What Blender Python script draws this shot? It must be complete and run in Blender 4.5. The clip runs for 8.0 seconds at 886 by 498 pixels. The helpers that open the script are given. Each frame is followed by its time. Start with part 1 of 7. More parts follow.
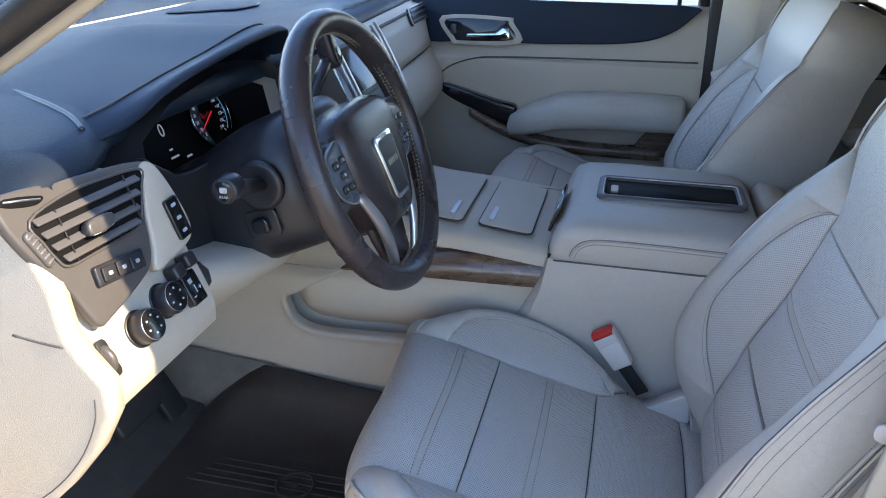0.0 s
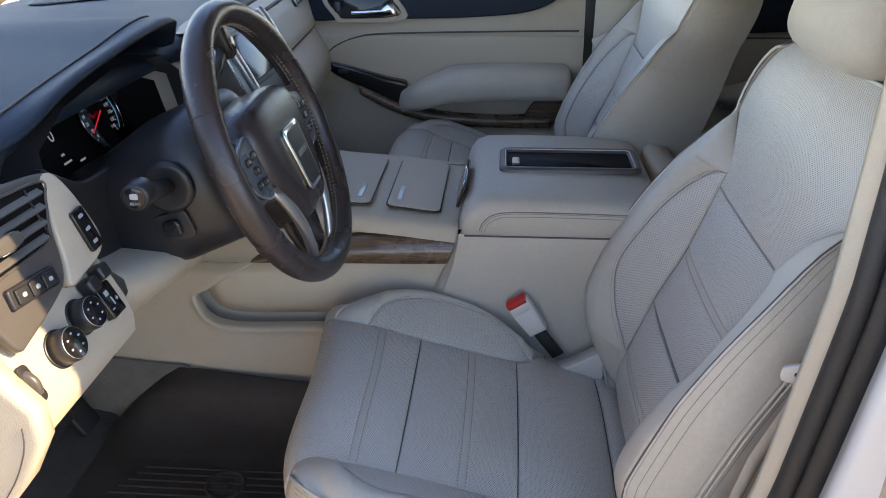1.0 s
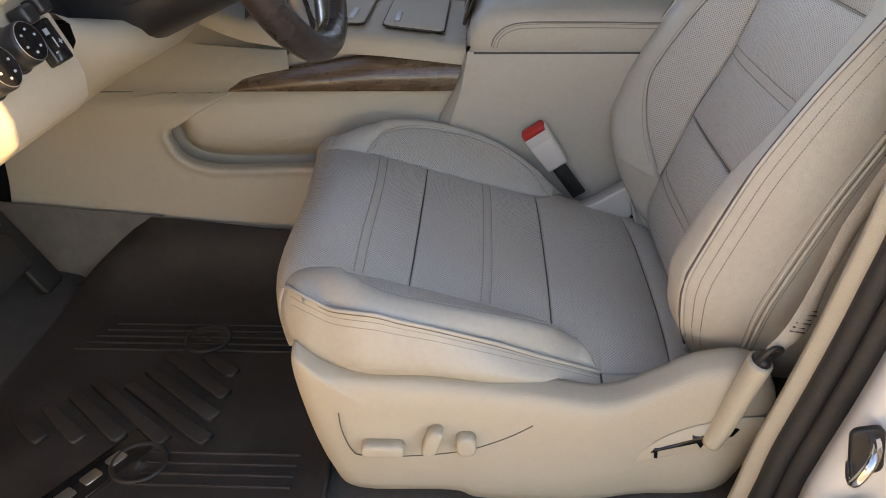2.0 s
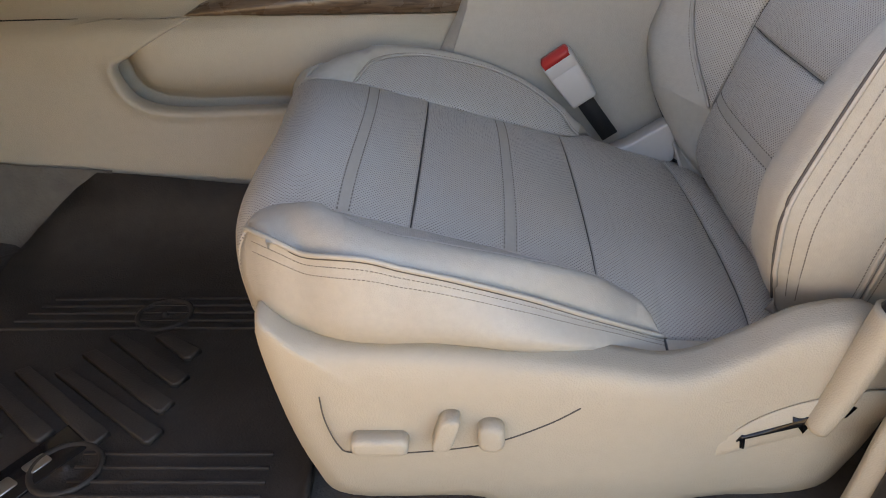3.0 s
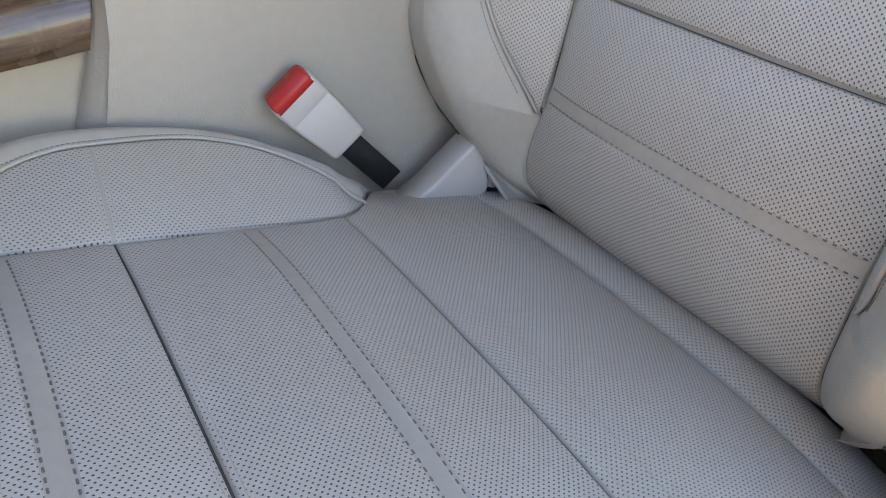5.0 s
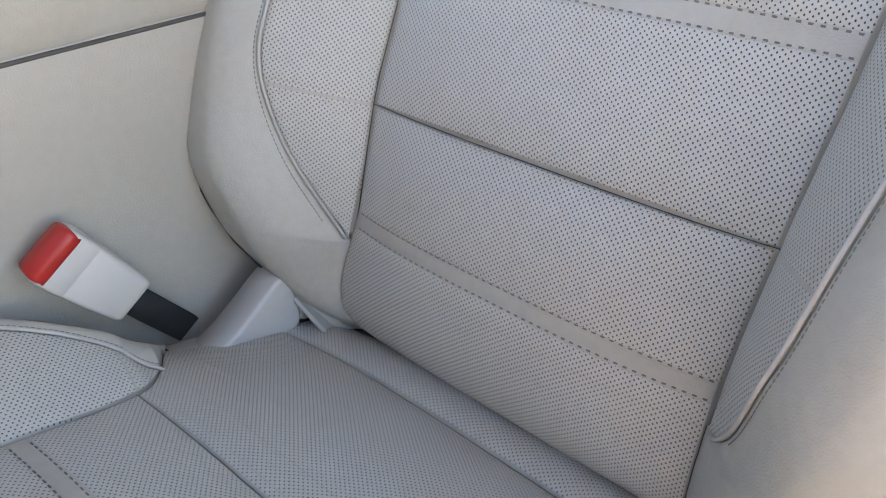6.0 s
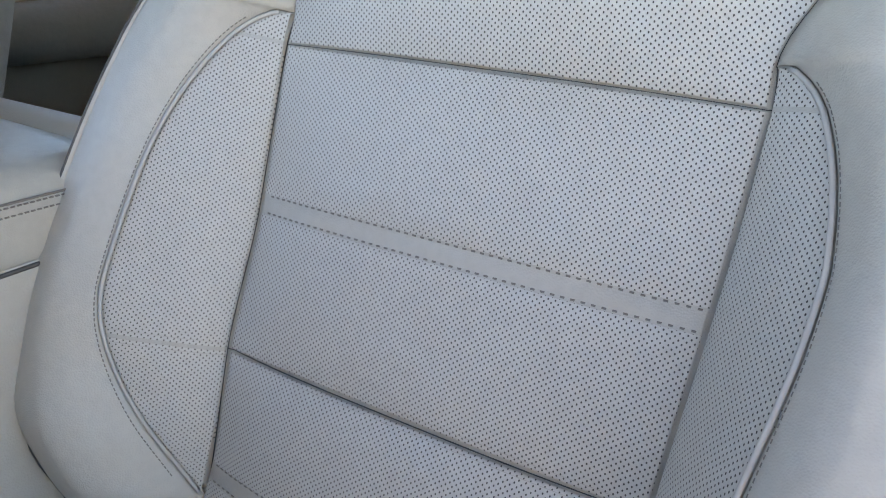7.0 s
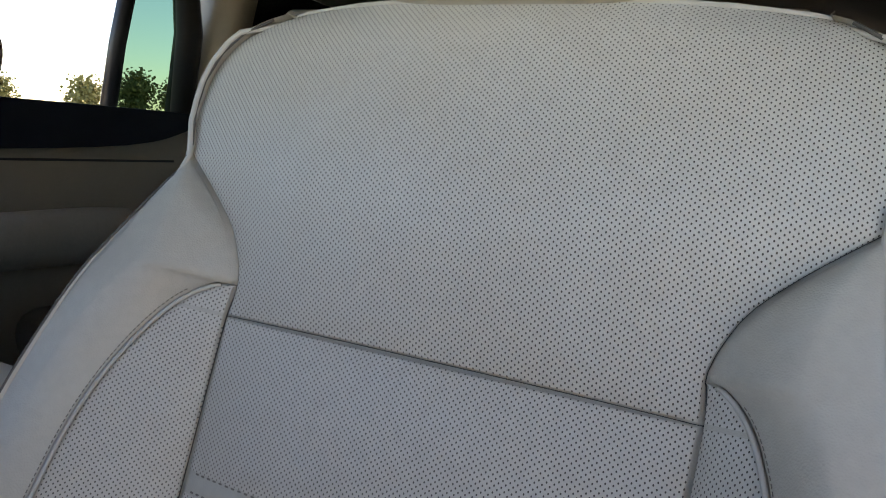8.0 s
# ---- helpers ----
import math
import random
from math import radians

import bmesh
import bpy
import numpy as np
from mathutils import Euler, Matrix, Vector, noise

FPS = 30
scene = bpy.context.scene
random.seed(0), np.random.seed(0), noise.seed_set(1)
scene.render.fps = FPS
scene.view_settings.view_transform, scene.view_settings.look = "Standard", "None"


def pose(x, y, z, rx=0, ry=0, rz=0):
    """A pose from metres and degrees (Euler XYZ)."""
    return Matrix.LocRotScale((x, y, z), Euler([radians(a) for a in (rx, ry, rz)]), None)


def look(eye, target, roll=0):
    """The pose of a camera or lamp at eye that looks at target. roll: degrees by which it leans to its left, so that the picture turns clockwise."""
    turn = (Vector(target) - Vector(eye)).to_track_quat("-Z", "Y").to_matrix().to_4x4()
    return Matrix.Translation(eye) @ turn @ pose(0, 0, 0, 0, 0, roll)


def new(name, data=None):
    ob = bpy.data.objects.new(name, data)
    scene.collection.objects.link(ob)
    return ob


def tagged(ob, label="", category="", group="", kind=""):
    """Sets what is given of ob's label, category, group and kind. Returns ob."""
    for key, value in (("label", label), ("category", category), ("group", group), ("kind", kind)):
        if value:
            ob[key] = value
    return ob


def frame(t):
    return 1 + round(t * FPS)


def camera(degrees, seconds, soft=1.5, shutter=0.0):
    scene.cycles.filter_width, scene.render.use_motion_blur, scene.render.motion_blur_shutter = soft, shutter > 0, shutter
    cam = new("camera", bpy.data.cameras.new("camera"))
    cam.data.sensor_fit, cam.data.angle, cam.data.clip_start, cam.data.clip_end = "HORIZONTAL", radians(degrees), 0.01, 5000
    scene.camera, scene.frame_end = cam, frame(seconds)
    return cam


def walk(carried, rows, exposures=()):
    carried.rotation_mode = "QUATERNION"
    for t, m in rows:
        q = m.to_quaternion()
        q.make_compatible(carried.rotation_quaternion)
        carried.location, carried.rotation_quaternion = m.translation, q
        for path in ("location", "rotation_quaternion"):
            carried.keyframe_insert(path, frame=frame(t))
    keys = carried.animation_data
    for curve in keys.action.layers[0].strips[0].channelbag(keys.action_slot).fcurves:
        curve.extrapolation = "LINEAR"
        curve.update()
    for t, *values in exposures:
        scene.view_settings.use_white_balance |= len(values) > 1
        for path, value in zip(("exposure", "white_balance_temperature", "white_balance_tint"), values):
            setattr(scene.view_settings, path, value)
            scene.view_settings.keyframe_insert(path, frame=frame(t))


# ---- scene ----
cam = camera(59.7, 8.0, soft=0.95)
PATH = [
    (0, (0.106, -0.039, 1.685), (-0.33, 1.738, 0.878), 0.4),
    (0.5, (0.085, -0.048, 1.731), (-0.165, 1.755, 0.903), -0.5),
    (1, (0.068, -0.049, 1.704), (-0.084, 1.744, 0.831), -0.7),
    (1.5, (0.033, -0.033, 1.582), (-0.087, 1.718, 0.623), -0.9),
    (1.8, (0.026, -0.018, 1.489), (-0.09, 1.726, 0.517), -1.2),
    (2, (0.013, 0.002, 1.449), (-0.083, 1.74, 0.464), -1.0),
    (2.2, (0.011, 0.026, 1.399), (-0.089, 1.769, 0.422), -1.4),
    (3.3, (-0.025, 0.219, 1.283), (-0.084, 1.944, 0.273), -2.6),
    (3.5, (-0.033, 0.261, 1.279), (-0.053, 1.977, 0.253), -3.1),
    (4, (-0.06, 0.379, 1.269), (0.099, 2.064, 0.202), -4.8),
    (4.2, (-0.078, 0.431, 1.265), (0.185, 2.085, 0.172), -5.5),
    (5.3, (-0.084, 0.669, 1.258), (0.869, 1.966, 0.071), -2.4),
    (5.5, (-0.072, 0.685, 1.261), (0.973, 1.923, 0.09), -1.9),
    (6, (-0.047, 0.7, 1.278), (1.197, 1.83, 0.195), -0.7),
    (6.5, (-0.011, 0.702, 1.308), (1.37, 1.781, 0.345), -0.5),
    (7, (-0.011, 0.73, 1.34), (1.574, 1.674, 0.567), 2.1),
    (7.5, (-0.001, 0.739, 1.377), (1.7, 1.635, 0.824), 3.4),
    (8, (0.003, 0.741, 1.395), (1.767, 1.64, 1.111), 4.7),
]
EXPO = [(0.0, 1.95, 6050, 17), (1.0, 1.80, 7100, 19.5), (1.5, 1.85, 8500, 22), (2.0, 1.90, 9100, 22), (3.5, 1.95, 8100, 21), (4.0, 2.1, 7800, 19), (5.5, 2.75, 7900, 17), (6.5, 2.68, 7700, 15.5), (7.0, 2.52, 7350, 14.5), (7.5, 2.15, 7500, 15.5), (8.0, 1.52, 7700, 17)]
walk(cam, [(t, look(eye, target, roll)) for t, eye, target, roll in PATH], EXPO)

# ---- world and sun ----
SUN_EL, SUN_AZ = radians(32), radians(-0.5)      # azimuth: from the car's rear, turned to the driver's side
sun_from = Vector((math.cos(SUN_EL) * math.cos(SUN_AZ), math.cos(SUN_EL) * math.sin(SUN_AZ), math.sin(SUN_EL)))
world = bpy.data.worlds.new("world")
scene.world = world
world.use_nodes = True
wn = world.node_tree.nodes
sky = wn.new("ShaderNodeTexSky")
sky.sky_type, sky.sun_disc = "NISHITA", False
sky.sun_elevation = SUN_EL
sky.sun_rotation = math.atan2(sun_from.x, sun_from.y)
sky.air_density, sky.dust_density, sky.ozone_density = 1.0, 0.1, 2.5
world.node_tree.links.new(sky.outputs[0], wn["Background"].inputs[0])
wn["Background"].inputs[1].default_value = 0.17
sun_data = bpy.data.lights.new("sun", "SUN")
sun_data.energy, sun_data.angle, sun_data.color = 3.4, radians(0.5), (1.0, 0.80, 0.48)
sun = new("sun", sun_data)
sun.matrix_world = look(sun_from * 30, (0, 0, 0))

# ---- materials ----


def nodes_of(name):
    m = bpy.data.materials.new(name)
    m.use_nodes = True
    nt = m.node_tree
    return m, nt, nt.nodes["Principled BSDF"]


def add(nt, kind, **values):
    n = nt.nodes.new(kind)
    for key, value in values.items():
        n.inputs[key].default_value = value
    return n


def surface(name, colour, rough, metal=0.0, grain=0.0, grain_size=0.0012, cells=False, vary=0.10, patch=0.12, stain=None, coat=0.0, spec=0.5, rough_vary=0.06, tint=0.0):
    """Procedural surface: colour varied at two scales, relief from fine grain, roughness varied by patches."""
    m, nt, bsdf = nodes_of(name)
    L = nt.links.new
    pos = nt.nodes.new("ShaderNodeTexCoord").outputs["Object"]
    big = add(nt, "ShaderNodeTexNoise", Scale=1.0 / patch, Detail=4.0, Roughness=0.6)
    fine = add(nt, "ShaderNodeTexNoise", Scale=1.0 / (grain_size * 6), Detail=3.0)
    L(pos, big.inputs["Vector"]), L(pos, fine.inputs["Vector"])
    dark = nt.nodes.new("ShaderNodeMix")
    dark.data_type = "RGBA"
    c = Vector(colour)
    # tint: warm and cool patches painted in for mixed light on leather
    dark.inputs[6].default_value = (c[0] * (1 - vary) * (1 + tint), c[1] * (1 - vary), c[2] * (1 - vary) * (1 - tint), 1)
    dark.inputs[7].default_value = (*[min(1.0, a * (1 + vary) * k) for a, k in zip(c, (1 - tint, 1.0, 1 + tint))], 1)
    L(big.outputs["Fac"], dark.inputs[0])
    mix = nt.nodes.new("ShaderNodeMix")
    mix.data_type, mix.blend_type = "RGBA", "MULTIPLY"
    mix.inputs[0].default_value = 0.5 * min(1.0, vary * 4)
    L(dark.outputs[2], mix.inputs[6])
    ramp = add(nt, "ShaderNodeMapRange")
    ramp.inputs["From Min"].default_value, ramp.inputs["From Max"].default_value = 0.3, 0.7
    ramp.inputs["To Min"].default_value, ramp.inputs["To Max"].default_value = 0.75, 1.1
    L(fine.outputs["Fac"], ramp.inputs["Value"]), L(ramp.outputs[0], mix.inputs[7])
    L(mix.outputs[2], bsdf.inputs["Base Color"])
    rr = add(nt, "ShaderNodeMapRange")
    rr.inputs["To Min"].default_value, rr.inputs["To Max"].default_value = max(0.02, rough - rough_vary), min(1, rough + rough_vary)
    L(big.outputs["Fac"], rr.inputs["Value"]), L(rr.outputs[0], bsdf.inputs["Roughness"])
    bsdf.inputs["Metallic"].default_value = metal
    bsdf.inputs["Specular IOR Level"].default_value = spec
    bsdf.inputs["Coat Weight"].default_value = coat
    if grain:
        if cells:
            tex = add(nt, "ShaderNodeTexVoronoi", Scale=1.0 / grain_size)
            out = tex.outputs["Distance"]
        else:
            tex = add(nt, "ShaderNodeTexNoise", Scale=1.0 / grain_size, Detail=2.0)
            out = tex.outputs["Fac"]
        L(pos, tex.inputs["Vector"])
        bump = add(nt, "ShaderNodeBump", Strength=grain, Distance=grain_size * 0.4)
        L(out, bump.inputs["Height"]), L(bump.outputs[0], bsdf.inputs["Normal"])
        if tint:
            soft = add(nt, "ShaderNodeTexNoise", Scale=38.0, Detail=2.0, Distortion=0.6)
            crease = add(nt, "ShaderNodeBump", Strength=0.22, Distance=0.004)
            L(pos, soft.inputs["Vector"]), L(soft.outputs["Fac"], crease.inputs["Height"]), L(crease.outputs[0], bump.inputs["Normal"])
    return m


def perforated(name, colour, rough, across=0.0043, along=0.0037, hole=0.00055):
    """Leather with rows of small punched holes, laid out by the panel's own cloth coordinates in metres."""
    m = surface(name, colour, rough, grain=0.25, grain_size=0.0011, cells=True, vary=0.10, patch=0.16, rough_vary=0.10, tint=0.065)
    nt = m.node_tree
    bsdf = nt.nodes["Principled BSDF"]
    L = nt.links.new
    uv = nt.nodes.new("ShaderNodeUVMap")
    dist = []
    for shift in (0.0, 0.5):
        scale = nt.nodes.new("ShaderNodeVectorMath")
        scale.operation = "MULTIPLY_ADD"
        scale.inputs[1].default_value = (1 / across, 1 / along, 0)
        scale.inputs[2].default_value = (shift, shift, 0)
        L(uv.outputs[0], scale.inputs[0])
        fr = nt.nodes.new("ShaderNodeVectorMath")
        fr.operation = "FRACTION"
        L(scale.outputs[0], fr.inputs[0])
        back = nt.nodes.new("ShaderNodeVectorMath")
        back.operation = "MULTIPLY_ADD"
        back.inputs[1].default_value = (across * 1.2, along * 0.9, 0)
        back.inputs[2].default_value = (-across * 0.6, -along * 0.45, 0)
        L(fr.outputs[0], back.inputs[0])
        ln = nt.nodes.new("ShaderNodeVectorMath")
        ln.operation = "LENGTH"
        L(back.outputs[0], ln.inputs[0])
        dist.append(ln.outputs["Value"])
    low = nt.nodes.new("ShaderNodeMath")
    low.operation = "MINIMUM"
    L(dist[0], low.inputs[0]), L(dist[1], low.inputs[1])
    edge = add(nt, "ShaderNodeMapRange")
    edge.inputs["From Min"].default_value, edge.inputs["From Max"].default_value = hole * 0.82, hole * 1.18
    L(low.outputs[0], edge.inputs["Value"])
    old = bsdf.inputs["Base Color"].links[0].from_socket
    mix = nt.nodes.new("ShaderNodeMix")
    mix.data_type = "RGBA"
    mix.inputs[6].default_value = (0.075, 0.062, 0.052, 1)
    L(edge.outputs[0], mix.inputs[0]), L(old, mix.inputs[7]), L(mix.outputs[2], bsdf.inputs["Base Color"])
    grain = bsdf.inputs["Normal"].links[0].from_node
    dip = add(nt, "ShaderNodeBump", Strength=0.8, Distance=0.0008)
    L(edge.outputs[0], dip.inputs["Height"]), L(grain.outputs[0], dip.inputs["Normal"]), L(dip.outputs[0], bsdf.inputs["Normal"])
    return m


def wood(name):
    m = surface(name, (0.16, 0.10, 0.065), 0.28, vary=0.25, patch=0.05, coat=0.4)
    nt = m.node_tree
    bsdf = nt.nodes["Principled BSDF"]
    L = nt.links.new
    pos = nt.nodes.new("ShaderNodeTexCoord").outputs["Object"]
    mp = add(nt, "ShaderNodeMapping")
    mp.inputs["Scale"].default_value = (12, 150, 210)
    mp.inputs["Rotation"].default_value = (0, 0.12, 0)
    L(pos, mp.inputs["Vector"])
    wv = add(nt, "ShaderNodeTexNoise", Scale=1.0, Detail=6.0, Distortion=1.2)
    L(mp.outputs[0], wv.inputs["Vector"])
    ramp = nt.nodes.new("ShaderNodeValToRGB")
    ramp.color_ramp.elements[0].position, ramp.color_ramp.elements[0].color = 0.30, (0.075, 0.045, 0.029, 1)
    ramp.color_ramp.elements[1].position, ramp.color_ramp.elements[1].color = 0.72, (0.21, 0.138, 0.088, 1)
    L(wv.outputs["Fac"], ramp.inputs[0]), L(ramp.outputs[0], bsdf.inputs["Base Color"])
    return m


def glass(name, tint=(1, 1, 1)):
    m, nt, bsdf = nodes_of(name)
    bsdf.inputs["Base Color"].default_value = (*tint, 1)
    bsdf.inputs["Roughness"].default_value = 0.02
    bsdf.inputs["Transmission Weight"].default_value = 1.0
    bsdf.inputs["IOR"].default_value = 1.02
    return m


def glow(name, colour, strength):
    m, nt, bsdf = nodes_of(name)
    bsdf.inputs["Base Color"].default_value = (0.02, 0.02, 0.02, 1)
    bsdf.inputs["Emission Color"].default_value = (*colour, 1)
    bsdf.inputs["Emission Strength"].default_value = strength
    return m


SHALE = (0.475, 0.438, 0.375)
LEATHER = surface("leather_shale", SHALE, 0.42, grain=0.35, grain_size=0.0012, cells=True, vary=0.10, patch=0.14, rough_vary=0.10, tint=0.065)
PERF = perforated("leather_perforated", (0.555, 0.518, 0.460), 0.42)
PIPING = surface("piping_shale", (0.49, 0.455, 0.41), 0.55, grain=0.3, vary=0.05)
THREAD = surface("thread_grey", (0.10, 0.092, 0.085), 0.8, vary=0.15)
THREAD_MID = surface("thread_taupe", (0.22, 0.195, 0.17), 0.8, vary=0.12)
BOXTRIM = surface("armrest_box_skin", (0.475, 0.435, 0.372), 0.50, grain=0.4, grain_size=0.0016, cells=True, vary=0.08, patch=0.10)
TRIM = surface("moulded_trim_shale", (0.475, 0.418, 0.328), 0.52, grain=0.4, grain_size=0.0016, cells=True, vary=0.05)
TAUPE = surface("satin_taupe", (0.105, 0.096, 0.090), 0.36, metal=0.25, grain=0.1, vary=0.06)
# charcoal with the reflected sky's blue put into the base colour
DASH = surface("dash_skin_charcoal", (0.012, 0.021, 0.037), 0.50, grain=0.5, grain_size=0.0015, cells=True, vary=0.12, spec=0.24)
COCOA = surface("leather_cocoa", (0.036, 0.028, 0.028), 0.26, grain=0.35, grain_size=0.0012, cells=True, vary=0.12)
BLACK = surface("black_plastic", (0.024, 0.023, 0.025), 0.36, grain=0.25, vary=0.15)
GLOSS = surface("gloss_black", (0.012, 0.012, 0.013), 0.10, vary=0.1)
RUBBER = surface("rubber_black", (0.022, 0.021, 0.021), 0.58, grain=0.5, grain_size=0.002, vary=0.2, patch=0.06)
MATRUBBER = surface("mat_rubber", (0.041, 0.035, 0.031), 0.60, grain=0.6, grain_size=0.0025, vary=0.75, patch=0.08, rough_vary=0.30, spec=0.35)
CARPET = surface("carpet_dark", (0.055, 0.05, 0.046), 0.95, grain=1.0, grain_size=0.004, vary=0.3, patch=0.05)
CARPET_LIGHT = surface("carpet_taupe", (0.16, 0.145, 0.125), 0.95, grain=1.0, grain_size=0.004, vary=0.2, patch=0.05)
CHROME = surface("chrome", (0.75, 0.76, 0.78), 0.12, metal=1.0, vary=0.03)
SATIN = surface("satin_silver", (0.55, 0.54, 0.53), 0.30, metal=0.9, vary=0.04)
WOOD = wood("dark_wood_trim")
VANE = surface("vent_slat_plastic", (0.10, 0.092, 0.087), 0.42, grain=0.1, vary=0.06)
INKBLACK = surface("display_black", (0.006, 0.006, 0.007), 0.55, vary=0.1, spec=0.1)
POD = surface("satin_slate", (0.075, 0.085, 0.10), 0.28, vary=0.08)
WHITE_INK = surface("white_ink", (0.35, 0.37, 0.40), 0.5, vary=0.02)
RED_PLASTIC = surface("red_plastic", (0.55, 0.028, 0.022), 0.35, vary=0.05)
BUCKLE = surface("buckle_plastic", (0.62, 0.58, 0.54), 0.42, grain=0.2, vary=0.03)
WEB_DARK = surface("webbing_black", (0.02, 0.02, 0.021), 0.8, grain=0.8, grain_size=0.0015, vary=0.2)
WEB_LIGHT = surface("webbing_shale", (0.45, 0.40, 0.33), 0.85, grain=0.8, grain_size=0.0015, vary=0.12)
PAINT = surface("white_paint", (0.72, 0.71, 0.69), 0.22, vary=0.02, coat=0.6)
LINER = surface("headliner_cloth", (0.50, 0.47, 0.42), 0.9, grain=0.6, grain_size=0.002, vary=0.05)
GLASS = glass("clear_glass")
TINT = glass("green_tint_glass", (0.012, 0.034, 0.022))
SCREEN = surface("dark_screen", (0.03, 0.035, 0.035), 0.12, vary=0.1)
NEEDLE = glow("lit_needle", (1.0, 0.03, 0.05), 0.14)
DIAL = glow("lit_dial", (0.75, 0.85, 1.0), 0.07)
DIAL_BLUE = glow("lit_dial_blue", (0.10, 0.45, 0.75), 0.10)
CONCRETE = surface("parking_concrete", (0.40, 0.335, 0.225), 0.9, grain=0.7, grain_size=0.01, vary=0.2, patch=0.8)
FOLIAGE = surface("tree_leaves", (0.20, 0.19, 0.06), 0.7, vary=0.4, patch=0.6)
BARK = surface("bark", (0.12, 0.09, 0.065), 0.9, grain=0.8, grain_size=0.02, vary=0.3)
LABEL_YELLOW = surface("yellow_label", (0.80, 0.52, 0.02), 0.5, vary=0.03)

# ---- building tools ----


def thing(name, label, category, group="", kind=""):
    return tagged(new(name), label, category, group, kind)


def part(name, bm, material, parent=None, label="", smooth=True):
    me = bpy.data.meshes.new(name)
    bm.normal_update()
    bm.to_mesh(me)
    bm.free()
    if smooth:
        me.polygons.foreach_set("use_smooth", [True] * len(me.polygons))
    me.materials.append(material)
    ob = new(name, me)
    ob.parent = parent
    if label:
        ob["label"] = label
    return ob


def raw(name, verts, faces, material, parent=None, label="", uvs=None, smooth=True):
    me = bpy.data.meshes.new(name)
    me.from_pydata([tuple(v) for v in verts], [], faces)
    if uvs is not None:
        layer = me.uv_layers.new(name="UVMap")
        idx = np.empty(len(me.loops), dtype=np.int32)
        me.loops.foreach_get("vertex_index", idx)
        layer.data.foreach_set("uv", np.asarray(uvs, dtype=np.float32)[idx].ravel())
    if smooth:
        me.polygons.foreach_set("use_smooth", [True] * len(me.polygons))
    me.materials.append(material)
    me.update()
    ob = new(name, me)
    ob.parent = parent
    if label:
        ob["label"] = label
    return ob


def frame_at(o, ex, ey):
    """A matrix whose x and y axes follow ex and ey from o; z is their cross product."""
    ex = Vector(ex).normalized()
    ez = ex.cross(Vector(ey)).normalized()
    ey = ez.cross(ex)
    m = Matrix((ex, ey, ez)).transposed().to_4x4()
    m.translation = o
    return m


def solid(outline, depth, m, bevel=0.002, segments=2, bm=None):
    """An outline in the plane of m, pushed out to depth along its z, with rounded edges."""
    b = bmesh.new()
    lo = [b.verts.new((x, y, 0)) for x, y in outline]
    hi = [b.verts.new((x, y, depth)) for x, y in outline]
    n = len(outline)
    b.faces.new(lo[::-1])
    top = b.faces.new(hi)
    for i in range(n):
        b.faces.new((lo[i], lo[(i + 1) % n], hi[(i + 1) % n], hi[i]))
    bmesh.ops.recalc_face_normals(b, faces=b.faces)
    if bevel:
        edges = [e for e in b.edges if e.verts[0].co.z > depth * 0.5 and e.verts[1].co.z > depth * 0.5]
        bmesh.ops.bevel(b, geom=edges, offset=bevel, segments=segments, profile=0.6, affect="EDGES", clamp_overlap=True)
    bmesh.ops.transform(b, matrix=m, verts=b.verts)
    if bm is None:
        return b
    me = bpy.data.meshes.new("join")
    b.to_mesh(me)
    b.free()
    bm.from_mesh(me)
    bpy.data.meshes.remove(me)
    return bm


def rounded(w, h, r, n=5):
    """Outline of a rectangle w by h with rounded corners, about its middle."""
    pts = []
    for cx, cy, a0 in ((w / 2 - r, h / 2 - r, 0), (-w / 2 + r, h / 2 - r, 90), (-w / 2 + r, -h / 2 + r, 180), (w / 2 - r, -h / 2 + r, 270)):
        for i in range(n):
            a = radians(a0 + 90 * i / (n - 1))
            pts.append((cx + r * math.cos(a), cy + r * math.sin(a)))
    return pts


def smooth_line(pts, n=8, closed=False):
    """Points of a curve that passes through pts."""
    P = [np.array(p, float) for p in pts]
    k = len(P)
    out = []
    for i in range(k if closed else k - 1):
        a, b, c, d = (P[(i + j) % k] if closed else P[min(max(i + j, 0), k - 1)] for j in (-1, 0, 1, 2))
        for t in np.linspace(0, 1, n, endpoint=False):
            out.append(0.5 * (2 * b + (c - a) * t + (2 * a - 5 * b + 4 * c - d) * t * t + (3 * b - a - 3 * c + d) * t ** 3))
    if not closed:
        out.append(P[-1])
    return out


def smooth_outline(pts, n=5):
    return [(p[0], p[1]) for p in smooth_line(pts, n, closed=True)]


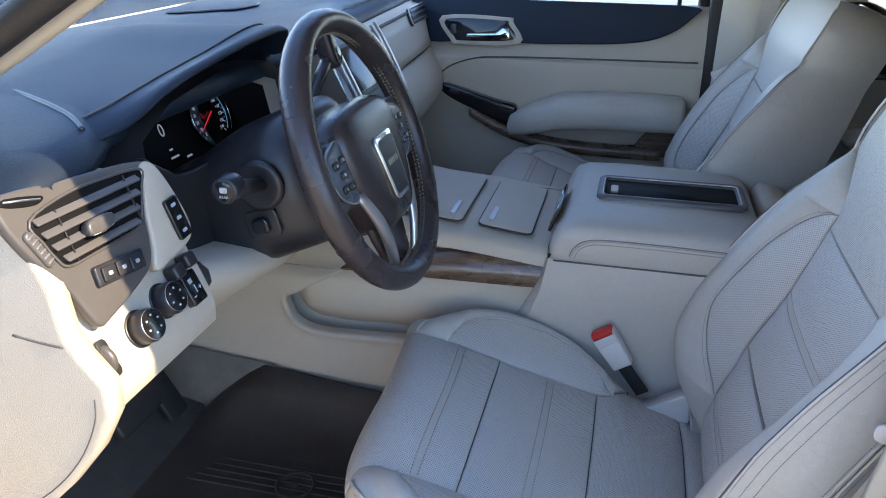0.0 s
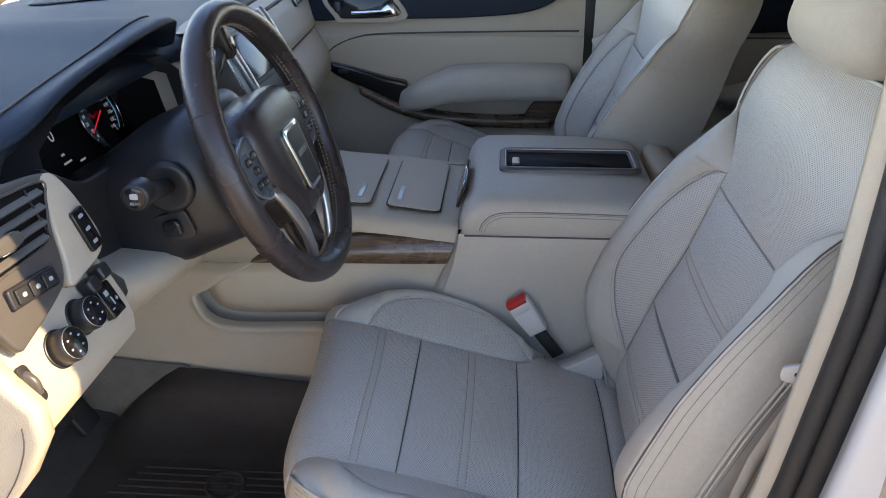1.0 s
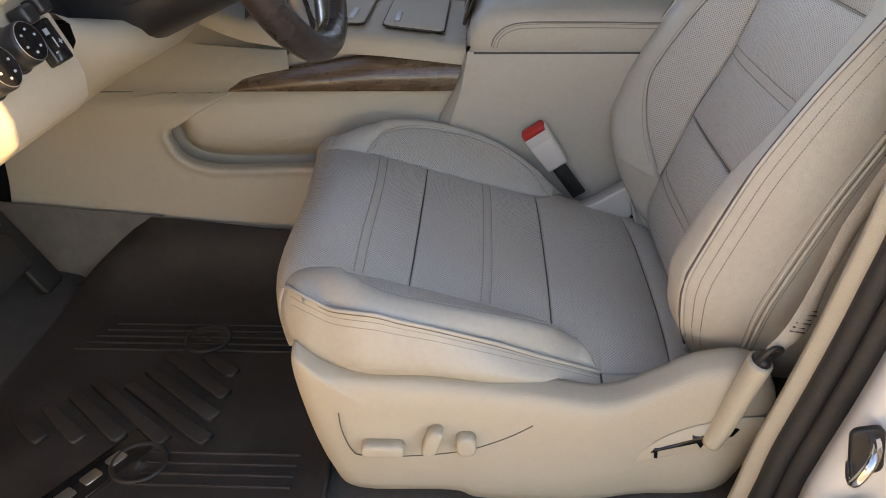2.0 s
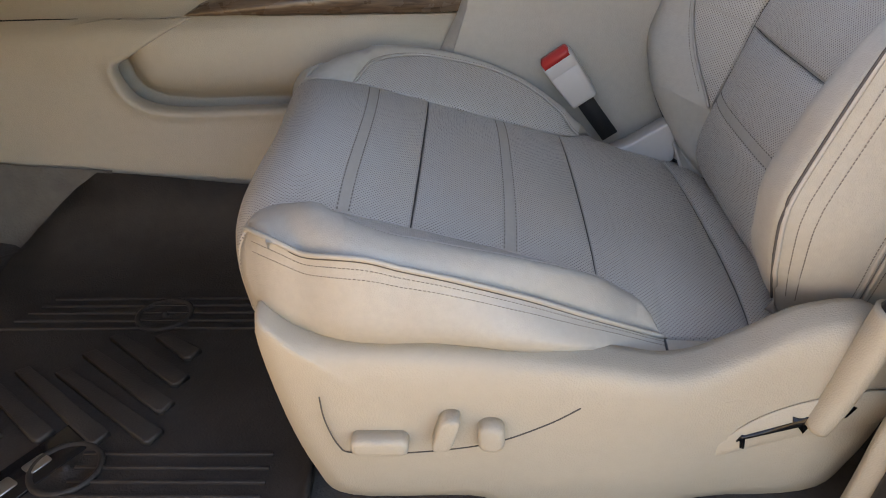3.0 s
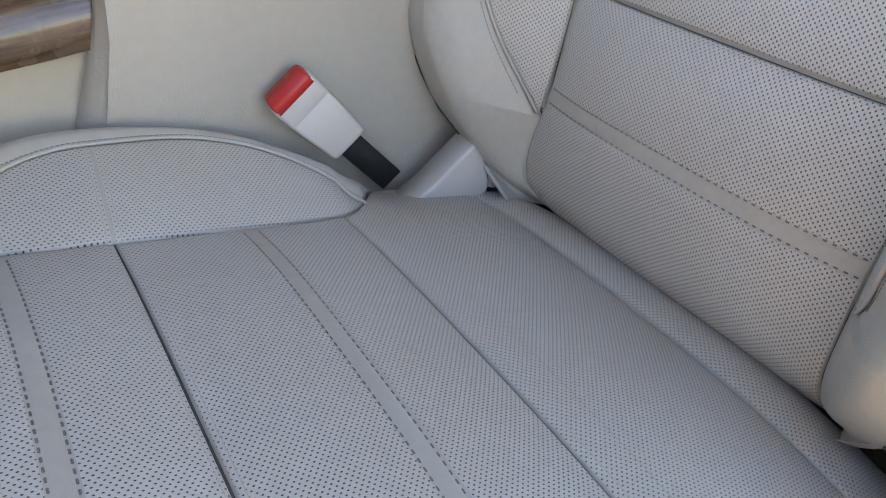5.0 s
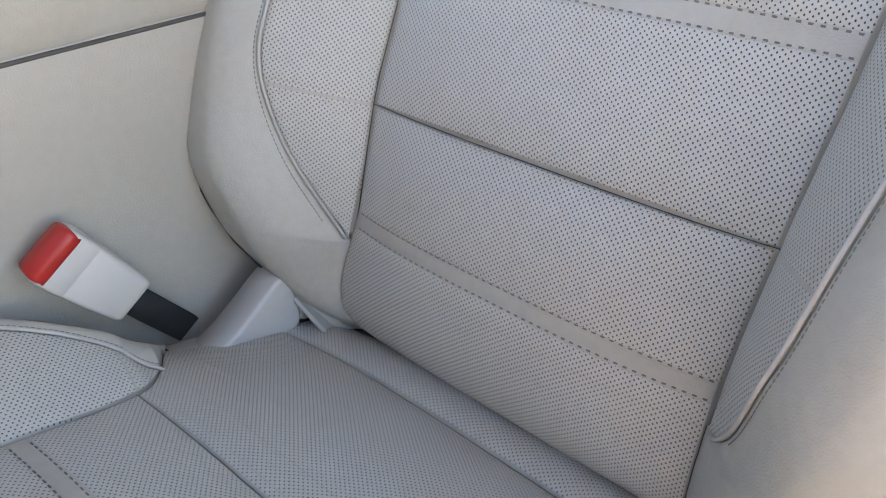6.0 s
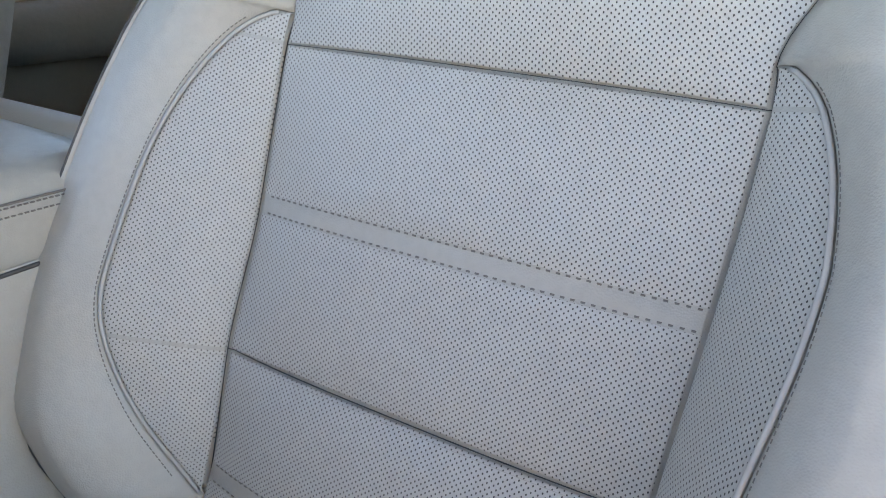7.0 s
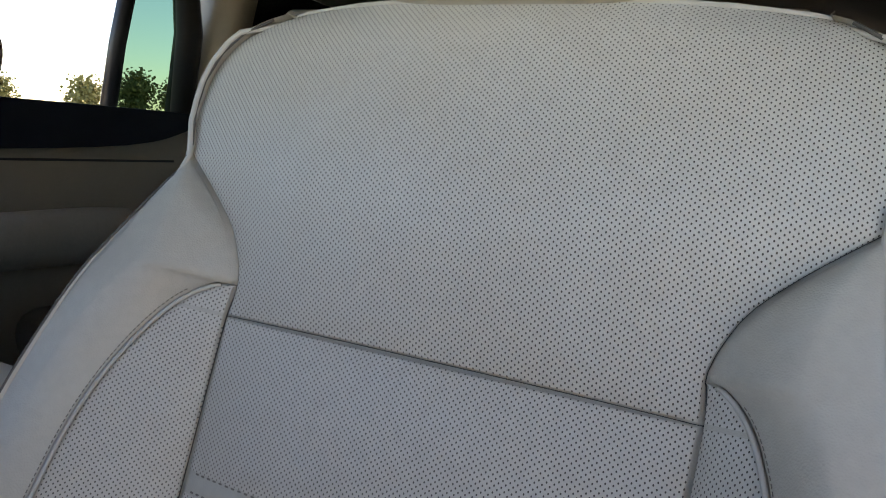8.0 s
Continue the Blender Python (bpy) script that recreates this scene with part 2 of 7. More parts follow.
def tube(pts, r, n=10, closed=False, flat=1.0, bm=None, caps=True, up=(0, 0, 1)):
    """A round or flattened bar along pts; r may be one radius or one for each point."""
    bm = bm or bmesh.new()
    P = [Vector(p) for p in pts]
    if isinstance(r, (int, float)):
        P = [p for i, p in enumerate(P) if i == 0 or (p - P[i - 1]).length > 2e-4]
    k = len(P)
    rs = [r] * k if isinstance(r, (int, float)) else list(r)
    rings = []
    side = None
    for i in range(k):
        t = (P[(i + 1) % k] - P[i - 1]) if closed else (P[min(i + 1, k - 1)] - P[max(i - 1, 0)])
        t.normalize()
        if side is None:
            side = t.cross(Vector(up))
            if side.length < 1e-4:
                side = t.cross(Vector((1, 0, 0)))
        side = (side - t * side.dot(t)).normalized()
        nrm = side.cross(t)
        rings.append([bm.verts.new(P[i] + side * (rs[i] * math.cos(a)) + nrm * (rs[i] * flat * math.sin(a))) for a in (2 * math.pi * j / n for j in range(n))])
    for i in range(k if closed else k - 1):
        a, b = rings[i], rings[(i + 1) % k]
        for j in range(n):
            bm.faces.new((a[j], a[(j + 1) % n], b[(j + 1) % n], b[j]))
    if caps and not closed:
        bm.faces.new(rings[0][::-1]), bm.faces.new(rings[-1])
    return bm


def turned(profile, m, n=32, bm=None):
    """A body of revolution about m's z axis; profile: (radius, height) pairs."""
    bm = bm or bmesh.new()
    rings = [[bm.verts.new(m @ Vector((r * math.cos(a), r * math.sin(a), h))) for a in (2 * math.pi * j / n for j in range(n))] for r, h in profile]
    for a, b in zip(rings, rings[1:]):
        for j in range(n):
            bm.faces.new((a[j], a[(j + 1) % n], b[(j + 1) % n], b[j]))
    bm.faces.new(rings[0][::-1]), bm.faces.new(rings[-1])
    bmesh.ops.recalc_face_normals(bm, faces=bm.faces)
    return bm


def box(x0, x1, y0, y1, z0, z1, bevel=0.004, segments=2):
    bm = bmesh.new()
    bmesh.ops.create_cube(bm, size=1, matrix=Matrix.Translation(((x0 + x1) / 2, (y0 + y1) / 2, (z0 + z1) / 2)) @ Matrix.Diagonal((x1 - x0, y1 - y0, z1 - z0, 1)))
    if bevel:
        bmesh.ops.bevel(bm, geom=bm.edges[:], offset=bevel, segments=segments, profile=0.6, affect="EDGES", clamp_overlap=True)
    return bm


def loft(rows, closed=False, caps=False):
    """A skin over rows of points; closed: each row is a ring."""
    bm = bmesh.new()
    V = [[bm.verts.new(tuple(p)) for p in row] for row in rows]
    k = len(V[0])
    for a, b in zip(V, V[1:]):
        for j in range(k if closed else k - 1):
            q = (a[j], a[(j + 1) % k], b[(j + 1) % k], b[j])
            bm.faces.new(q)
    if caps and closed:
        bm.faces.new(V[0][::-1]), bm.faces.new(V[-1])
    bmesh.ops.remove_doubles(bm, verts=bm.verts, dist=1e-5)
    bmesh.ops.recalc_face_normals(bm, faces=bm.faces)
    return bm


def thick(ob, t, offset=-1.0):
    mod = ob.modifiers.new("thickness", "SOLIDIFY")
    mod.thickness, mod.offset = t, offset
    return ob


def lerp(x, xs, ys):
    return float(np.interp(x, xs, ys))


def eased(x, xs, ys):
    """A smooth curve through the given places, which never overshoots them."""
    n = len(xs)
    x = min(max(x, xs[0]), xs[-1])
    i = int(np.clip(np.searchsorted(xs, x) - 1, 0, n - 2))
    d = [(ys[k + 1] - ys[k]) / (xs[k + 1] - xs[k]) for k in range(n - 1)]

    def slope(k):
        if k == 0:
            return d[0]
        if k == n - 1:
            return d[-1]
        if d[k - 1] * d[k] <= 0:
            return 0.0
        a, b = xs[k] - xs[k - 1], xs[k + 1] - xs[k]
        return (3 * (a + b)) / ((2 * b + a) / d[k - 1] + (b + 2 * a) / d[k])

    h = xs[i + 1] - xs[i]
    t = (x - xs[i]) / h
    return float((1 + 2 * t) * (1 - t) ** 2 * ys[i] + t * (1 - t) ** 2 * h * slope(i) + t * t * (3 - 2 * t) * ys[i + 1] + t * t * (t - 1) * h * slope(i + 1))


# ---- upholstery ----


def fractions(length, n, first=True):
    """Places along a stretch, close together beside the seams at its ends."""
    near = [0.0, 0.0007, 0.0014, 0.0026, 0.0045, 0.008]
    ts = [d / length for d in near] + list(np.linspace(0.014, length - 0.014, n) / length) + [1 - d / length for d in reversed(near)]
    return np.array([t for t in ts if first or t == 0 or t * length > 0.012])


def pressed(d):
    """Depth of a seam at a distance from it: a narrow crease within a soft dip."""
    return 0.0031 * np.exp(-(d / 0.00085) ** 2) + 0.0013 * np.exp(-abs(d) / 0.008)


def skin(rows, seam_cols, row_depth=None):
    """World points of an upholstered skin with its seams pressed in along the surface's normal."""
    P = np.array(rows, float)
    du = np.gradient(P, axis=1)
    dv = np.gradient(P, axis=0)
    N = np.cross(du, dv)
    ln = np.linalg.norm(N, axis=2, keepdims=True)
    N = np.where(ln > 1e-12, N / np.maximum(ln, 1e-12), 0)
    arc = np.concatenate([np.zeros((P.shape[0], 1)), np.cumsum(np.linalg.norm(np.diff(P, axis=1), axis=2), axis=1)], axis=1)
    dep = np.zeros(P.shape[:2])
    for c in seam_cols:
        dep = np.maximum(dep, pressed(arc - arc[:, c:c + 1]))
    if row_depth is not None:
        dep = np.maximum(dep, row_depth)
    return P, N, dep, arc


def close_strips(P0, P, c0, cols):
    """Where a strip between two seams runs out to no width, its columns share one place."""
    for s in (-1, 1):
        for k in (1, 2, 3):
            a, b = c0 + s * cols[k], c0 + s * cols[k + 1]
            none = np.linalg.norm(P0[:, a] - P0[:, b], axis=1) < 1.5e-4
            for c in range(min(a, b), max(a, b) + 1):
                P[none, c] = P[none, a]
    return P


def patch_of(name, P, arc, vv, r0, r1, c0, c1, material, parent, flip, label="", plain=()):
    """One panel of a skin: rows r0..r1, columns c0..c1."""
    sub = P[r0:r1 + 1, c0:c1 + 1]
    nr, nc = sub.shape[:2]
    mid = arc.shape[1] // 2
    uvs = np.stack([arc[r0:r1 + 1, c0:c1 + 1] - arc[r0:r1 + 1, mid:mid + 1], np.repeat(np.array(vv[r0:r1 + 1])[:, None], nc, 1)], axis=2).reshape(-1, 2)
    faces, flat = [], []
    for i in range(nr - 1):
        v_mid = (vv[r0 + i] + vv[r0 + i + 1]) / 2
        for j in range(nc - 1):
            a, b, c, d = sub[i, j], sub[i, j + 1], sub[i + 1, j + 1], sub[i + 1, j]
            if np.linalg.norm(np.cross(c - a, d - b)) < 2e-9:
                continue
            q = (i * nc + j, i * nc + j + 1, (i + 1) * nc + j + 1, (i + 1) * nc + j)
            faces.append(q[::-1] if flip else q)
            wide = arc[r0 + i, c0 + j + 1] - arc[r0 + i, c0 + j]
            flat.append(wide < 0.0008 or vv[r0 + i + 1] - vv[r0 + i] < 0.0008 or any(lo < v_mid < hi for lo, hi in plain))
    ob = raw(name, sub.reshape(-1, 3), faces, material, parent, label, uvs=uvs)
    if material is PERF:
        ob.data.materials.append(LEATHER)
        for poly, f in zip(ob.data.polygons, flat):
            poly.material_index = 1 if f else 0
    return ob


def stitches(lines, parent, material, pitch=0.0055, r=0.0006, lift=0.0006, dash=0.5):
    """Thread along lines of (points, normals): single short stitches, all in one part."""
    verts, faces = [], []
    for pts, nrm in lines:
        P = np.array(pts, float)
        N = np.array(nrm, float)
        s = np.concatenate([[0], np.cumsum(np.linalg.norm(np.diff(P, axis=0), axis=1))])
        for a in np.arange(0, s[-1] - pitch, pitch):
            e = []
            for q in (a, a + pitch * dash):
                e.append(np.array([np.interp(q, s, P[:, k]) + lift * np.interp(q, s, N[:, k]) for k in range(3)]))
            d = e[1] - e[0]
            d /= max(np.linalg.norm(d), 1e-9)
            n = np.array([np.interp(a, s, N[:, k]) for k in range(3)])
            n -= d * n.dot(d)
            n /= max(np.linalg.norm(n), 1e-9)
            b = np.cross(d, n)
            k = len(verts)
            for q in e:
                verts += [q + b * r * 1.3, q + n * r, q - b * r * 1.3, q - n * r]
            faces += [(k, k + 1, k + 5, k + 4), (k + 1, k + 2, k + 6, k + 5), (k + 2, k + 3, k + 7, k + 6), (k + 3, k, k + 4, k + 7), (k, k + 3, k + 2, k + 1), (k + 4, k + 5, k + 6, k + 7)]
    return tagged(raw("stitching", verts, faces, material, parent, "fine rows of grey thread", smooth=False), kind="stuff")


BACK_O, BACK_UP, BACK_F = Vector((0.262, 0.951, 0.895)), Vector((0.3386, 0, 0.9409)), Vector((-0.9409, 0, 0.3386))
V_S1, V_S3, V_SHO, V_TOP = 0.172, 0.392, 0.505, 0.632


def seat(name, label, place, mirror, full):
    """A front seat; place maps the driver's seat's points to this seat's. full: with shield switches and all stitching."""
    root = thing(name, label, "car seat", "front seats")
    mp = (lambda p: Vector((p[0] + place[0], place[1] - p[1], p[2] + place[2]))) if mirror else (lambda p: Vector(p))

    # backrest
    deep = 0.165 if full else 0.145
    seams = (V_S1, V_S3)
    vv = set(np.round(np.arange(-0.03, V_TOP, 0.009), 4))
    for s in seams:
        for d in (0, 0.0007, 0.0014, 0.0026, 0.0045, 0.008):
            vv.update((round(s + d, 4), round(s - d, 4)))
    for s in (0.077, 0.089, 0.273, 0.285):
        vv.update((s, round(s + 0.0015, 4), round(s - 0.0015, 4)))
    vv.update((0.0605, 0.064, 0.068, 0.400, 0.406, 0.410, 0.4125, 0.414, V_SHO, 0.6, 0.61, 0.618, 0.624, 0.629, V_TOP))
    vv = sorted(v for v in vv if v <= V_TOP)
    f0, f1, f2, f3, f4 = fractions(0.155, 10, False), fractions(0.06, 4), fractions(0.03, 2), np.linspace(0, 1, 5), np.linspace(0, 1, 7)
    rows, ins_edge = [], []
    k0, k1, k2, k3, k4 = len(f0) - 1, len(f1) - 1, len(f2) - 1, 4, 6
    cols = np.cumsum([0, k0, k1, k2, k3, k4])
    for v in vv:
        U = eased(v, (-0.03, 0.0, 0.05, 0.12, 0.22, 0.37, 0.505, 0.535, 0.565), (0.17, 0.205, 0.243, 0.259, 0.259, 0.253, 0.2345, 0.243, 0.245))
        if v > 0.56:
            U -= 0.075 - math.sqrt(max(0.075 ** 2 - (v - 0.56) ** 2, 0))
        ui = eased(v, (-0.03, 0.09, 0.172, 0.392, 0.414, 0.447, 0.473, 0.49, V_SHO), (0.150, 0.150, 0.153, 0.161, 0.160, 0.172, 0.196, 0.216, U if v >= V_SHO else 0.2345))
        if v > V_SHO:
            ui = U
        wb = eased(v, (-0.03, 0.0, 0.05, 0.12, 0.22, 0.30, 0.37, 0.43, 0.47, V_SHO), (0.0, 0.02, 0.060, 0.088, 0.086, 0.074, 0.056, 0.036, 0.02, 0.0))
        g_top = math.sqrt(1 - (1 - min(max(0.414 - v, 0) / 0.16, 1)) ** 2)
        g_inner = g_top * (1 - (1 - min(max(v - 0.0605, 0) / 0.15, 1)) ** 1.8)
        g_near = g_top * math.sqrt(1 - (1 - min(max(v - 0.0605, 0) / 0.09, 1)) ** 2)
        bulge = 0.0
        if v < V_S1:
            bulge = 0.015 * math.sin(math.pi * np.clip((v + 0.03) / (V_S1 + 0.03), 0, 1) ** 1.5) ** 0.65
        elif v < V_S3:
            bulge = 0.010 * math.sin(math.pi * (v - V_S1) / (V_S3 - V_S1)) ** 0.8
        else:
            bulge = 0.016 * math.sin(math.pi * np.clip((v - V_S3) / 0.28, 0, 1)) ** 0.7
        for s in (0.083, 0.279):
            bulge -= 0.0015 * math.exp(-((v - s) / 0.007) ** 4)
        base = eased(v, (-0.03, -0.012, 0.004, 0.03, 0.07, 0.17, 0.28, 0.39, 0.5, 0.6, 0.632), (-0.050, -0.023, -0.0115, -0.005, -0.001, 0.0, -0.010, -0.008, 0.002, -0.004, -0.014))
        wi = base - 0.003
        drop = max(0.0, (v - V_S3)) * 0.05
        sides = []
        U_near, ui_near = U, ui
        wide = min(1.0, max(0.0, (v + 0.02) / 0.06)) * min(1.0, max(0.0, (0.49 - v) / 0.08))
        for inner in (False, True):
            reach = 0.060 if inner else 0.052 - 0.020 * min(1.0, max(0.0, (0.32 - v) / 0.2))
            U = U_near + (0.011 * wide if inner else 0.0)
            ui = ui_near + (0.010 * math.exp(-((v - 0.015) / 0.045) ** 2) if inner else 0.0)
            g = g_near if not inner else g_inner
            us, ws = ui + g * reach, wi + g * 0.82 * (wb - 0.004)
            wp = wi + max(wb - 0.012 - wi, -0.002) if v < V_SHO else wi
            uc, wc = us + (U - us) * 0.55, max(wi + wb, ws)
            if v >= V_SHO:
                us = uc = U
                ws = wc = wp = wi
            half = []
            for t in f0:
                half.append((ui * t, wi + (bulge + base - wi) * (1 - t ** 3) - drop * t * t))
            for t in f1[1:]:
                half.append((ui + (us - ui) * t, wi - drop + (ws - wi + drop * g) * (t ** 0.8)))
            for t in f2[1:]:
                e = math.sin(t * math.pi / 2)
                half.append((us + (uc - us) * t, (ws - drop * (1 - g)) + (wc - ws) * e))
            tip = half[-1][1]
            for t in f3[1:]:
                half.append((uc + (U - uc) * math.sin(t * math.pi / 2), tip + (wp - tip) * (1 - math.cos(t * math.pi / 2))))
            edge = half[-1][1]
            for t in f4[1:]:
                half.append((U + 0.006 * math.sin(t * math.pi) - 0.02 * t * t, edge + (-deep - edge) * t))
            sides.append(half)
        full_row = [(-u, w) for u, w in sides[0][:0:-1]] + sides[1]
        rows.append([mp(BACK_O + BACK_UP * v + BACK_F * w + Vector((0, u, 0))) for u, w in full_row])
    c0 = len(rows[0]) // 2
    vva = np.array(vv)
    rd = np.zeros((len(vv), len(rows[0])))
    for s in seams:
        rd[:, c0 - cols[1]:c0 + cols[1] + 1] = np.maximum(rd[:, c0 - cols[1]:c0 + cols[1] + 1], pressed(vva - s)[:, None])
    for s in (0.077, 0.089, 0.273, 0.285):
        rd[:, c0 - cols[1]:c0 + cols[1] + 1] = np.maximum(rd[:, c0 - cols[1]:c0 + cols[1] + 1], (0.0012 * np.exp(-((vva - s) / 0.0012) ** 2))[:, None])
    seam_cols = [c0 + s * cols[i] for s in (-1, 1) for i in (1, 2, 4)]
    P, N, dep, arc = skin(rows, seam_cols, row_depth=rd)
    sign = 1.0 if float(np.dot(N[len(vv) // 2, c0], np.array(BACK_F))) > 0 else -1.0
    N *= sign
    P = close_strips(P, P - N * dep[:, :, None], c0, cols)
    flip = sign < 0
    ri = lambda v: int(np.argmin(abs(vva - v)))
    last = len(vv) - 1
    backrest = part("backrest", box(*sorted((mp((0.345, 0, 0)).x, mp((0.366, 0, 0)).x)), *sorted((mp((0, 0.80, 0)).y, mp((0, 1.10, 0)).y)), 0.91, 1.03), BLACK, root)
    args = (P, arc, vv)
    patch_of("lower_insert", *args, 0, ri(V_S1), c0 - cols[1], c0 + cols[1], PERF, backrest, flip, "perforated grey-beige leather", plain=((0.0762, 0.0898), (0.2722, 0.2858)))
    patch_of("lumbar_insert", *args, ri(V_S1), ri(V_S3), c0 - cols[1], c0 + cols[1], PERF, backrest, flip, "perforated grey-beige leather", plain=((0.0762, 0.0898), (0.2722, 0.2858)))
    patch_of("shoulder_panel", *args, ri(V_S3), last, c0 - cols[1], c0 + cols[1], PERF, backrest, flip, "perforated grey-beige leather", plain=((0.0762, 0.0898), (0.2722, 0.2858)))
    for s in (-1, 1):
        a, b = sorted((c0 + s * cols[1], c0 + s * cols[2]))
        patch_of("bolster_inset", *args, ri(0.0605), ri(0.414), a, b, PERF, backrest, flip, "perforated leather strip")
        a, b = sorted((c0 + s * cols[2], c0 + s * cols[4]))
        patch_of("bolster", *args, 0, ri(V_SHO), a, b, LEATHER, backrest, flip, "smooth grey-beige leather bolster")
        a, b = sorted((c0 + s * cols[4], c0 + s * cols[5]))
        patch_of("side_panel", *args, 0, last, a, b, LEATHER, backrest, flip)
    # top and rear shell
    front_edge = [Vector(p) for p in P[last, c0 - cols[4]:c0 + cols[4] + 1]]
    rear_a, rear_b = Vector(P[last, 0]), Vector(P[last, -1])
    n_e = len(front_edge) - 1
    topr = []
    for t in np.linspace(0, 1, 9):
        topr.append([p.lerp(rear_a.lerp(rear_b, (p.y - front_edge[0].y) / (front_edge[-1].y - front_edge[0].y)), t) + Vector((0, 0, 0.014 * math.sin(math.pi * t))) for p in front_edge])
    part("top_roll", loft(topr), LEATHER, backrest, "leather rolled over the top edge")
    rear = [[Vector(P[i, 0]).lerp(Vector(P[i, -1]), t) + Vector((0.02 * math.sin(math.pi * t), 0, 0)) for t in np.linspace(0, 1, 8)] for i in range(0, last + 1, 4)]
    part("back_shell", loft(rear), TRIM, backrest)
    # piping along both edges and over the top
    edge_l = [Vector(p) + Vector(N[i, c0 - cols[4]]) * 0.001 for i, p in enumerate(P[:, c0 - cols[4]]) if i > 5 and i % 2 == 0 or i == last]
    edge_r = [Vector(p) + Vector(N[i, c0 + cols[4]]) * 0.001 for i, p in enumerate(P[:, c0 + cols[4]]) if i % 2 == 0 or i == last]
    tops = [Vector(p) for p in P[last, c0 - cols[4] + 1:c0 + cols[4]:3]]
    part("piping", tube(edge_l[:-3] + tops[2:-2] + edge_r[:-3][::-1], 0.0024, 6), PIPING, backrest, "raised leather piping along the edge")
    for s in (-1, 1):
        c = c0 + s * (cols[4] - 1)
        part("edge_seam", tube([Vector(P[i, c] * 0.35 + P[i, c0 + s * cols[4]] * 0.65) + Vector(N[i, c]) * 0.0022 for i in range(4, last - 1, 3)], 0.0012, 5), THREAD, backrest)
    lines = []
    def col_line(c, v0, v1):
        a, b = ri(v0), ri(v1)
        lines.append((P[a:b + 1, c], N[a:b + 1, c]))
    def row_line(v, a, b):
        lines.append((P[ri(v), a:b + 1], N[ri(v), a:b + 1]))
    for v in (0.077, 0.089, 0.273, 0.285):
        row_line(v, c0 - cols[1] + 4, c0 + cols[1] - 4)
    for s in (-1, 1):
        col_line(c0 + s * (cols[2] + 3), 0.075, 0.405)
    for a, b, c in ((ri(V_S1), 0, 0), (ri(V_S3), 0, 0)):
        part("seam", tube([Vector(p) for p in P[a, c0 - cols[1]:c0 + cols[1] + 1]], 0.0007, 4), THREAD, backrest)
    for s in (-1, 1):
        part("seam", tube([Vector(p) for p in P[:ri(V_SHO) + 1, c0 + s * cols[1]]], 0.0008, 4), THREAD, backrest)
        part("welt", tube([Vector(p) + Vector(n) * 0.0050 for p, n in zip(P[ri(0.064):ri(0.4125) + 1, c0 + s * cols[2]], N[ri(0.064):ri(0.4125) + 1, c0 + s * cols[2]])], 0.0015, 6), PIPING, backrest, "pale welt along the bolster seam")
    stitches(lines[:4], backrest, THREAD_MID, 0.0060 if full else 0.012, 0.0005, 0.0004, 0.42)
    stitches(lines[4:], backrest, THREAD_MID, 0.0036 if full else 0.012, 0.00032, 0.0003, 0.62)
    if full:
        def side_line(f, out=0.0):
            c = c0 - cols[4] - f * (cols[5] - cols[4])
            a, k = int(math.floor(c)), c - math.floor(c)
            rs = range(ri(0.012), ri(0.60), 2)
            return [Vector(P[i, a] * (1 - k) + P[i, a + 1] * k) - Vector((0, out, 0)) for i in rs]
        outward = [(0, -1, 0)] * len(side_line(0.1))
        stitches([(side_line(f), outward) for f in (0.055, 0.105, 0.335, 0.405)], backrest, THREAD_MID, 0.0036, 0.0004, 0.0004, 0.62)
        for f in (0.355, 0.385):
            part("side_welt", tube(side_line(f, -0.0003), 0.0022, 6), LEATHER, backrest)
        part("side_groove", tube(side_line(0.370, -0.0004), 0.0009, 5), THREAD_MID, backrest)

    # headrest on two chrome posts
    hc = BACK_O + BACK_UP * (0.705 if full else 0.700) + BACK_F * (0.002 if full else -0.045)
    hr = []
    for a in np.linspace(-1, 1, 15):
        ring = []
        su = math.sqrt(max(1 - abs(a) ** 3.2, 0.0)) ** 0.9
        for b in np.linspace(0, 2 * math.pi, 29)[:-1]:
            cx, sx = math.cos(b), math.sin(b)
            ex = 0.6
            rx = abs(cx) ** ex * (1 if cx > 0 else -1)
            rz = abs(sx) ** ex * (1 if sx > 0 else -1)
            ring.append(mp(hc + Vector((0, 0.120 * a, 0)) + BACK_F * (0.058 * rx * (0.35 + 0.65 * su)) + BACK_UP * ((0.092 if rz > 0 else 0.079) * rz * (0.62 + 0.38 * su))))
        hr.append(ring)
    headrest = part("headrest", loft(hr, closed=True, caps=True), LEATHER, root, "smooth leather head restraint")
    for y in (-0.07, 0.07):
        a = BACK_O + Vector((0, y, 0)) + BACK_F * (-0.05 if full else -0.07)
        part("post", tube([mp(a + BACK_UP * 0.60), mp(a + BACK_UP * 0.70)], 0.006, 10), CHROME, headrest)
    fc = hc + BACK_F * 0.0585 + BACK_UP * 0.030
    fm = frame_at(mp(fc), (0, -1 if mirror else 1, 0), BACK_UP)
    bmb = bmesh.new()
    for i in range(6):
        solid([(q[0] - 0.046 + 0.018 * i, q[1]) for q in ((-0.005, -0.006), (0.005, -0.006), (0.005, 0.006), (-0.005, 0.006))], 0.0012, fm, 0.0004, 1, bmb)
    part("embossed_marks", bmb, LEATHER, headrest, "row of embossed marks")

    # cushion
    path = smooth_line([(0.312, 0.829), (0.284, 0.8535), (0.25, 0.8705), (0.102, 0.920), (-0.066, 0.977), (-0.14, 1.001), (-0.178, 1.0085), (-0.209, 1.002), (-0.228, 0.980), (-0.233, 0.950), (-0.232, 0.925), (-0.230, 0.905)], 40)
    path = np.array(path)
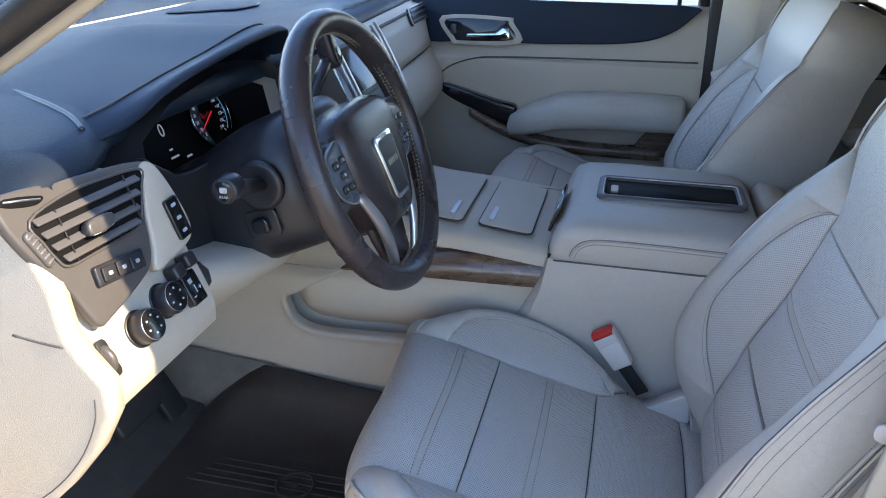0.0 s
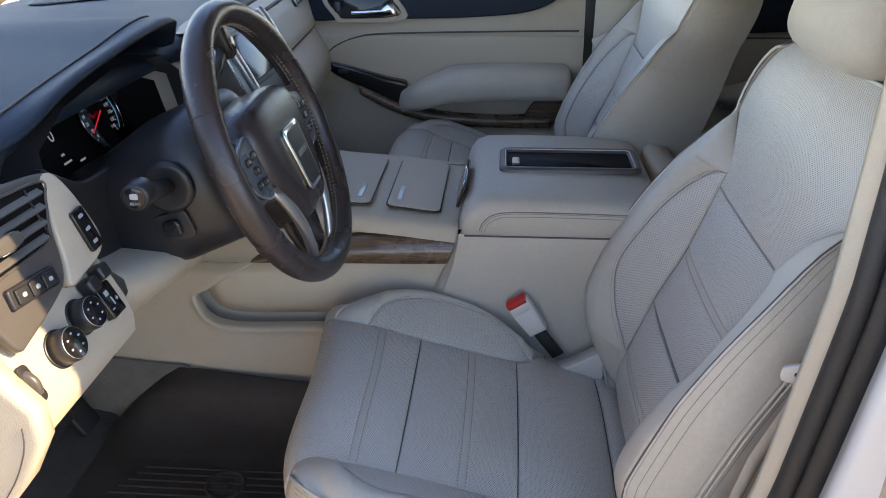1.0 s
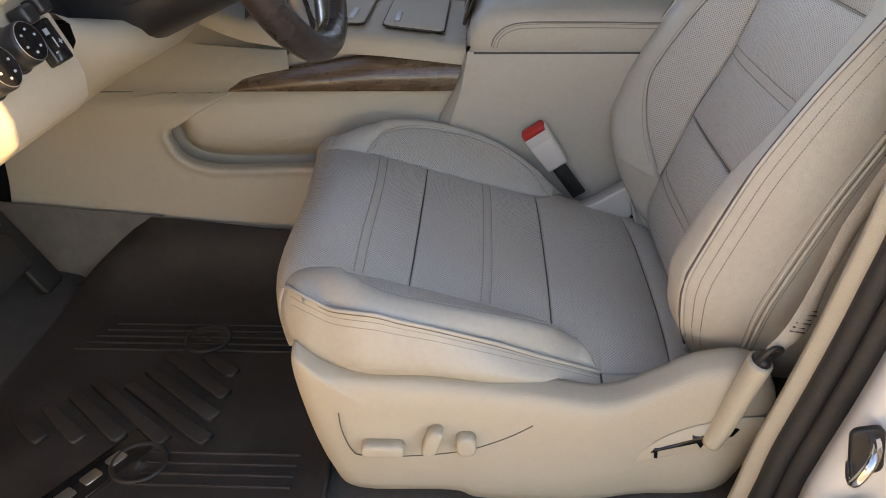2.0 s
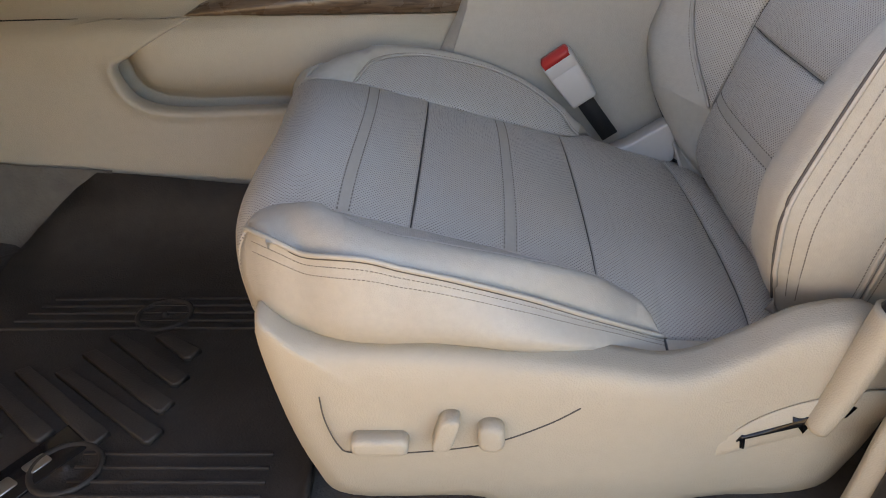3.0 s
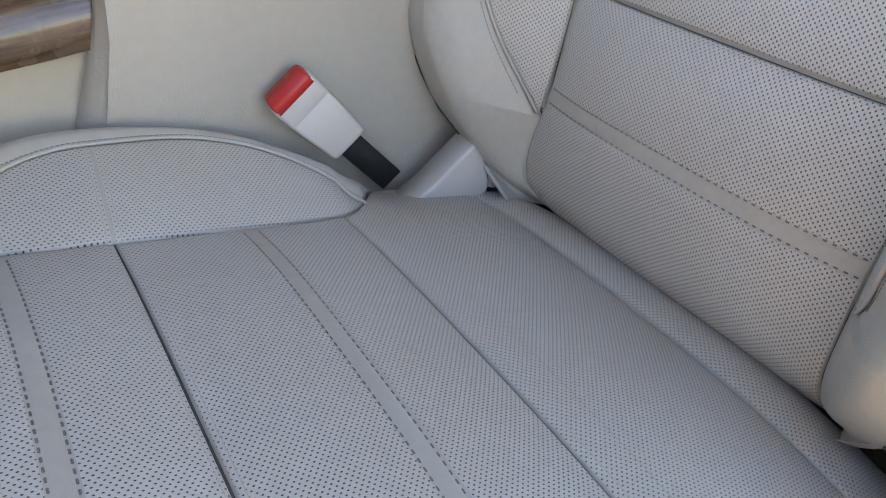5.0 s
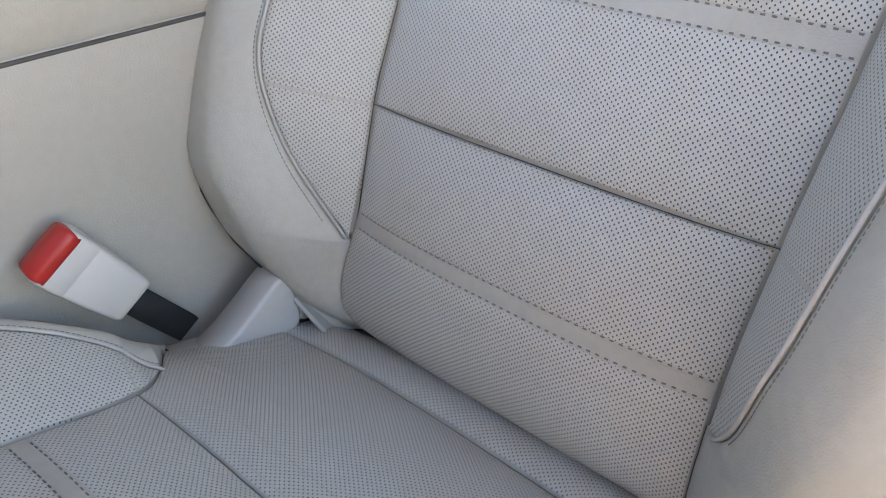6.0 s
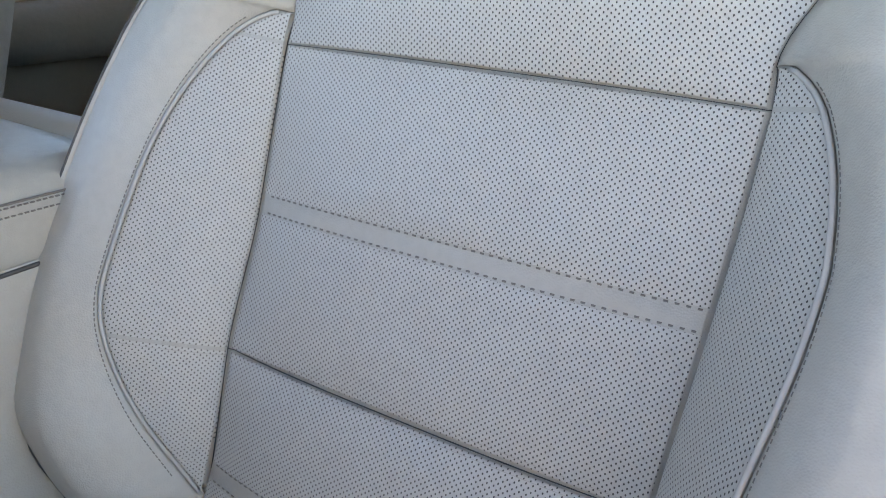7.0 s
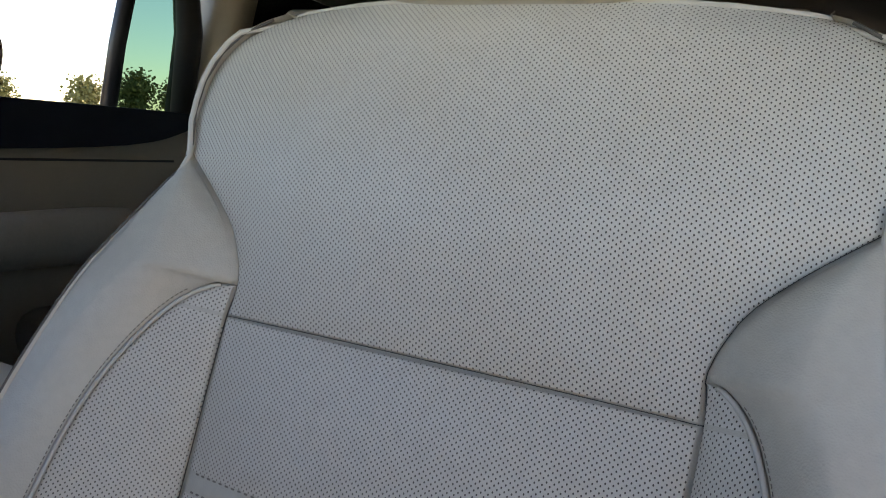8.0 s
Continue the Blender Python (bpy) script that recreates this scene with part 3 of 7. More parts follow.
    sarc = np.concatenate([[0], np.cumsum(np.linalg.norm(np.diff(path, axis=0), axis=1))])
    s_of = lambda x: float(np.interp(-x, -path[:270, 0], sarc[:270]))
    S_M1, S_M2, S_M3 = s_of(0.246), s_of(0.1), s_of(-0.067)
    ds = [s_of(x) for x in (0.0260, 0.0150, -0.1225, -0.1330)]
    X_TIP, X_WELT = 0.157, 0.128           # where the bolster and its welt run out towards the back
    ss = set(np.round(np.arange(0, sarc[-1], 0.009), 4))
    for s in (S_M1, S_M2, S_M3):
        for d in (0, 0.0007, 0.0014, 0.0026, 0.0045, 0.008):
            ss.update((round(s + d, 4), round(s - d, 4)))
    for s in ds:
        ss.update((round(s, 4), round(s + 0.0015, 4), round(s - 0.0015, 4)))
    for d in (0.0008, 0.0025, 0.005, 0.009, 0.014, 0.019, 0.024, 0.030):
        ss.update((round(s_of(X_TIP) + d, 5), round(s_of(X_WELT) + d, 5), round(s_of(-0.150) - d, 5)))
    marks = {round(s_of(x), 5) for x in (X_TIP, X_WELT, -0.150)}
    keep = marks | {round(s, 4) for s in (S_M1, S_M2, S_M3, *ds)}
    ss = sorted(ss | marks)
    ss = [s for i, s in enumerate(ss) if s in keep or i == 0 or (s - ss[i - 1] > 0.0003 and (i + 1 == len(ss) or ss[i + 1] not in keep or ss[i + 1] - s > 0.0003))]
    f0, f1, f2, f3 = fractions(0.162, 10, False), fractions(0.075, 5), fractions(0.03, 2), np.linspace(0, 1, 5)
    f4 = np.array([0, 0.006, 0.016, 0.035, 0.06, 0.10, 0.15, 0.21, 0.34, 0.50, 0.65, 0.80, 0.90, 1.0])
    cols = np.cumsum([0, len(f0) - 1, len(f1) - 1, len(f2) - 1, 4, len(f4) - 1])
    fs = sarc[-1]
    s_fr = s_of(-0.196)
    back_to_front = (0.30, 0.24, X_TIP, 0.142, 0.126, 0.104, 0.066, 0.03, -0.012, -0.05, -0.088, -0.122, -0.150, -0.176)
    knots = [s_of(x) for x in back_to_front] + [s_fr + 0.006, s_fr + 0.035, fs]
    reach_x = (-0.150, -0.13, -0.106, -0.08, -0.04, 0.0, 0.034, 0.064, 0.0925, 0.115, X_WELT)
    reach_s = [s_of(x) for x in reach_x][::-1]
    reach_door = (0.0, 0.032, 0.050, 0.058, 0.060, 0.057, 0.051, 0.042, 0.028, 0.011, 0.0)[::-1]
    reach_inner = (0.0, 0.050, 0.078, 0.087, 0.087, 0.082, 0.073, 0.060, 0.043, 0.018, 0.0)[::-1]
    welt_h = (0.009, 0.017, 0.023, 0.028, 0.0325, 0.035, 0.033, 0.0275, 0.018, 0.008, 0.001)[::-1]
    edge_door = (0.215, 0.214, 0.231, 0.233, 0.236, 0.2405, 0.2475, 0.256, 0.264, 0.2685, 0.270, 0.266, 0.256, 0.240, 0.234, 0.228, 0.222)
    edge_inner = (0.215, 0.214, 0.231, 0.236, 0.243, 0.251, 0.264, 0.276, 0.286, 0.291, 0.292, 0.286, 0.274, 0.256, 0.236, 0.236, 0.228)
    xs_b = (-0.176, -0.12, -0.087, -0.05, -0.016, 0.023, 0.063, 0.104, 0.146, 0.20)
    swells = (0.008, 0.008, 0.007, 0.008, 0.012, 0.019, 0.022, 0.018, 0.018, 0.026)
    lows = (0.928, 0.931, 0.931, 0.930, 0.926, 0.919, 0.909, 0.8935, 0.8775, 0.866)
    rows = []
    for s in ss:
        x, z = np.interp(s, sarc, path[:, 0]), np.interp(s, sarc, path[:, 1])
        front = s > s_of(-0.176)
        yc = 0.9205 + (max(x, -0.2) + 0.07) * 0.09
        seam_u = eased(s, knots, (0.215, 0.214, 0.231, 0.214, 0.192, 0.176, 0.171, 0.170, 0.169, 0.168, 0.169, 0.171, 0.173, 0.177, 0.190, 0.208, 0.212))
        edge_h = eased(s, knots, (-0.006, -0.010, -0.015, -0.0135, -0.011, -0.007, 0.0, 0.0080, 0.0135, 0.016, 0.0155, 0.0085, -0.002, -0.012, 0.0005, 0.002, 0.0))
        bulge = 0.003
        for lo, hi in ((S_M1, S_M2), (S_M2, S_M3), (S_M3, S_M3 + 0.16)):
            if lo <= s <= hi:
                bulge = 0.003 + 0.006 * math.sin(math.pi * (s - lo) / (hi - lo)) ** 0.8
        if s < S_M1:
            bulge = 0.003 + 0.011 * math.sin(math.pi * s / S_M1) ** 0.8
        tail = s <= s_of(X_TIP) + 1e-6

        def place_at(u, h, sg):
            px, pz = x, z
            px2, pz2 = np.interp(s + 0.002, sarc, path[:, 0]), np.interp(s + 0.002, sarc, path[:, 1])
            along = Vector((px2 - px, 0, pz2 - pz))
            along = along.normalized() if along.length > 1e-9 else Vector((0, 0, -1))
            nn = Vector((0, 1, 0)).cross(along)
            if nn.z < -0.2 or (abs(nn.z) < 0.5 and nn.x > 0):
                nn = -nn
            fore = min(1.0, max(0.0, (-0.08 - px) / 0.11))
            under = max(0.0, s - s_fr) * 0.22
            bow = (0.036 + under) * (u / 0.25) ** 4 if sg < 0 else -0.020 * (u / 0.2) ** 2 + 0.012 * (u / 0.25) ** 6
            return Vector((px + bow * fore, yc + sg * u, pz)) + nn * h

        sides = []
        for sg, reach, edge in ((1, reach_inner, edge_inner), (-1, reach_door, edge_door)):
            U = eased(s, knots, edge)
            ui = U if tail else min(seam_u if sg > 0 else seam_u - 0.020 * min(1.0, max(0.0, (s - s_of(-0.160)) / 0.05)), U)
            r = eased(s, reach_s, reach) if reach_s[0] < s < reach_s[-1] else 0.0
            us = min(ui + r, U - 0.004 * min(1.0, r / 0.01))
            hi_ = edge_h if tail else -0.002 + (edge_h + 0.002) * max(0.0, 1 - (s - s_of(X_TIP)) / 0.035) ** 2
            hs = hi_ + (eased(s, reach_s, welt_h) * (1.0 if sg > 0 else 0.70) - hi_) * min(1.0, r / 0.03)
            half = [(ui * tt, bulge * (1 - tt ** 3) + hi_ * tt ** 3) for tt in f0]
            half += [(ui + (us - ui) * tt, hi_ + (hs - hi_) * (tt ** 0.85)) for tt in f1[1:]]
            puff = min((0.014 if sg > 0 else 0.008) + 0.012 * math.exp(-((x + 0.153) / 0.018) ** 2), 0.25 * max(U - us, 0.0)) * (max(0.15, 1 - (s - s_of(-0.176)) / (0.03 if sg > 0 else 0.055)) if front else 1.0)
            over = lambda w: hs + (edge_h - hs) * w ** 1.5 + puff * math.sin(math.pi * w ** 0.9) ** 0.9
            uc = us + (U - us) * 0.5
            half += [(us + (uc - us) * tt, over(tt * 0.5)) for tt in f2[1:]]
            half += [(uc + (U - uc) * tt, over(0.5 + tt * 0.5)) for tt in f3[1:]]
            line = [place_at(u, h, sg) for u, h in half]
            e = line[-1].copy()
            # the side swells out below the piping, then tucks in behind the shield
            swell, low = lerp(x, xs_b, swells), lerp(x, xs_b, lows)
            if front:
                low = min(0.915, e.z - 0.004)
                swell *= max(0.0, 1 - (s - s_of(-0.176)) / 0.13)
            drop = max(0.004, e.z - low)
            tuck = min(1.0, max(0.0, (x + 0.165) / 0.09)) ** 2
            for tt in f4[1:]:
                out = swell * math.sin(min(tt / 0.85, 1.0) * math.pi / 2) - 0.030 * max(0.0, (tt - 0.80) / 0.20) ** 2 * tuck
                line.append(Vector((e.x + (0.010 * tt if front else 0.0), e.y + sg * out, e.z - drop * tt - 0.020 * max(0.0, (tt - 0.80) / 0.20) * tuck)))
            sides.append(line)
        rows.append([mp(p) for p in sides[1][:0:-1] + sides[0]])
    c0 = len(rows[0]) // 2
    sa = np.array(ss)
    rd = np.zeros((len(ss), len(rows[0])))
    band = slice(c0 - cols[1], c0 + cols[1] + 1)
    for s in (S_M1, S_M2, S_M3):
        rd[:, band] = np.maximum(rd[:, band], pressed(sa - s)[:, None])
    for s in ds:
        rd[:, band] = np.maximum(rd[:, band], (0.0012 * np.exp(-((sa - s) / 0.0012) ** 2))[:, None])
    P, N, dep, arc = skin(rows, [c0 + s * cols[i] for s in (-1, 1) for i in (1, 2, 4)], row_depth=rd)
    sign = 1.0 if N[len(ss) // 3, c0][2] > 0 else -1.0
    N *= sign
    P_flat = P.copy()
    front_rows = sa > s_of(-0.176) + 0.004
    for sg in (-1, 1):
        lo_, hi_ = sorted((c0 + sg * (cols[1] + 6), c0 + sg * (cols[4] + 7)))
        dep[np.ix_(front_rows, range(lo_, hi_ + 1))] = 0
    P = close_strips(P, P - N * dep[:, :, None], c0, cols)
    # the door-side piping loops round the bolster's front end; what lies past it is under the side panel
    S_LOOP, S_FAR, S_END = s_of(-0.176) + 0.026, s_of(-0.176) + 0.043, s_of(-0.172)
    loop_s = lambda t: s_of(-0.176) + eased(t, (0.0, 0.22, 0.5, 0.8, 0.93, 1.0), (0.026, 0.036, 0.042, 0.043, 0.036, 0.022))
    for k in range(cols[2], cols[4] + 1):
        past = sa > loop_s((cols[4] - k) / (cols[4] - cols[2])) + 0.001
        P[past, c0 - k] -= N[past, c0 - k] * 0.012
    flip = sign < 0
    ri = lambda s: int(np.argmin(abs(sa - s)))
    last = len(ss) - 1
    cushion = part("cushion", box(*sorted((mp((-0.165, 0, 0)).x, mp((0.26, 0, 0)).x)), *sorted((mp((0, 0.72, 0)).y, mp((0, 1.14, 0)).y)), 0.775, 0.84), BLACK, root)
    args = (P, arc, list(ss))
    patch_of("rear_strip", *args, 0, ri(S_M1), c0 - cols[1], c0 + cols[1], PERF, cushion, flip)
    patch_of("rear_insert", *args, ri(S_M1), ri(S_M2), c0 - cols[1], c0 + cols[1], PERF, cushion, flip, "perforated grey-beige leather", plain=((ds[0] - 0.002, ds[1] + 0.002),))
    patch_of("middle_insert", *args, ri(S_M2), ri(S_M3), c0 - cols[1], c0 + cols[1], PERF, cushion, flip, "perforated grey-beige leather", plain=((ds[0] - 0.002, ds[1] + 0.002),))
    patch_of("front_insert", *args, ri(S_M3), last, c0 - cols[1], c0 + cols[1], PERF, cushion, flip, "perforated leather rolled over the front edge", plain=((ds[2] - 0.002, ds[3] + 0.002),))
    r_a, r_w, r_b = ri(s_of(X_TIP)), ri(s_of(X_WELT)), ri(s_of(-0.150))
    for s in (-1, 1):
        a, b = sorted((c0 + s * cols[1], c0 + s * cols[2]))
        patch_of("bolster_inset", *args, r_w, r_b, a, b, PERF, cushion, flip, "perforated leather strip")
        a, b = sorted((c0 + s * cols[2], c0 + s * cols[4]))
        patch_of("bolster", *args, r_a, last if s > 0 else ri(S_FAR + 0.004), a, b, LEATHER, cushion, flip, "smooth leather side bolster")
        a, b = sorted((c0 + s * cols[4], c0 + s * cols[5]))
        patch_of("side_panel", *args, 0, last if s > 0 else r_a, a, b, LEATHER, cushion, flip, "smooth leather side with double stitching")
        part("seam", tube([Vector(P[r_a, c0 + s * (cols[4] + k)]) + Vector(N[r_a, c0 + s * (cols[4] + k)]) * 0.0006 for k in range(1, len(f4) - 3)], 0.0010, 4), THREAD, cushion)
        # piping along the edge, round the front end and back into the inner seam
        r_c = ri(s_of(-0.176) if s > 0 else S_LOOP)
        even = [r_a + 2]
        for i in range(r_a + 3, r_c):
            if sa[i] - sa[even[-1]] > 0.0085:
                even.append(i)
        e = [Vector(P_flat[i, c0 + s * cols[4]]) + Vector(N[i, c0 + s * cols[4]]) * 0.0028 for i in even]
        s0 = s_of(-0.176)
        for t in np.linspace(0.07, 1, 14):
            sv = loop_s(t) if s < 0 else s0 + (S_END - s0) * t + 0.034 * math.sin(math.pi * t) ** 0.8
            i1 = max(1, int(np.searchsorted(sa, sv)))
            fr_ = (sv - sa[i1 - 1]) / max(sa[i1] - sa[i1 - 1], 1e-9)
            cf = c0 + s * (cols[4] - t * (cols[4] - cols[2 if s < 0 else 1]))
            k0, kf = int(math.floor(cf)), cf - math.floor(cf)
            row = P_flat[i1 - 1] * (1 - fr_) + P_flat[i1] * fr_
            e.append(Vector(row[k0] * (1 - kf) + row[k0 + 1] * kf) + Vector(N[i1, k0]) * (0.0028 - 0.0050 * t))
        for _ in range(2):
            e = [e[0]] + [e[i - 1] * 0.25 + e[i] * 0.5 + e[i + 1] * 0.25 for i in range(1, len(e) - 1)] + [e[-1]]
        side_n = 2 * (len(e) - 14)
        e = smooth_line(e, 2)
        part("piping", tube(e, 0.0023, 8), LEATHER, cushion, "leather piping along the edge")
        part("piping_seam", tube([p - Vector((0, s * 0.0004, 0.0030)) for p in e[4:(-6 if s > 0 else side_n - 3)]], 0.0010, 5), THREAD, cushion)
        if s > 0:
            continue
        # door side: one sheet from the piping down behind the shield and round the front corner
        end = Vector(P_flat[last, c0 - cols[1]])
        front_col = P_flat[ri(S_FAR):, c0 - cols[1]]
        front_t = np.linspace(0, 1, len(front_col))
        outy = 1.0 if mirror else -1.0
        corner = None
        sheet = []
        e = e[:-5]
        for i, p in enumerate(e):
            p = Vector(p)
            xl = p.x - place[0]
            lap = max(0.0, (i - side_n) / (len(e) - 1 - side_n))
            go = Vector((-math.sin(lap * math.pi / 2), outy * math.cos(lap * math.pi / 2), 0))
            top_p = p - go * 0.0012 - Vector((0, 0, 0.0022))
            if lap == 0.0:
                foot = Vector((p.x, p.y, place[2] + eased(-xl, [-q for q in xs_b[::-1]], lows[::-1])))
                corner = foot
            else:
                mid = Vector((corner.x - 0.012, (corner.y + end.y) / 2 + outy * 0.004, corner.z))
                foot = corner.lerp(mid, lap).lerp(mid.lerp(end, lap), lap)
            puff = eased(-xl, [-q for q in xs_b[::-1]], swells[::-1]) if lap == 0.0 else swells[0] * (1 - lap) ** 0.7
            tuck = 1.0 - 0.7 * min(1.0, lap * 2)
            col = []
            for tt in f4:
                deep = max(0.0, (tt - 0.80) / 0.20)
                bend = Vector([np.interp(tt, front_t, front_col[:, k]) for k in range(3)]) - Vector(front_col[0]).lerp(end, tt)
                col.append(top_p.lerp(foot, tt) + bend * lap + go * (puff * math.sin(min(tt / 0.85, 1.0) * math.pi / 2) - 0.030 * deep ** 2 * tuck) - Vector((0, 0, 0.020 * deep * tuck)))
            sheet.append((col, go))
        part("side_panel", loft([c for c, g in sheet]), LEATHER, cushion, "smooth leather side with double stitching")
    lines = []
    for s in ds:
        lines.append((P[ri(s), c0 - cols[1] + 4:c0 + cols[1] - 3], N[ri(s), c0 - cols[1] + 4:c0 + cols[1] - 3]))
    for s in (-1, 1):
        c = c0 + s * (cols[2] + 3)
        lines.append((P[r_w:r_b, c], N[r_w:r_b, c]))
        if full and s < 0:
            for k in (5, 7):
                run = sheet[:side_n + 12]
                lines.append(([c[k] for c, g in run], [g for c, g in run]))
    for q in (S_M1, S_M2, S_M3):
        part("seam", tube([Vector(p) + Vector(n) * 0.0009 for p, n in zip(P[ri(q), c0 - cols[1]:c0 + cols[1] + 1], N[ri(q), c0 - cols[1]:c0 + cols[1] + 1])], 0.0009, 4), THREAD, cushion)
    for s in (-1, 1):
        part("seam", tube([Vector(p) for p in P[r_a:last, c0 + s * cols[1]]], 0.0007, 4), THREAD, cushion)
        part("welt", tube([Vector(p) + Vector(n) * 0.0042 for p, n in zip(P[r_w:r_b + 1, c0 + s * cols[2]], N[r_w:r_b + 1, c0 + s * cols[2]])], 0.0016, 6), PIPING, cushion, "pale welt along the bolster seam")
    stitches(lines[:4], cushion, THREAD_MID, 0.0060 if full else 0.012, 0.0005, 0.0004, 0.45)
    stitches(lines[4:], cushion, THREAD_MID, 0.0036 if full else 0.012, 0.00032, 0.0003, 0.62)

    # seat base under the cushion, on two rails
    base = part("seat_base", box(*sorted((mp((-0.16, 0, 0)).x, mp((0.27, 0, 0)).x)), *sorted((mp((0, 0.735, 0)).y, mp((0, 1.13, 0)).y)), 0.752, 0.80, 0.01), BLACK, root)
    for y in (0.77, 1.09):
        part("rail", box(*sorted((mp((-0.18, 0, 0)).x, mp((0.34, 0, 0)).x)), *sorted((mp((0, y - 0.02, 0)).y, mp((0, y + 0.02, 0)).y)), 0.7405, 0.754, 0.003), BLACK, base)
    # moulded shield on the door side
    out = smooth_outline([(-0.192, 0.942), (-0.150, 0.9265), (-0.06, 0.9210), (0.03, 0.9125), (0.10, 0.9035), (0.14, 0.8965), (0.175, 0.8975), (0.21, 0.911), (0.25, 0.933), (0.30, 0.938), (0.332, 0.908), (0.337, 0.86), (0.315, 0.79), (0.28, 0.750), (0.16, 0.7445), (0.02, 0.7445), (-0.02, 0.757), (-0.13, 0.757), (-0.158, 0.785), (-0.182, 0.86)], 5)
    def shield_pt(p, y):
        return mp((p[0], y + 1.5 * max(0.0, -0.105 - p[0]) ** 2 - 0.012 + 0.013 * min(1.0, max(0.0, (p[0] - 0.14) / 0.06)), p[1]))
    cx = sum(p[0] for p in out) / len(out)
    cz = sum(p[1] for p in out) / len(out)
    rws = []
    for k, y in ((1.0, 0.690), (1.0, 0.682), (0.995, 0.673), (0.975, 0.663), (0.94, 0.657), (0.80, 0.652), (0.5, 0.650), (0.12, 0.650)):
        rws.append([shield_pt((cx + (p[0] - cx) * (1 - (1 - k) * 0.45), cz + (p[1] - cz) * k), y) for p in out])
    shield = part("side_shield", loft(rws, closed=True, caps=True), TRIM, root, "moulded plastic side shield with switches")
    if full:
        fm = lambda x, z, y=0.650: frame_at((x, y, z), (1, 0, 0), (0, 0, 1))
        part("switch_panel_line", tube([Vector((p[0], 0.6378, p[1])) for p in smooth_line([(-0.139, 0.882), (-0.137, 0.857), (-0.128, 0.829), (-0.115, 0.821), (-0.06, 0.822), (0.0, 0.832), (0.045, 0.852), (0.072, 0.870)], 6)], 0.0007, 5), THREAD, shield)
        sw = lambda o, d, x, z, b: part("seat_switch", solid(o, d, frame_at((x, 0.640, z), (1, 0, 0), (0, 0, 1)), b, 3), TRIM, shield)
        sw([(q[0], q[1]) for q in rounded(0.048, 0.017, 0.007)], 0.017, -0.092, 0.838, 0.005)
        sw([(q[0] * 0.8 + q[1] * 0.3, q[1]) for q in rounded(0.022, 0.034, 0.008)], 0.018, -0.037, 0.852, 0.005)
        sw([(q[0], q[1]) for q in rounded(0.022, 0.027, 0.009)], 0.017, 0.0, 0.847, 0.006)
        # recess of the belt anchor with its slots
        rec = smooth_outline([(0.185, 0.806), (0.215, 0.845), (0.262, 0.868), (0.318, 0.878), (0.330, 0.860), (0.318, 0.845), (0.25, 0.828)], 4)
        part("anchor_pocket", solid(rec, 0.0022, frame_at((0, 0.6505, 0), (1, 0, 0), (0, 0, 1)), 0.001, 1), TRIM, shield)
        slot = [(0.205, 0.825), (0.209, 0.832), (0.212, 0.8315), (0.248, 0.8455), (0.247, 0.852), (0.252, 0.850), (0.256, 0.850), (0.285, 0.866), (0.296, 0.862), (0.290, 0.852), (0.262, 0.842), (0.258, 0.834), (0.253, 0.841), (0.212, 0.828), (0.213, 0.817), (0.209, 0.818), (0.208, 0.826)]
        # slot is not cut in; its inner shade is this black shape
        part("anchor_slot", solid(slot, 0.0030, frame_at((0, 0.6500, 0), (1, 0, 0), (0, 0, 1)), 0), GLOSS, shield, "flat black shape for the shaded slot")
    return root


# ---- the car's shell ----
YC = 1.415                      # the car's middle
FLOOR = 0.740
ground = part("ground", loft([[(-900, -900, -0.02), (900, -900, -0.02)], [(-900, 900, -0.02), (900, 900, -0.02)]]), CONCRETE)
tagged(ground, "sunlit pale concrete parking ground", "ground", kind="structure")

floor = part("floor", box(-1.15, 2.6, 0.47, 2.36, FLOOR - 0.08, FLOOR, 0.0), CARPET)
tagged(floor, "dark carpeted car floor", "floor", kind="structure")
sill = part("sill", box(-0.95, 0.36, 0.405, 0.545, FLOOR - 0.12, FLOOR + 0.018, 0.012), TRIM)
tagged(sill, "beige plastic door sill", "sill", kind="structure")
for yy in (0.30, 2.42):
    rocker = part("rocker", box(-1.0, 2.6, yy - 0.03, yy + 0.15, 0.42, FLOOR - 0.09, 0.03), PAINT)
    tagged(rocker, "white painted rocker panel", "bodywork", kind="structure")

# firewall and toe board, carpeted
toe = loft([[(x, y, z) for x, z in ((-0.62, FLOOR + 0.001), (-0.80, FLOOR + 0.03), (-0.98, FLOOR + 0.26), (-1.05, 1.25))] for y in (0.47, 1.20, 1.62, 2.36)])
tagged(part("toe_board", toe, CARPET), "dark carpeted toe board", "carpet", kind="structure")

roof_rows = []
for y in np.linspace(0.60, 2.23, 11):
    a = (y - YC) / 0.815
    dz = -0.085 * abs(a) ** 3
    roof_rows.append([(x, y, z + dz) for x, z in ((-0.28, 1.79), (-0.08, 1.845), (0.5, 1.89), (1.4, 1.88), (2.3, 1.84), (2.6, 1.78))])
ceiling = thick(part("ceiling", loft(roof_rows), LINER), 0.05, 1.0)
tagged(ceiling, "pale cloth headliner under the roof", "ceiling", kind="structure")


def pillar(name, pts, ra, flat, material, label, parent=None):
    return tagged(part(name, tube(pts, ra, 14, flat=flat), material), label, "pillar", kind="structure")


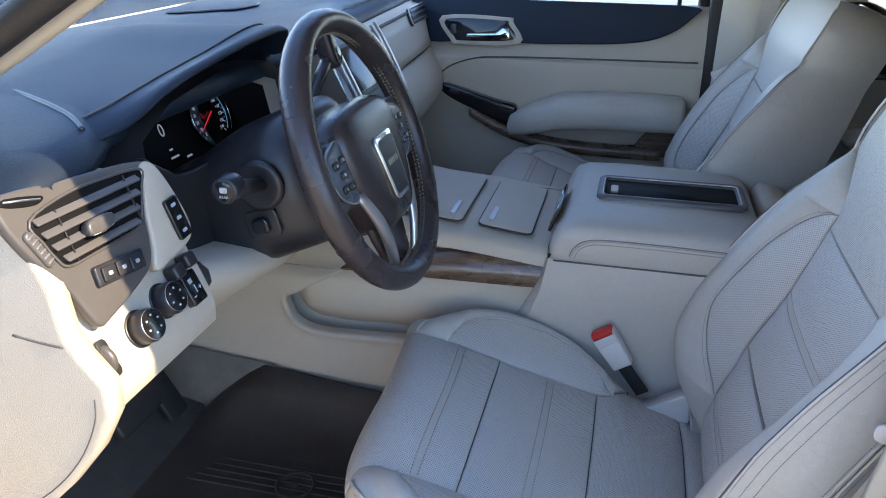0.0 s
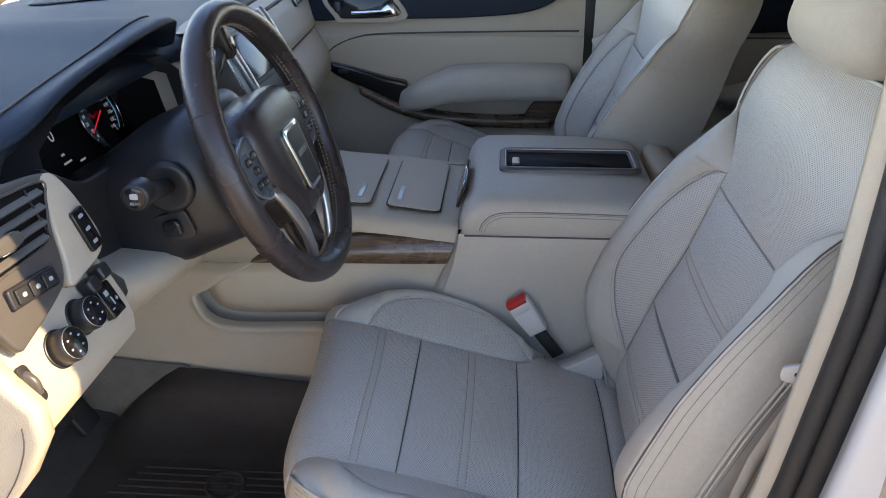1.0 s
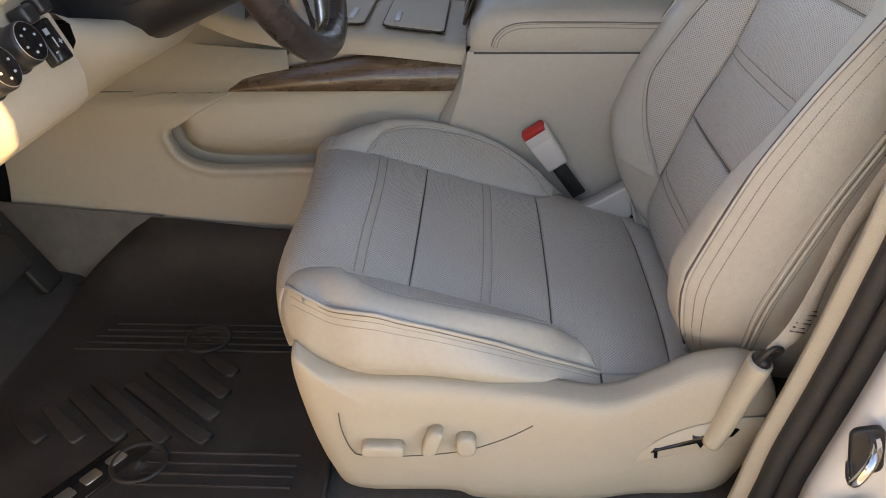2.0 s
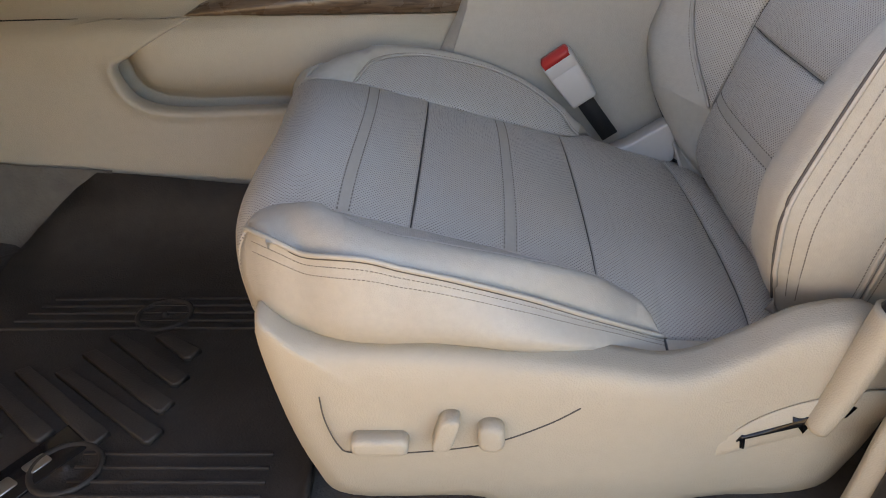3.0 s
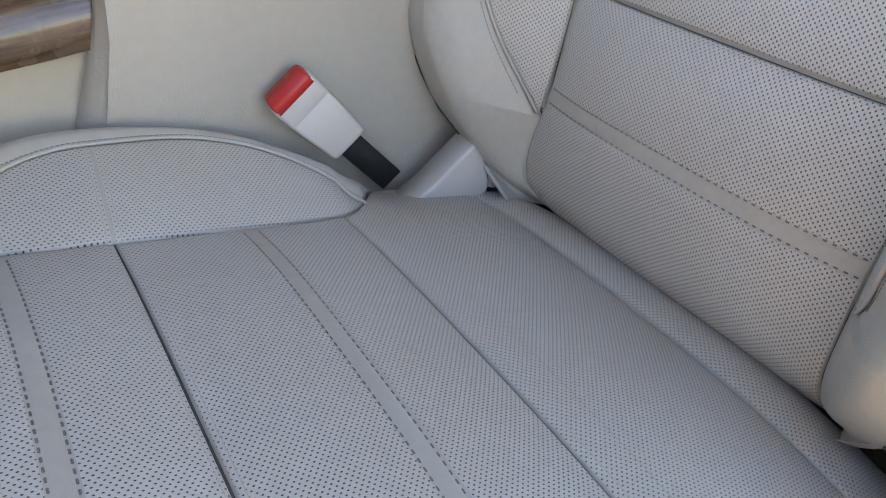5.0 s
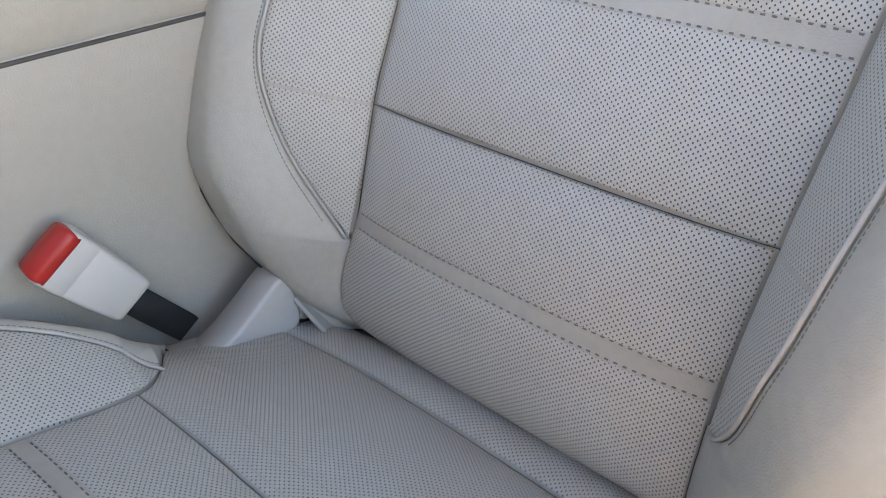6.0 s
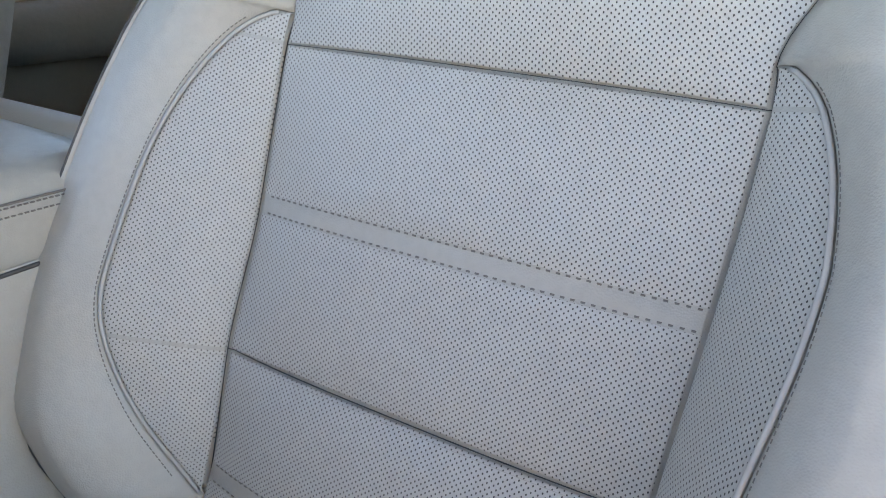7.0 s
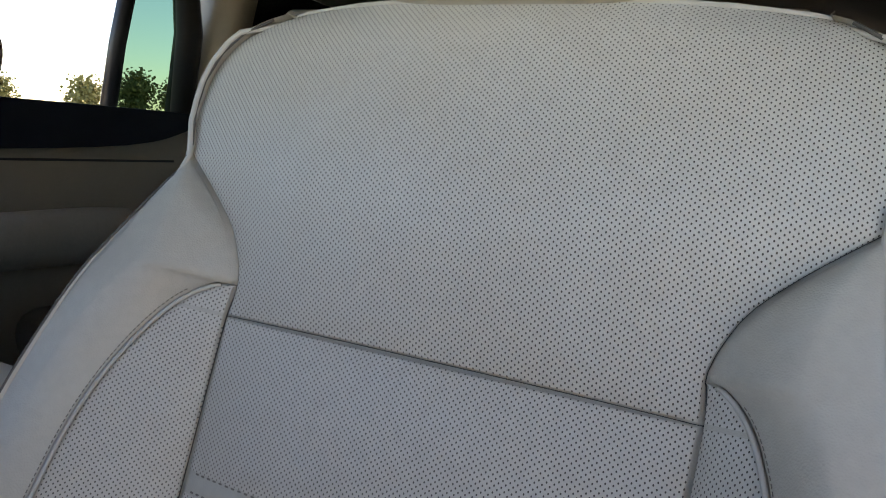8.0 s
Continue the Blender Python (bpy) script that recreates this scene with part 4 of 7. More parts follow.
for side in (0, 1):
    m = (lambda y: y) if side == 0 else (lambda y: 2 * YC - y)
    pillar("pillar_a", [(-1.0, m(0.585), 1.270), (-0.72, m(0.600), 1.419), (-0.456, m(0.585), 1.562), (-0.297, m(0.568), 1.648), (-0.1, m(0.560), 1.752), (0.06, m(0.58), 1.80)], 0.0095, 0.9, TRIM, "beige plastic windscreen pillar trim")
    seal = part("door_seal", tube([(-1.0, m(0.555), 1.285), (-0.72, m(0.570), 1.434), (-0.456, m(0.555), 1.577), (-0.297, m(0.538), 1.663), (-0.1, m(0.53), 1.766), (0.06, m(0.55), 1.815)], 0.016, 10), RUBBER)
    tagged(seal, "dark rubber door seal", "seal", kind="structure")
    rail = part("roof_rail", tube([(-1.15, m(0.43), 1.30), (-0.72, m(0.465), 1.50), (-0.45, m(0.49), 1.63), (-0.28, m(0.52), 1.71), (0.1, m(0.600), 1.820), (1.2, m(0.62), 1.850), (2.6, m(0.62), 1.785)], 0.034, 10), PAINT)
    tagged(rail, "white painted roof rail", "bodywork", kind="structure")

# centre pillar on the driver's side: beige trim, dark seal, white painted jamb
PIL = [(0.304, 0.81), (0.314, 0.875), (0.331, 0.95), (0.345, 1.018), (0.356, 1.08), (0.366, 1.14), (0.386, 1.30), (0.398, 1.417), (0.414, 1.60), (0.430, 1.78)]


def pillar_strip(x0, x1, y0, y1, low=0.70):
    rows = []
    pts = [(0.284, low)] + [p for p in PIL]
    for x, z in smooth_line(pts, 4):
        lean = max(0.0, z - 1.35) * 0.14
        rows.append([(x + x0, y0 + lean, z), (x + x1, y0 + lean, z), (x + x1, y1 + lean, z), (x + x0, y1 + lean, z)])
    return loft(rows, closed=True, caps=True)


pb = part("pillar_b", pillar_strip(-0.013, 0.16, 0.611, 0.620), TRIM)
tagged(pb, "beige plastic centre pillar trim", "pillar", kind="structure")
rows = []
for x, z in smooth_line([(0.282, 0.70)] + PIL, 4):
    lean = max(0.0, z - 1.35) * 0.14
    rows.append((x + 0.010, 0.602 + lean, z))
ds = part("door_seal", tube(rows, 0.011, 12, flat=1.0), RUBBER)
tagged(ds, "black rubber seal along the centre pillar", "seal", kind="structure")
liner = part("jamb_gasket", pillar_strip(0.018, 0.042, 0.586, 0.604, 0.66), RUBBER)
tagged(liner, "flat black gasket beside the seal", "seal", kind="structure")
jamb = part("door_jamb", pillar_strip(0.038, 0.30, 0.553, 0.594, 0.55), PAINT)
tagged(jamb, "white painted door jamb", "bodywork", kind="structure")
rear_jamb = part("body_side", box(0.42, 2.6, 0.40, 0.47, 0.45, 1.44, 0.02), PAINT)
tagged(rear_jamb, "white painted rear body side", "bodywork", kind="structure")
lab = thing("tyre_label", "yellow and white printed label on the door jamb", "label")
lm = frame_at((0.366, 0.5372, 0.822), (1, 0, 0.2), (-0.2, 0, 1))
part("sheet", solid([(-0.03, -0.045), (0.03, -0.045), (0.03, 0.045), (-0.03, 0.045)], 0.0008, lm, 0), WHITE_INK, lab)
part("header", solid([(-0.03, 0.02), (0.03, 0.02), (0.03, 0.045), (-0.03, 0.045)], 0.0012, lm, 0), LABEL_YELLOW, lab, "yellow band")
for i in range(4):
    part("printed_bar", solid([(-0.025, -0.035 + i * 0.013), (0.02 - 0.006 * (i % 2), -0.035 + i * 0.013), (0.02 - 0.006 * (i % 2), -0.031 + i * 0.013), (-0.025, -0.031 + i * 0.013)], 0.0012, lm, 0), BLACK, lab)
striker = thing("door_striker", "steel door striker loop on a dark plate", "striker")
part("plate", solid(rounded(0.03, 0.055, 0.008), 0.006, frame_at((0.368, 0.546, 0.935), (1, 0, 0.2), (-0.2, 0, 1)), 0.002), BLACK, striker)
part("loop", tube(smooth_line([(0.360, 0.546, 0.916), (0.350, 0.520, 0.918), (0.352, 0.512, 0.936), (0.362, 0.520, 0.951), (0.372, 0.546, 0.952)], 5), 0.005, 8), CHROME, striker)

# windscreen and windows
TINTED = glass("windscreen_glass", (0.90, 0.96, 1.0))
ws = part("windscreen", loft([[(-1.34, y, 1.385), (-0.80, y, 1.585), (-0.30, y, 1.775)] for y in np.linspace(0.56, 2.27, 6)]), TINTED)
ws.visible_shadow = False
tagged(ws, "clear windscreen", "windscreen", kind="structure")
cowl = part("cowl", box(-2.1, -1.30, 0.55, 2.28, 1.20, 1.395, 0.05), PAINT)
tagged(cowl, "white painted bonnet beyond the windscreen", "bodywork", kind="structure")

# ---- the driver's door, standing open ahead of the seat ----
odoor = thing("driver_door", "open driver's door with beige panel and dark upper trim", "car door")
DO = frame_at((-0.97, 0.44, 0.0), (0.42, -0.907, 0), (0.907, 0.42, 0))      # x: along the door, y: towards its inner face
if DO.to_3x3().col[2].z < 0:
    DO = DO @ Matrix.Diagonal((1, 1, -1, 1))
inner_prof = smooth_line([(0.00, 0.56), (0.05, 0.60), (0.075, 0.80), (0.070, 1.12), (0.072, 1.27), (0.060, 1.30), (0.040, 1.40), (0.0, 1.44)], 5)
part("door_panel", loft([[DO @ Vector((x, y * k, z)) for y, z in inner_prof] for x, k in ((0.02, 0.3), (0.06, 0.9), (0.12, 1.0), (0.6, 1.0), (1.02, 1.0), (1.10, 0.8), (1.14, 0.2))]), TRIM, odoor, "beige moulded door panel")
part("upper_trim", loft([[DO @ Vector((x, y, z)) for y, z in ((0.062, 1.33), (0.070, 1.36), (0.056, 1.415), (0.02, 1.445))] for x in (0.08, 0.12, 0.6, 1.0, 1.06)]), DASH, odoor, "charcoal upper door trim")
part("armrest", loft([[DO @ Vector((x, 0.085 + 0.055 * k * math.cos(a), z + 0.045 * k * math.sin(a))) for a in np.linspace(0, 2 * math.pi, 17)[:-1]] for x, k, z in ((0.30, 0.2, 1.10), (0.34, 0.8, 1.12), (0.5, 1.0, 1.15), (0.85, 1.0, 1.16), (0.93, 0.8, 1.16), (0.96, 0.2, 1.16))], closed=True, caps=True), LEATHER, odoor, "padded leather armrest")
part("outer_skin", loft([[DO @ Vector((x, y, z)) for y, z in ((-0.01, 0.52), (-0.09, 0.62), (-0.11, 0.95), (-0.10, 1.25), (-0.05, 1.43))] for x in (0.0, 0.4, 0.8, 1.15)]), PAINT, odoor, "white painted outer skin")
part("window_frame", tube([DO @ Vector(p) for p in ((1.10, -0.02, 1.43), (1.09, 0.02, 1.60), (1.05, 0.06, 1.74), (0.80, 0.08, 1.76), (0.45, 0.06, 1.62), (0.05, 0.0, 1.43))], 0.018, 8), BLACK, odoor)
og = part("window_pane", loft([[DO @ Vector((0.06, 0.0, 1.43)), DO @ Vector((1.09, -0.02, 1.43))], [DO @ Vector((0.78, 0.07, 1.75)), DO @ Vector((1.05, 0.06, 1.74))]]), GLASS, odoor)
og.visible_shadow = False

# passenger side: doors, pillars, glass
YD = 2.195
tagged(part("body_side_far", box(-1.0, 2.6, 2.29, 2.38, 0.45, 1.34, 0.02), PAINT), "white painted far body side", "bodywork", kind="structure")


def door_panel(x0, x1, name, label, front):
    d = thing(name, label, "car door")
    dz = 0.0 if front else 0.063
    prof = ((2.28, 0.76), (YD + 0.02, 0.80), (YD, 0.98), (YD + 0.006, 1.12), (YD + 0.002, 1.27), (YD + 0.012, 1.30), (YD + 0.028, 1.40 - dz), (YD + 0.05, 1.436 - dz), (YD + 0.085, 1.445 - dz), (2.29, 1.43 - dz))
    fine = smooth_line(prof, 5)
    part("door_panel", loft([[(x, p[0] + (0.03 * max(0, (x0 + 0.1 - x) / 0.1) if front else 0), p[1]) for p in fine] for x in np.linspace(x0, x1, 10)]), TRIM, d, "padded grey-beige door panel")
    return d


fd = door_panel(-0.62, 0.285, "front_passenger_door", "closed front door with beige panel, dark upper trim and wood strip", True)
fmd = lambda x, z, y=YD: frame_at((x, y, z), (1, 0, 0), (0, 0, 1))
up = smooth_outline([(-0.53, 1.452), (-0.2, 1.450), (0.12, 1.449), (0.255, 1.444), (0.245, 1.42), (0.19, 1.375), (0.10, 1.347), (-0.10, 1.334), (-0.35, 1.332), (-0.53, 1.335)], 4)
part("upper_trim", solid([(x, z - 1.39) for x, z in up], 0.02, frame_at((0, YD + 0.030, 1.39), (1, 0, 0), (0, 0.16, 1)), 0.006), DASH, fd, "charcoal upper door trim")
bez = [(-0.452, 1.400), (-0.262, 1.402), (-0.243, 1.388), (-0.222, 1.330), (-0.395, 1.322), (-0.425, 1.335)]
hole = [(-0.437, 1.391), (-0.272, 1.392), (-0.256, 1.382), (-0.241, 1.341), (-0.388, 1.333), (-0.412, 1.343)]
hm = frame_at((0, YD + 0.022, 1.36), (1, 0, 0), (0, 0.16, 1)) @ Matrix.Translation((0, -1.36, 0))
handle_set = part("handle_bezel", solid(smooth_outline(bez, 4), 0.022, hm, 0.004), TRIM, fd, "pale bezel round the door handle")
part("handle_cup", solid(smooth_outline(hole, 4), 0.0232, hm, 0.001), GLOSS, handle_set)
hp = [(-0.375, 1.353), (-0.29, 1.357), (-0.272, 1.372), (-0.253, 1.370), (-0.246, 1.345), (-0.256, 1.341), (-0.268, 1.350), (-0.375, 1.343)]
part("lever", solid(hp, 0.034, hm, 0.004), CHROME, handle_set, "chrome pull lever")
part("lock_button", solid([(q[0] - 0.415, q[1] + 1.364) for q in rounded(0.018, 0.028, 0.004)], 0.027, hm, 0.002), BLACK, handle_set)
part("panel_seam", tube([(x, YD + 0.005 + e, z) for x, e, z in smooth_line([(-0.475, -0.004, 1.19), (-0.455, -0.004, 1.235), (-0.42, -0.004, 1.264), (-0.36, -0.002, 1.285), (-0.28, 0, 1.294), (0.0, 0, 1.300), (0.27, 0, 1.303)], 6)], 0.0024, 6), THREAD, fd, "dark seam across the panel")
# armrest
arm_rows = []
for x, y, z, r, h in ((-0.245, 2.175, 1.100, 0.010, 0.018), (-0.235, 2.155, 1.105, 0.028, 0.03), (-0.18, 2.13, 1.128, 0.040, 0.042), (-0.09, 2.12, 1.160, 0.045, 0.050), (0.02, 2.12, 1.168, 0.045, 0.050), (0.15, 2.12, 1.170, 0.045, 0.050), (0.235, 2.125, 1.168, 0.044, 0.048), (0.25, 2.14, 1.165, 0.030, 0.035), (0.255, 2.18, 1.165, 0.008, 0.012)):
    arm_rows.append([(x, y + 0.03 + (r + 0.02) * -math.copysign(abs(math.cos(a)) ** 0.7, math.cos(a)), z + h * math.copysign(abs(math.sin(a)) ** 0.7, math.sin(a))) for a in np.linspace(0, 2 * math.pi, 19)[:-1]])
part("armrest", loft(arm_rows, closed=True, caps=True), LEATHER, fd, "padded leather armrest")
sw = smooth_outline([(-0.447, 1.212), (-0.40, 1.205), (-0.28, 1.172), (-0.225, 1.160), (-0.222, 1.135), (-0.245, 1.105), (-0.33, 1.135), (-0.43, 1.180)], 4)
swp = part("switch_plate", solid(sw, 0.03, fmd(0, 0, YD + 0.004), 0.008), GLOSS, fd, "gloss black window switch plate")
part("window_switch", solid([(q[0] - 0.405, q[1] + 1.192) for q in rounded(0.03, 0.012, 0.004)], 0.036, fmd(0, 0, YD + 0.004), 0.003), BLACK, swp)
strip = []
for x, z in smooth_line([(-0.36, 1.135), (-0.27, 1.088), (-0.18, 1.060), (-0.08, 1.045), (0.06, 1.040), (0.20, 1.040)], 6):
    strip.append([(x, YD - 0.030, z), (x, YD - 0.026, z + 0.016), (x, YD, z + 0.024), (x, YD + 0.006, z - 0.022), (x, YD - 0.02, z - 0.014)])
part("wood_strip", loft(strip, closed=True, caps=True), WOOD, fd, "dark wood strip below the armrest")
end = smooth_outline([(0.125, 1.055), (0.17, 1.118), (0.24, 1.125), (0.25, 1.05), (0.2, 1.035)], 4)
part("wood_end", solid(end, 0.012, fmd(0, 0, YD), 0.003), WOOD, fd)
part("pull_pocket", solid(smooth_outline([(-0.16, 1.075), (-0.1, 1.107), (0.0, 1.112), (0.13, 1.112), (0.155, 1.10), (0.12, 1.065), (-0.05, 1.058)], 4), 0.004, fmd(0, 0, YD), 0.001), TRIM, fd)
part("lock_pin", tube([(0.205, YD + 0.075, 1.445), (0.205, YD + 0.075, 1.475)], 0.006, 8), BLACK, fd)
edge = part("door_edge", box(0.284, 0.316, YD + 0.02, 2.29, 0.78, 1.74, 0.004), RUBBER, fd, "dark rubber edge of the door")
part("window_frame", tube([(0.275, 2.285, 1.44), (0.275, 2.27, 1.60), (0.25, 2.235, 1.76), (-0.1, 2.215, 1.79), (-0.36, 2.22, 1.73), (-0.7, 2.26, 1.56), (-0.85, 2.28, 1.46)], 0.02, 8), BLACK, fd)
wg = part("window_pane", loft([[(-0.85, 2.285, 1.43), (0.28, 2.285, 1.43)], [(-0.36, 2.24, 1.72), (0.26, 2.24, 1.76)]]), GLASS, fd)
wg.visible_shadow = False

pbf = part("pillar_b", loft([[(x0, y, z), (x1, y, z), (x1, y + 0.08, z), (x0, y + 0.08, z)] for x0, x1, y, z in ((0.305, 0.52, 2.20, 0.70), (0.31, 0.52, 2.19, 1.05), (0.312, 0.50, 2.20, 1.38), (0.316, 0.52, 2.19, 1.60), (0.32, 0.54, 2.15, 1.83))], closed=True, caps=True), TRIM)
tagged(pbf, "beige plastic centre pillar trim", "pillar", kind="structure")
belt = thing("passenger_seat_belt", "beige seat belt hanging on the centre pillar", "seat belt")
part("webbing", loft([[(x - 0.022, y, z), (x + 0.022, y, z)] for x, y, z in ((0.43, 2.14, 1.62), (0.42, 2.165, 1.40), (0.40, 2.17, 1.15), (0.40, 2.17, 0.85))]), WEB_LIGHT, belt)
part("guide", solid(rounded(0.06, 0.05, 0.01), 0.02, fmd(0.43, 1.62, 2.165), 0.005), TRIM, belt)
part("latch_tongue", solid(rounded(0.05, 0.03, 0.006), 0.012, frame_at((0.33, 2.165, 1.285), (1, 0, 0.5), (-0.5, 0, 1)), 0.003), BUCKLE, belt)

rd = door_panel(0.50, 1.50, "rear_passenger_door", "closed rear door with dark upper trim, in shade", False)
part("upper_trim", solid([(x, z - 1.39) for x, z in smooth_outline([(0.53, 1.402), (0.9, 1.402), (1.44, 1.400), (1.462, 1.385), (1.42, 1.355), (1.25, 1.318), (0.85, 1.300), (0.53, 1.300)], 4)], 0.02, frame_at((0, YD + 0.030, 1.39), (1, 0, 0), (0, 0.16, 1)), 0.006), DASH, rd, "charcoal upper door trim")
part("armrest", loft([[(x, 2.15 + 0.05 * -math.cos(a), 1.13 + h * math.sin(a)) for a in np.linspace(0, 2 * math.pi, 15)[:-1]] for x, h in ((0.66, 0.01), (0.68, 0.03), (0.78, 0.055), (1.1, 0.06), (1.2, 0.055), (1.25, 0.02))], closed=True, caps=True), LEATHER, rd)
part("panel_seam", tube([(x, YD + 0.004, 1.285) for x in (0.52, 0.9, 1.38)], 0.003, 6), THREAD, rd)
part("window_divider", tube([(1.257, 2.285, 1.39), (1.268, 2.27, 1.55), (1.285, 2.235, 1.76)], 0.020, 8), BLACK, rd, "black bar between the panes")
part("window_frame", tube([(0.50, 2.285, 1.44), (0.52, 2.26, 1.62), (0.55, 2.235, 1.77), (1.0, 2.225, 1.80), (1.42, 2.23, 1.79), (1.465, 2.25, 1.60), (1.475, 2.285, 1.40)], 0.036, 8), BLACK, rd)
g1 = part("window_pane", loft([[(0.50, 2.287, 1.36), (1.25, 2.287, 1.36)], [(0.53, 2.24, 1.78), (1.28, 2.24, 1.78)]]), GLASS, rd)
g2 = part("quarter_pane", loft([[(1.265, 2.287, 1.36), (1.475, 2.287, 1.36)], [(1.295, 2.24, 1.78), (1.46, 2.24, 1.78)]]), TINT, rd, "green tinted quarter glass")
g1.visible_shadow = g2.visible_shadow = False
pc = part("pillar_c", loft([[(x0, y, z), (x1, y, z), (x1, y + 0.1, z), (x0, y + 0.1, z)] for x0, x1, y, z in ((1.50, 1.68, 2.19, 0.75), (1.505, 1.64, 2.19, 1.40), (1.505, 1.60, 2.17, 1.62), (1.50, 1.62, 2.13, 1.86))], closed=True, caps=True), TRIM)
tagged(pc, "beige plastic rear pillar trim", "pillar", kind="structure")
tagged(part("rear_side_panel", box(1.62, 2.62, 2.19, 2.29, 0.75, 1.42, 0.02), TRIM), "beige rear side trim", "trim", kind="structure")
qg = part("window_rear_side", loft([[(1.60, 2.28, 1.42), (2.5, 2.28, 1.42)], [(1.60, 2.23, 1.78), (2.4, 2.23, 1.76)]]), surface("privacy_glass", (0.01, 0.012, 0.012), 0.05))
tagged(qg, "dark privacy glass", "window", kind="structure")
tail = part("tailgate", box(2.60, 2.66, 0.47, 2.36, 0.66, 1.80, 0.03), DASH)
tagged(tail, "dark closed tailgate", "tailgate", kind="structure")
rear_left = part("window_rear_left", loft([[(0.50, 0.545, 1.42), (2.5, 0.545, 1.42)], [(0.52, 0.60, 1.80), (2.4, 0.60, 1.78)]]), bpy.data.materials["privacy_glass"])
tagged(rear_left, "dark privacy glass", "window", kind="structure")
rear_left_panel = part("rear_left_panel", box(0.44, 2.6, 0.48, 0.60, 0.75, 1.43, 0.02), TRIM)
tagged(rear_left_panel, "beige rear door panel", "trim", kind="structure")


def rear_chair(y):
    r = thing("second_row_seat", "shaded grey-beige leather second row seat", "car seat", "second row seats")
    def slab(name, pts, w, bevel):
        b = solid(smooth_outline(pts, 4), w, frame_at((0, y + w / 2, 0), (1, 0, 0), (0, 0, 1)), bevel, 3)
        return part(name, b, LEATHER, r)
    slab("cushion", [(0.98, 0.99), (1.2, 0.975), (1.45, 0.95), (1.47, 0.86), (1.2, 0.84), (1.0, 0.86), (0.94, 0.93)], 0.52, 0.04)
    slab("backrest", [(1.40, 0.95), (1.46, 1.2), (1.54, 1.47), (1.60, 1.50), (1.65, 1.47), (1.62, 1.2), (1.55, 0.93)], 0.50, 0.04)
    slab("headrest", [(1.52, 1.54), (1.54, 1.64), (1.58, 1.68), (1.63, 1.66), (1.64, 1.56), (1.60, 1.52)], 0.27, 0.03)
    part("foot", box(1.05, 1.45, y - 0.2, y + 0.2, FLOOR + 0.0005, 0.87, 0.02), BLACK, r)
    return r


rear_chair(1.885)
rear_chair(0.965)

# ---- front seats ----
seat("car_seat", "grey-beige perforated leather driver's seat with side bolsters", (0, 0, 0), False, True)
seat("car_seat", "grey-beige leather passenger seat beside the console", (-0.012, 2 * YC - 0.020, 0.046), True, False)

# ---- dashboard ----
dash = thing("dashboard", "charcoal dashboard with beige lower panels", "dashboard")
# broad top skin
rows = []
for y in np.concatenate([np.linspace(0.50, 0.80, 14), np.linspace(0.85, 2.33, 20)]):
    hump = 0.012 * math.exp(-((y - 0.93) / 0.30) ** 4)
    end = 0.02 * max(0, (0.56 - y) / 0.06) ** 2
    lip = lerp(y, (0.5, 0.56, 0.62, 0.66, 0.70, 0.78, 1.15, 1.22, 1.7, 2.33), (-0.420, -0.424, -0.432, -0.447, -0.470, -0.485, -0.485, -0.47, -0.53, -0.56))
    rows.append([(x, y, z + hz * hump - end) for x, z, hz in ((-1.28, 1.404, 0), (-1.20, 1.422, 0), (-1.12, 1.437, 0), (-1.0, 1.451, 0.3), (-0.85, 1.459, 0.6), (-0.70, 1.463, 1), (-0.58, 1.465, 1), (lip - 0.05, 1.465, 1), (lip - 0.025, 1.463, 1), (lip - 0.010, 1.457, 0.8), (lip, 1.448, 0.5), (lip + 0.003, 1.438, 0.3), (lip - 0.001, 1.429, 0.2), (lip - 0.012, 1.424, 0.1), (lip - 0.04, 1.422, 0))])
top = part("dash_top", loft(rows), DASH, dash, "charcoal grained dash top")
grille = [(-1.068, 1.909), (-1.054, 1.976), (-0.838, 1.834), (-0.829, 1.697), (-0.868, 1.676), (-0.992, 1.650)]
gx, gy = sum(p[0] for p in grille) / 6, sum(p[1] for p in grille) / 6
grille_m = frame_at((gx, gy, 1.4565), (1, 0, 0.053), (0, 1, 0))
for k, h, mat_g, nm in ((1.0, 0.0016, BLACK, "panel_gap"), (0.965, 0.0026, DASH, "speaker_panel")):
    part(nm, solid(smooth_outline([((x - gx) * k * 1.01, (y - gy) * k) for x, y in grille], 3), h, grille_m, 0.0006), mat_g, top)
part("top_seam", tube([(x, y, z) for x, y, z in smooth_line([(-0.462, 0.652, 1.466), (-0.50, 0.682, 1.471), (-0.567, 0.721, 1.474), (-0.679, 0.782, 1.4735)], 8)], 0.0035, 6), BLACK, top, "dark joint in the dash skin")
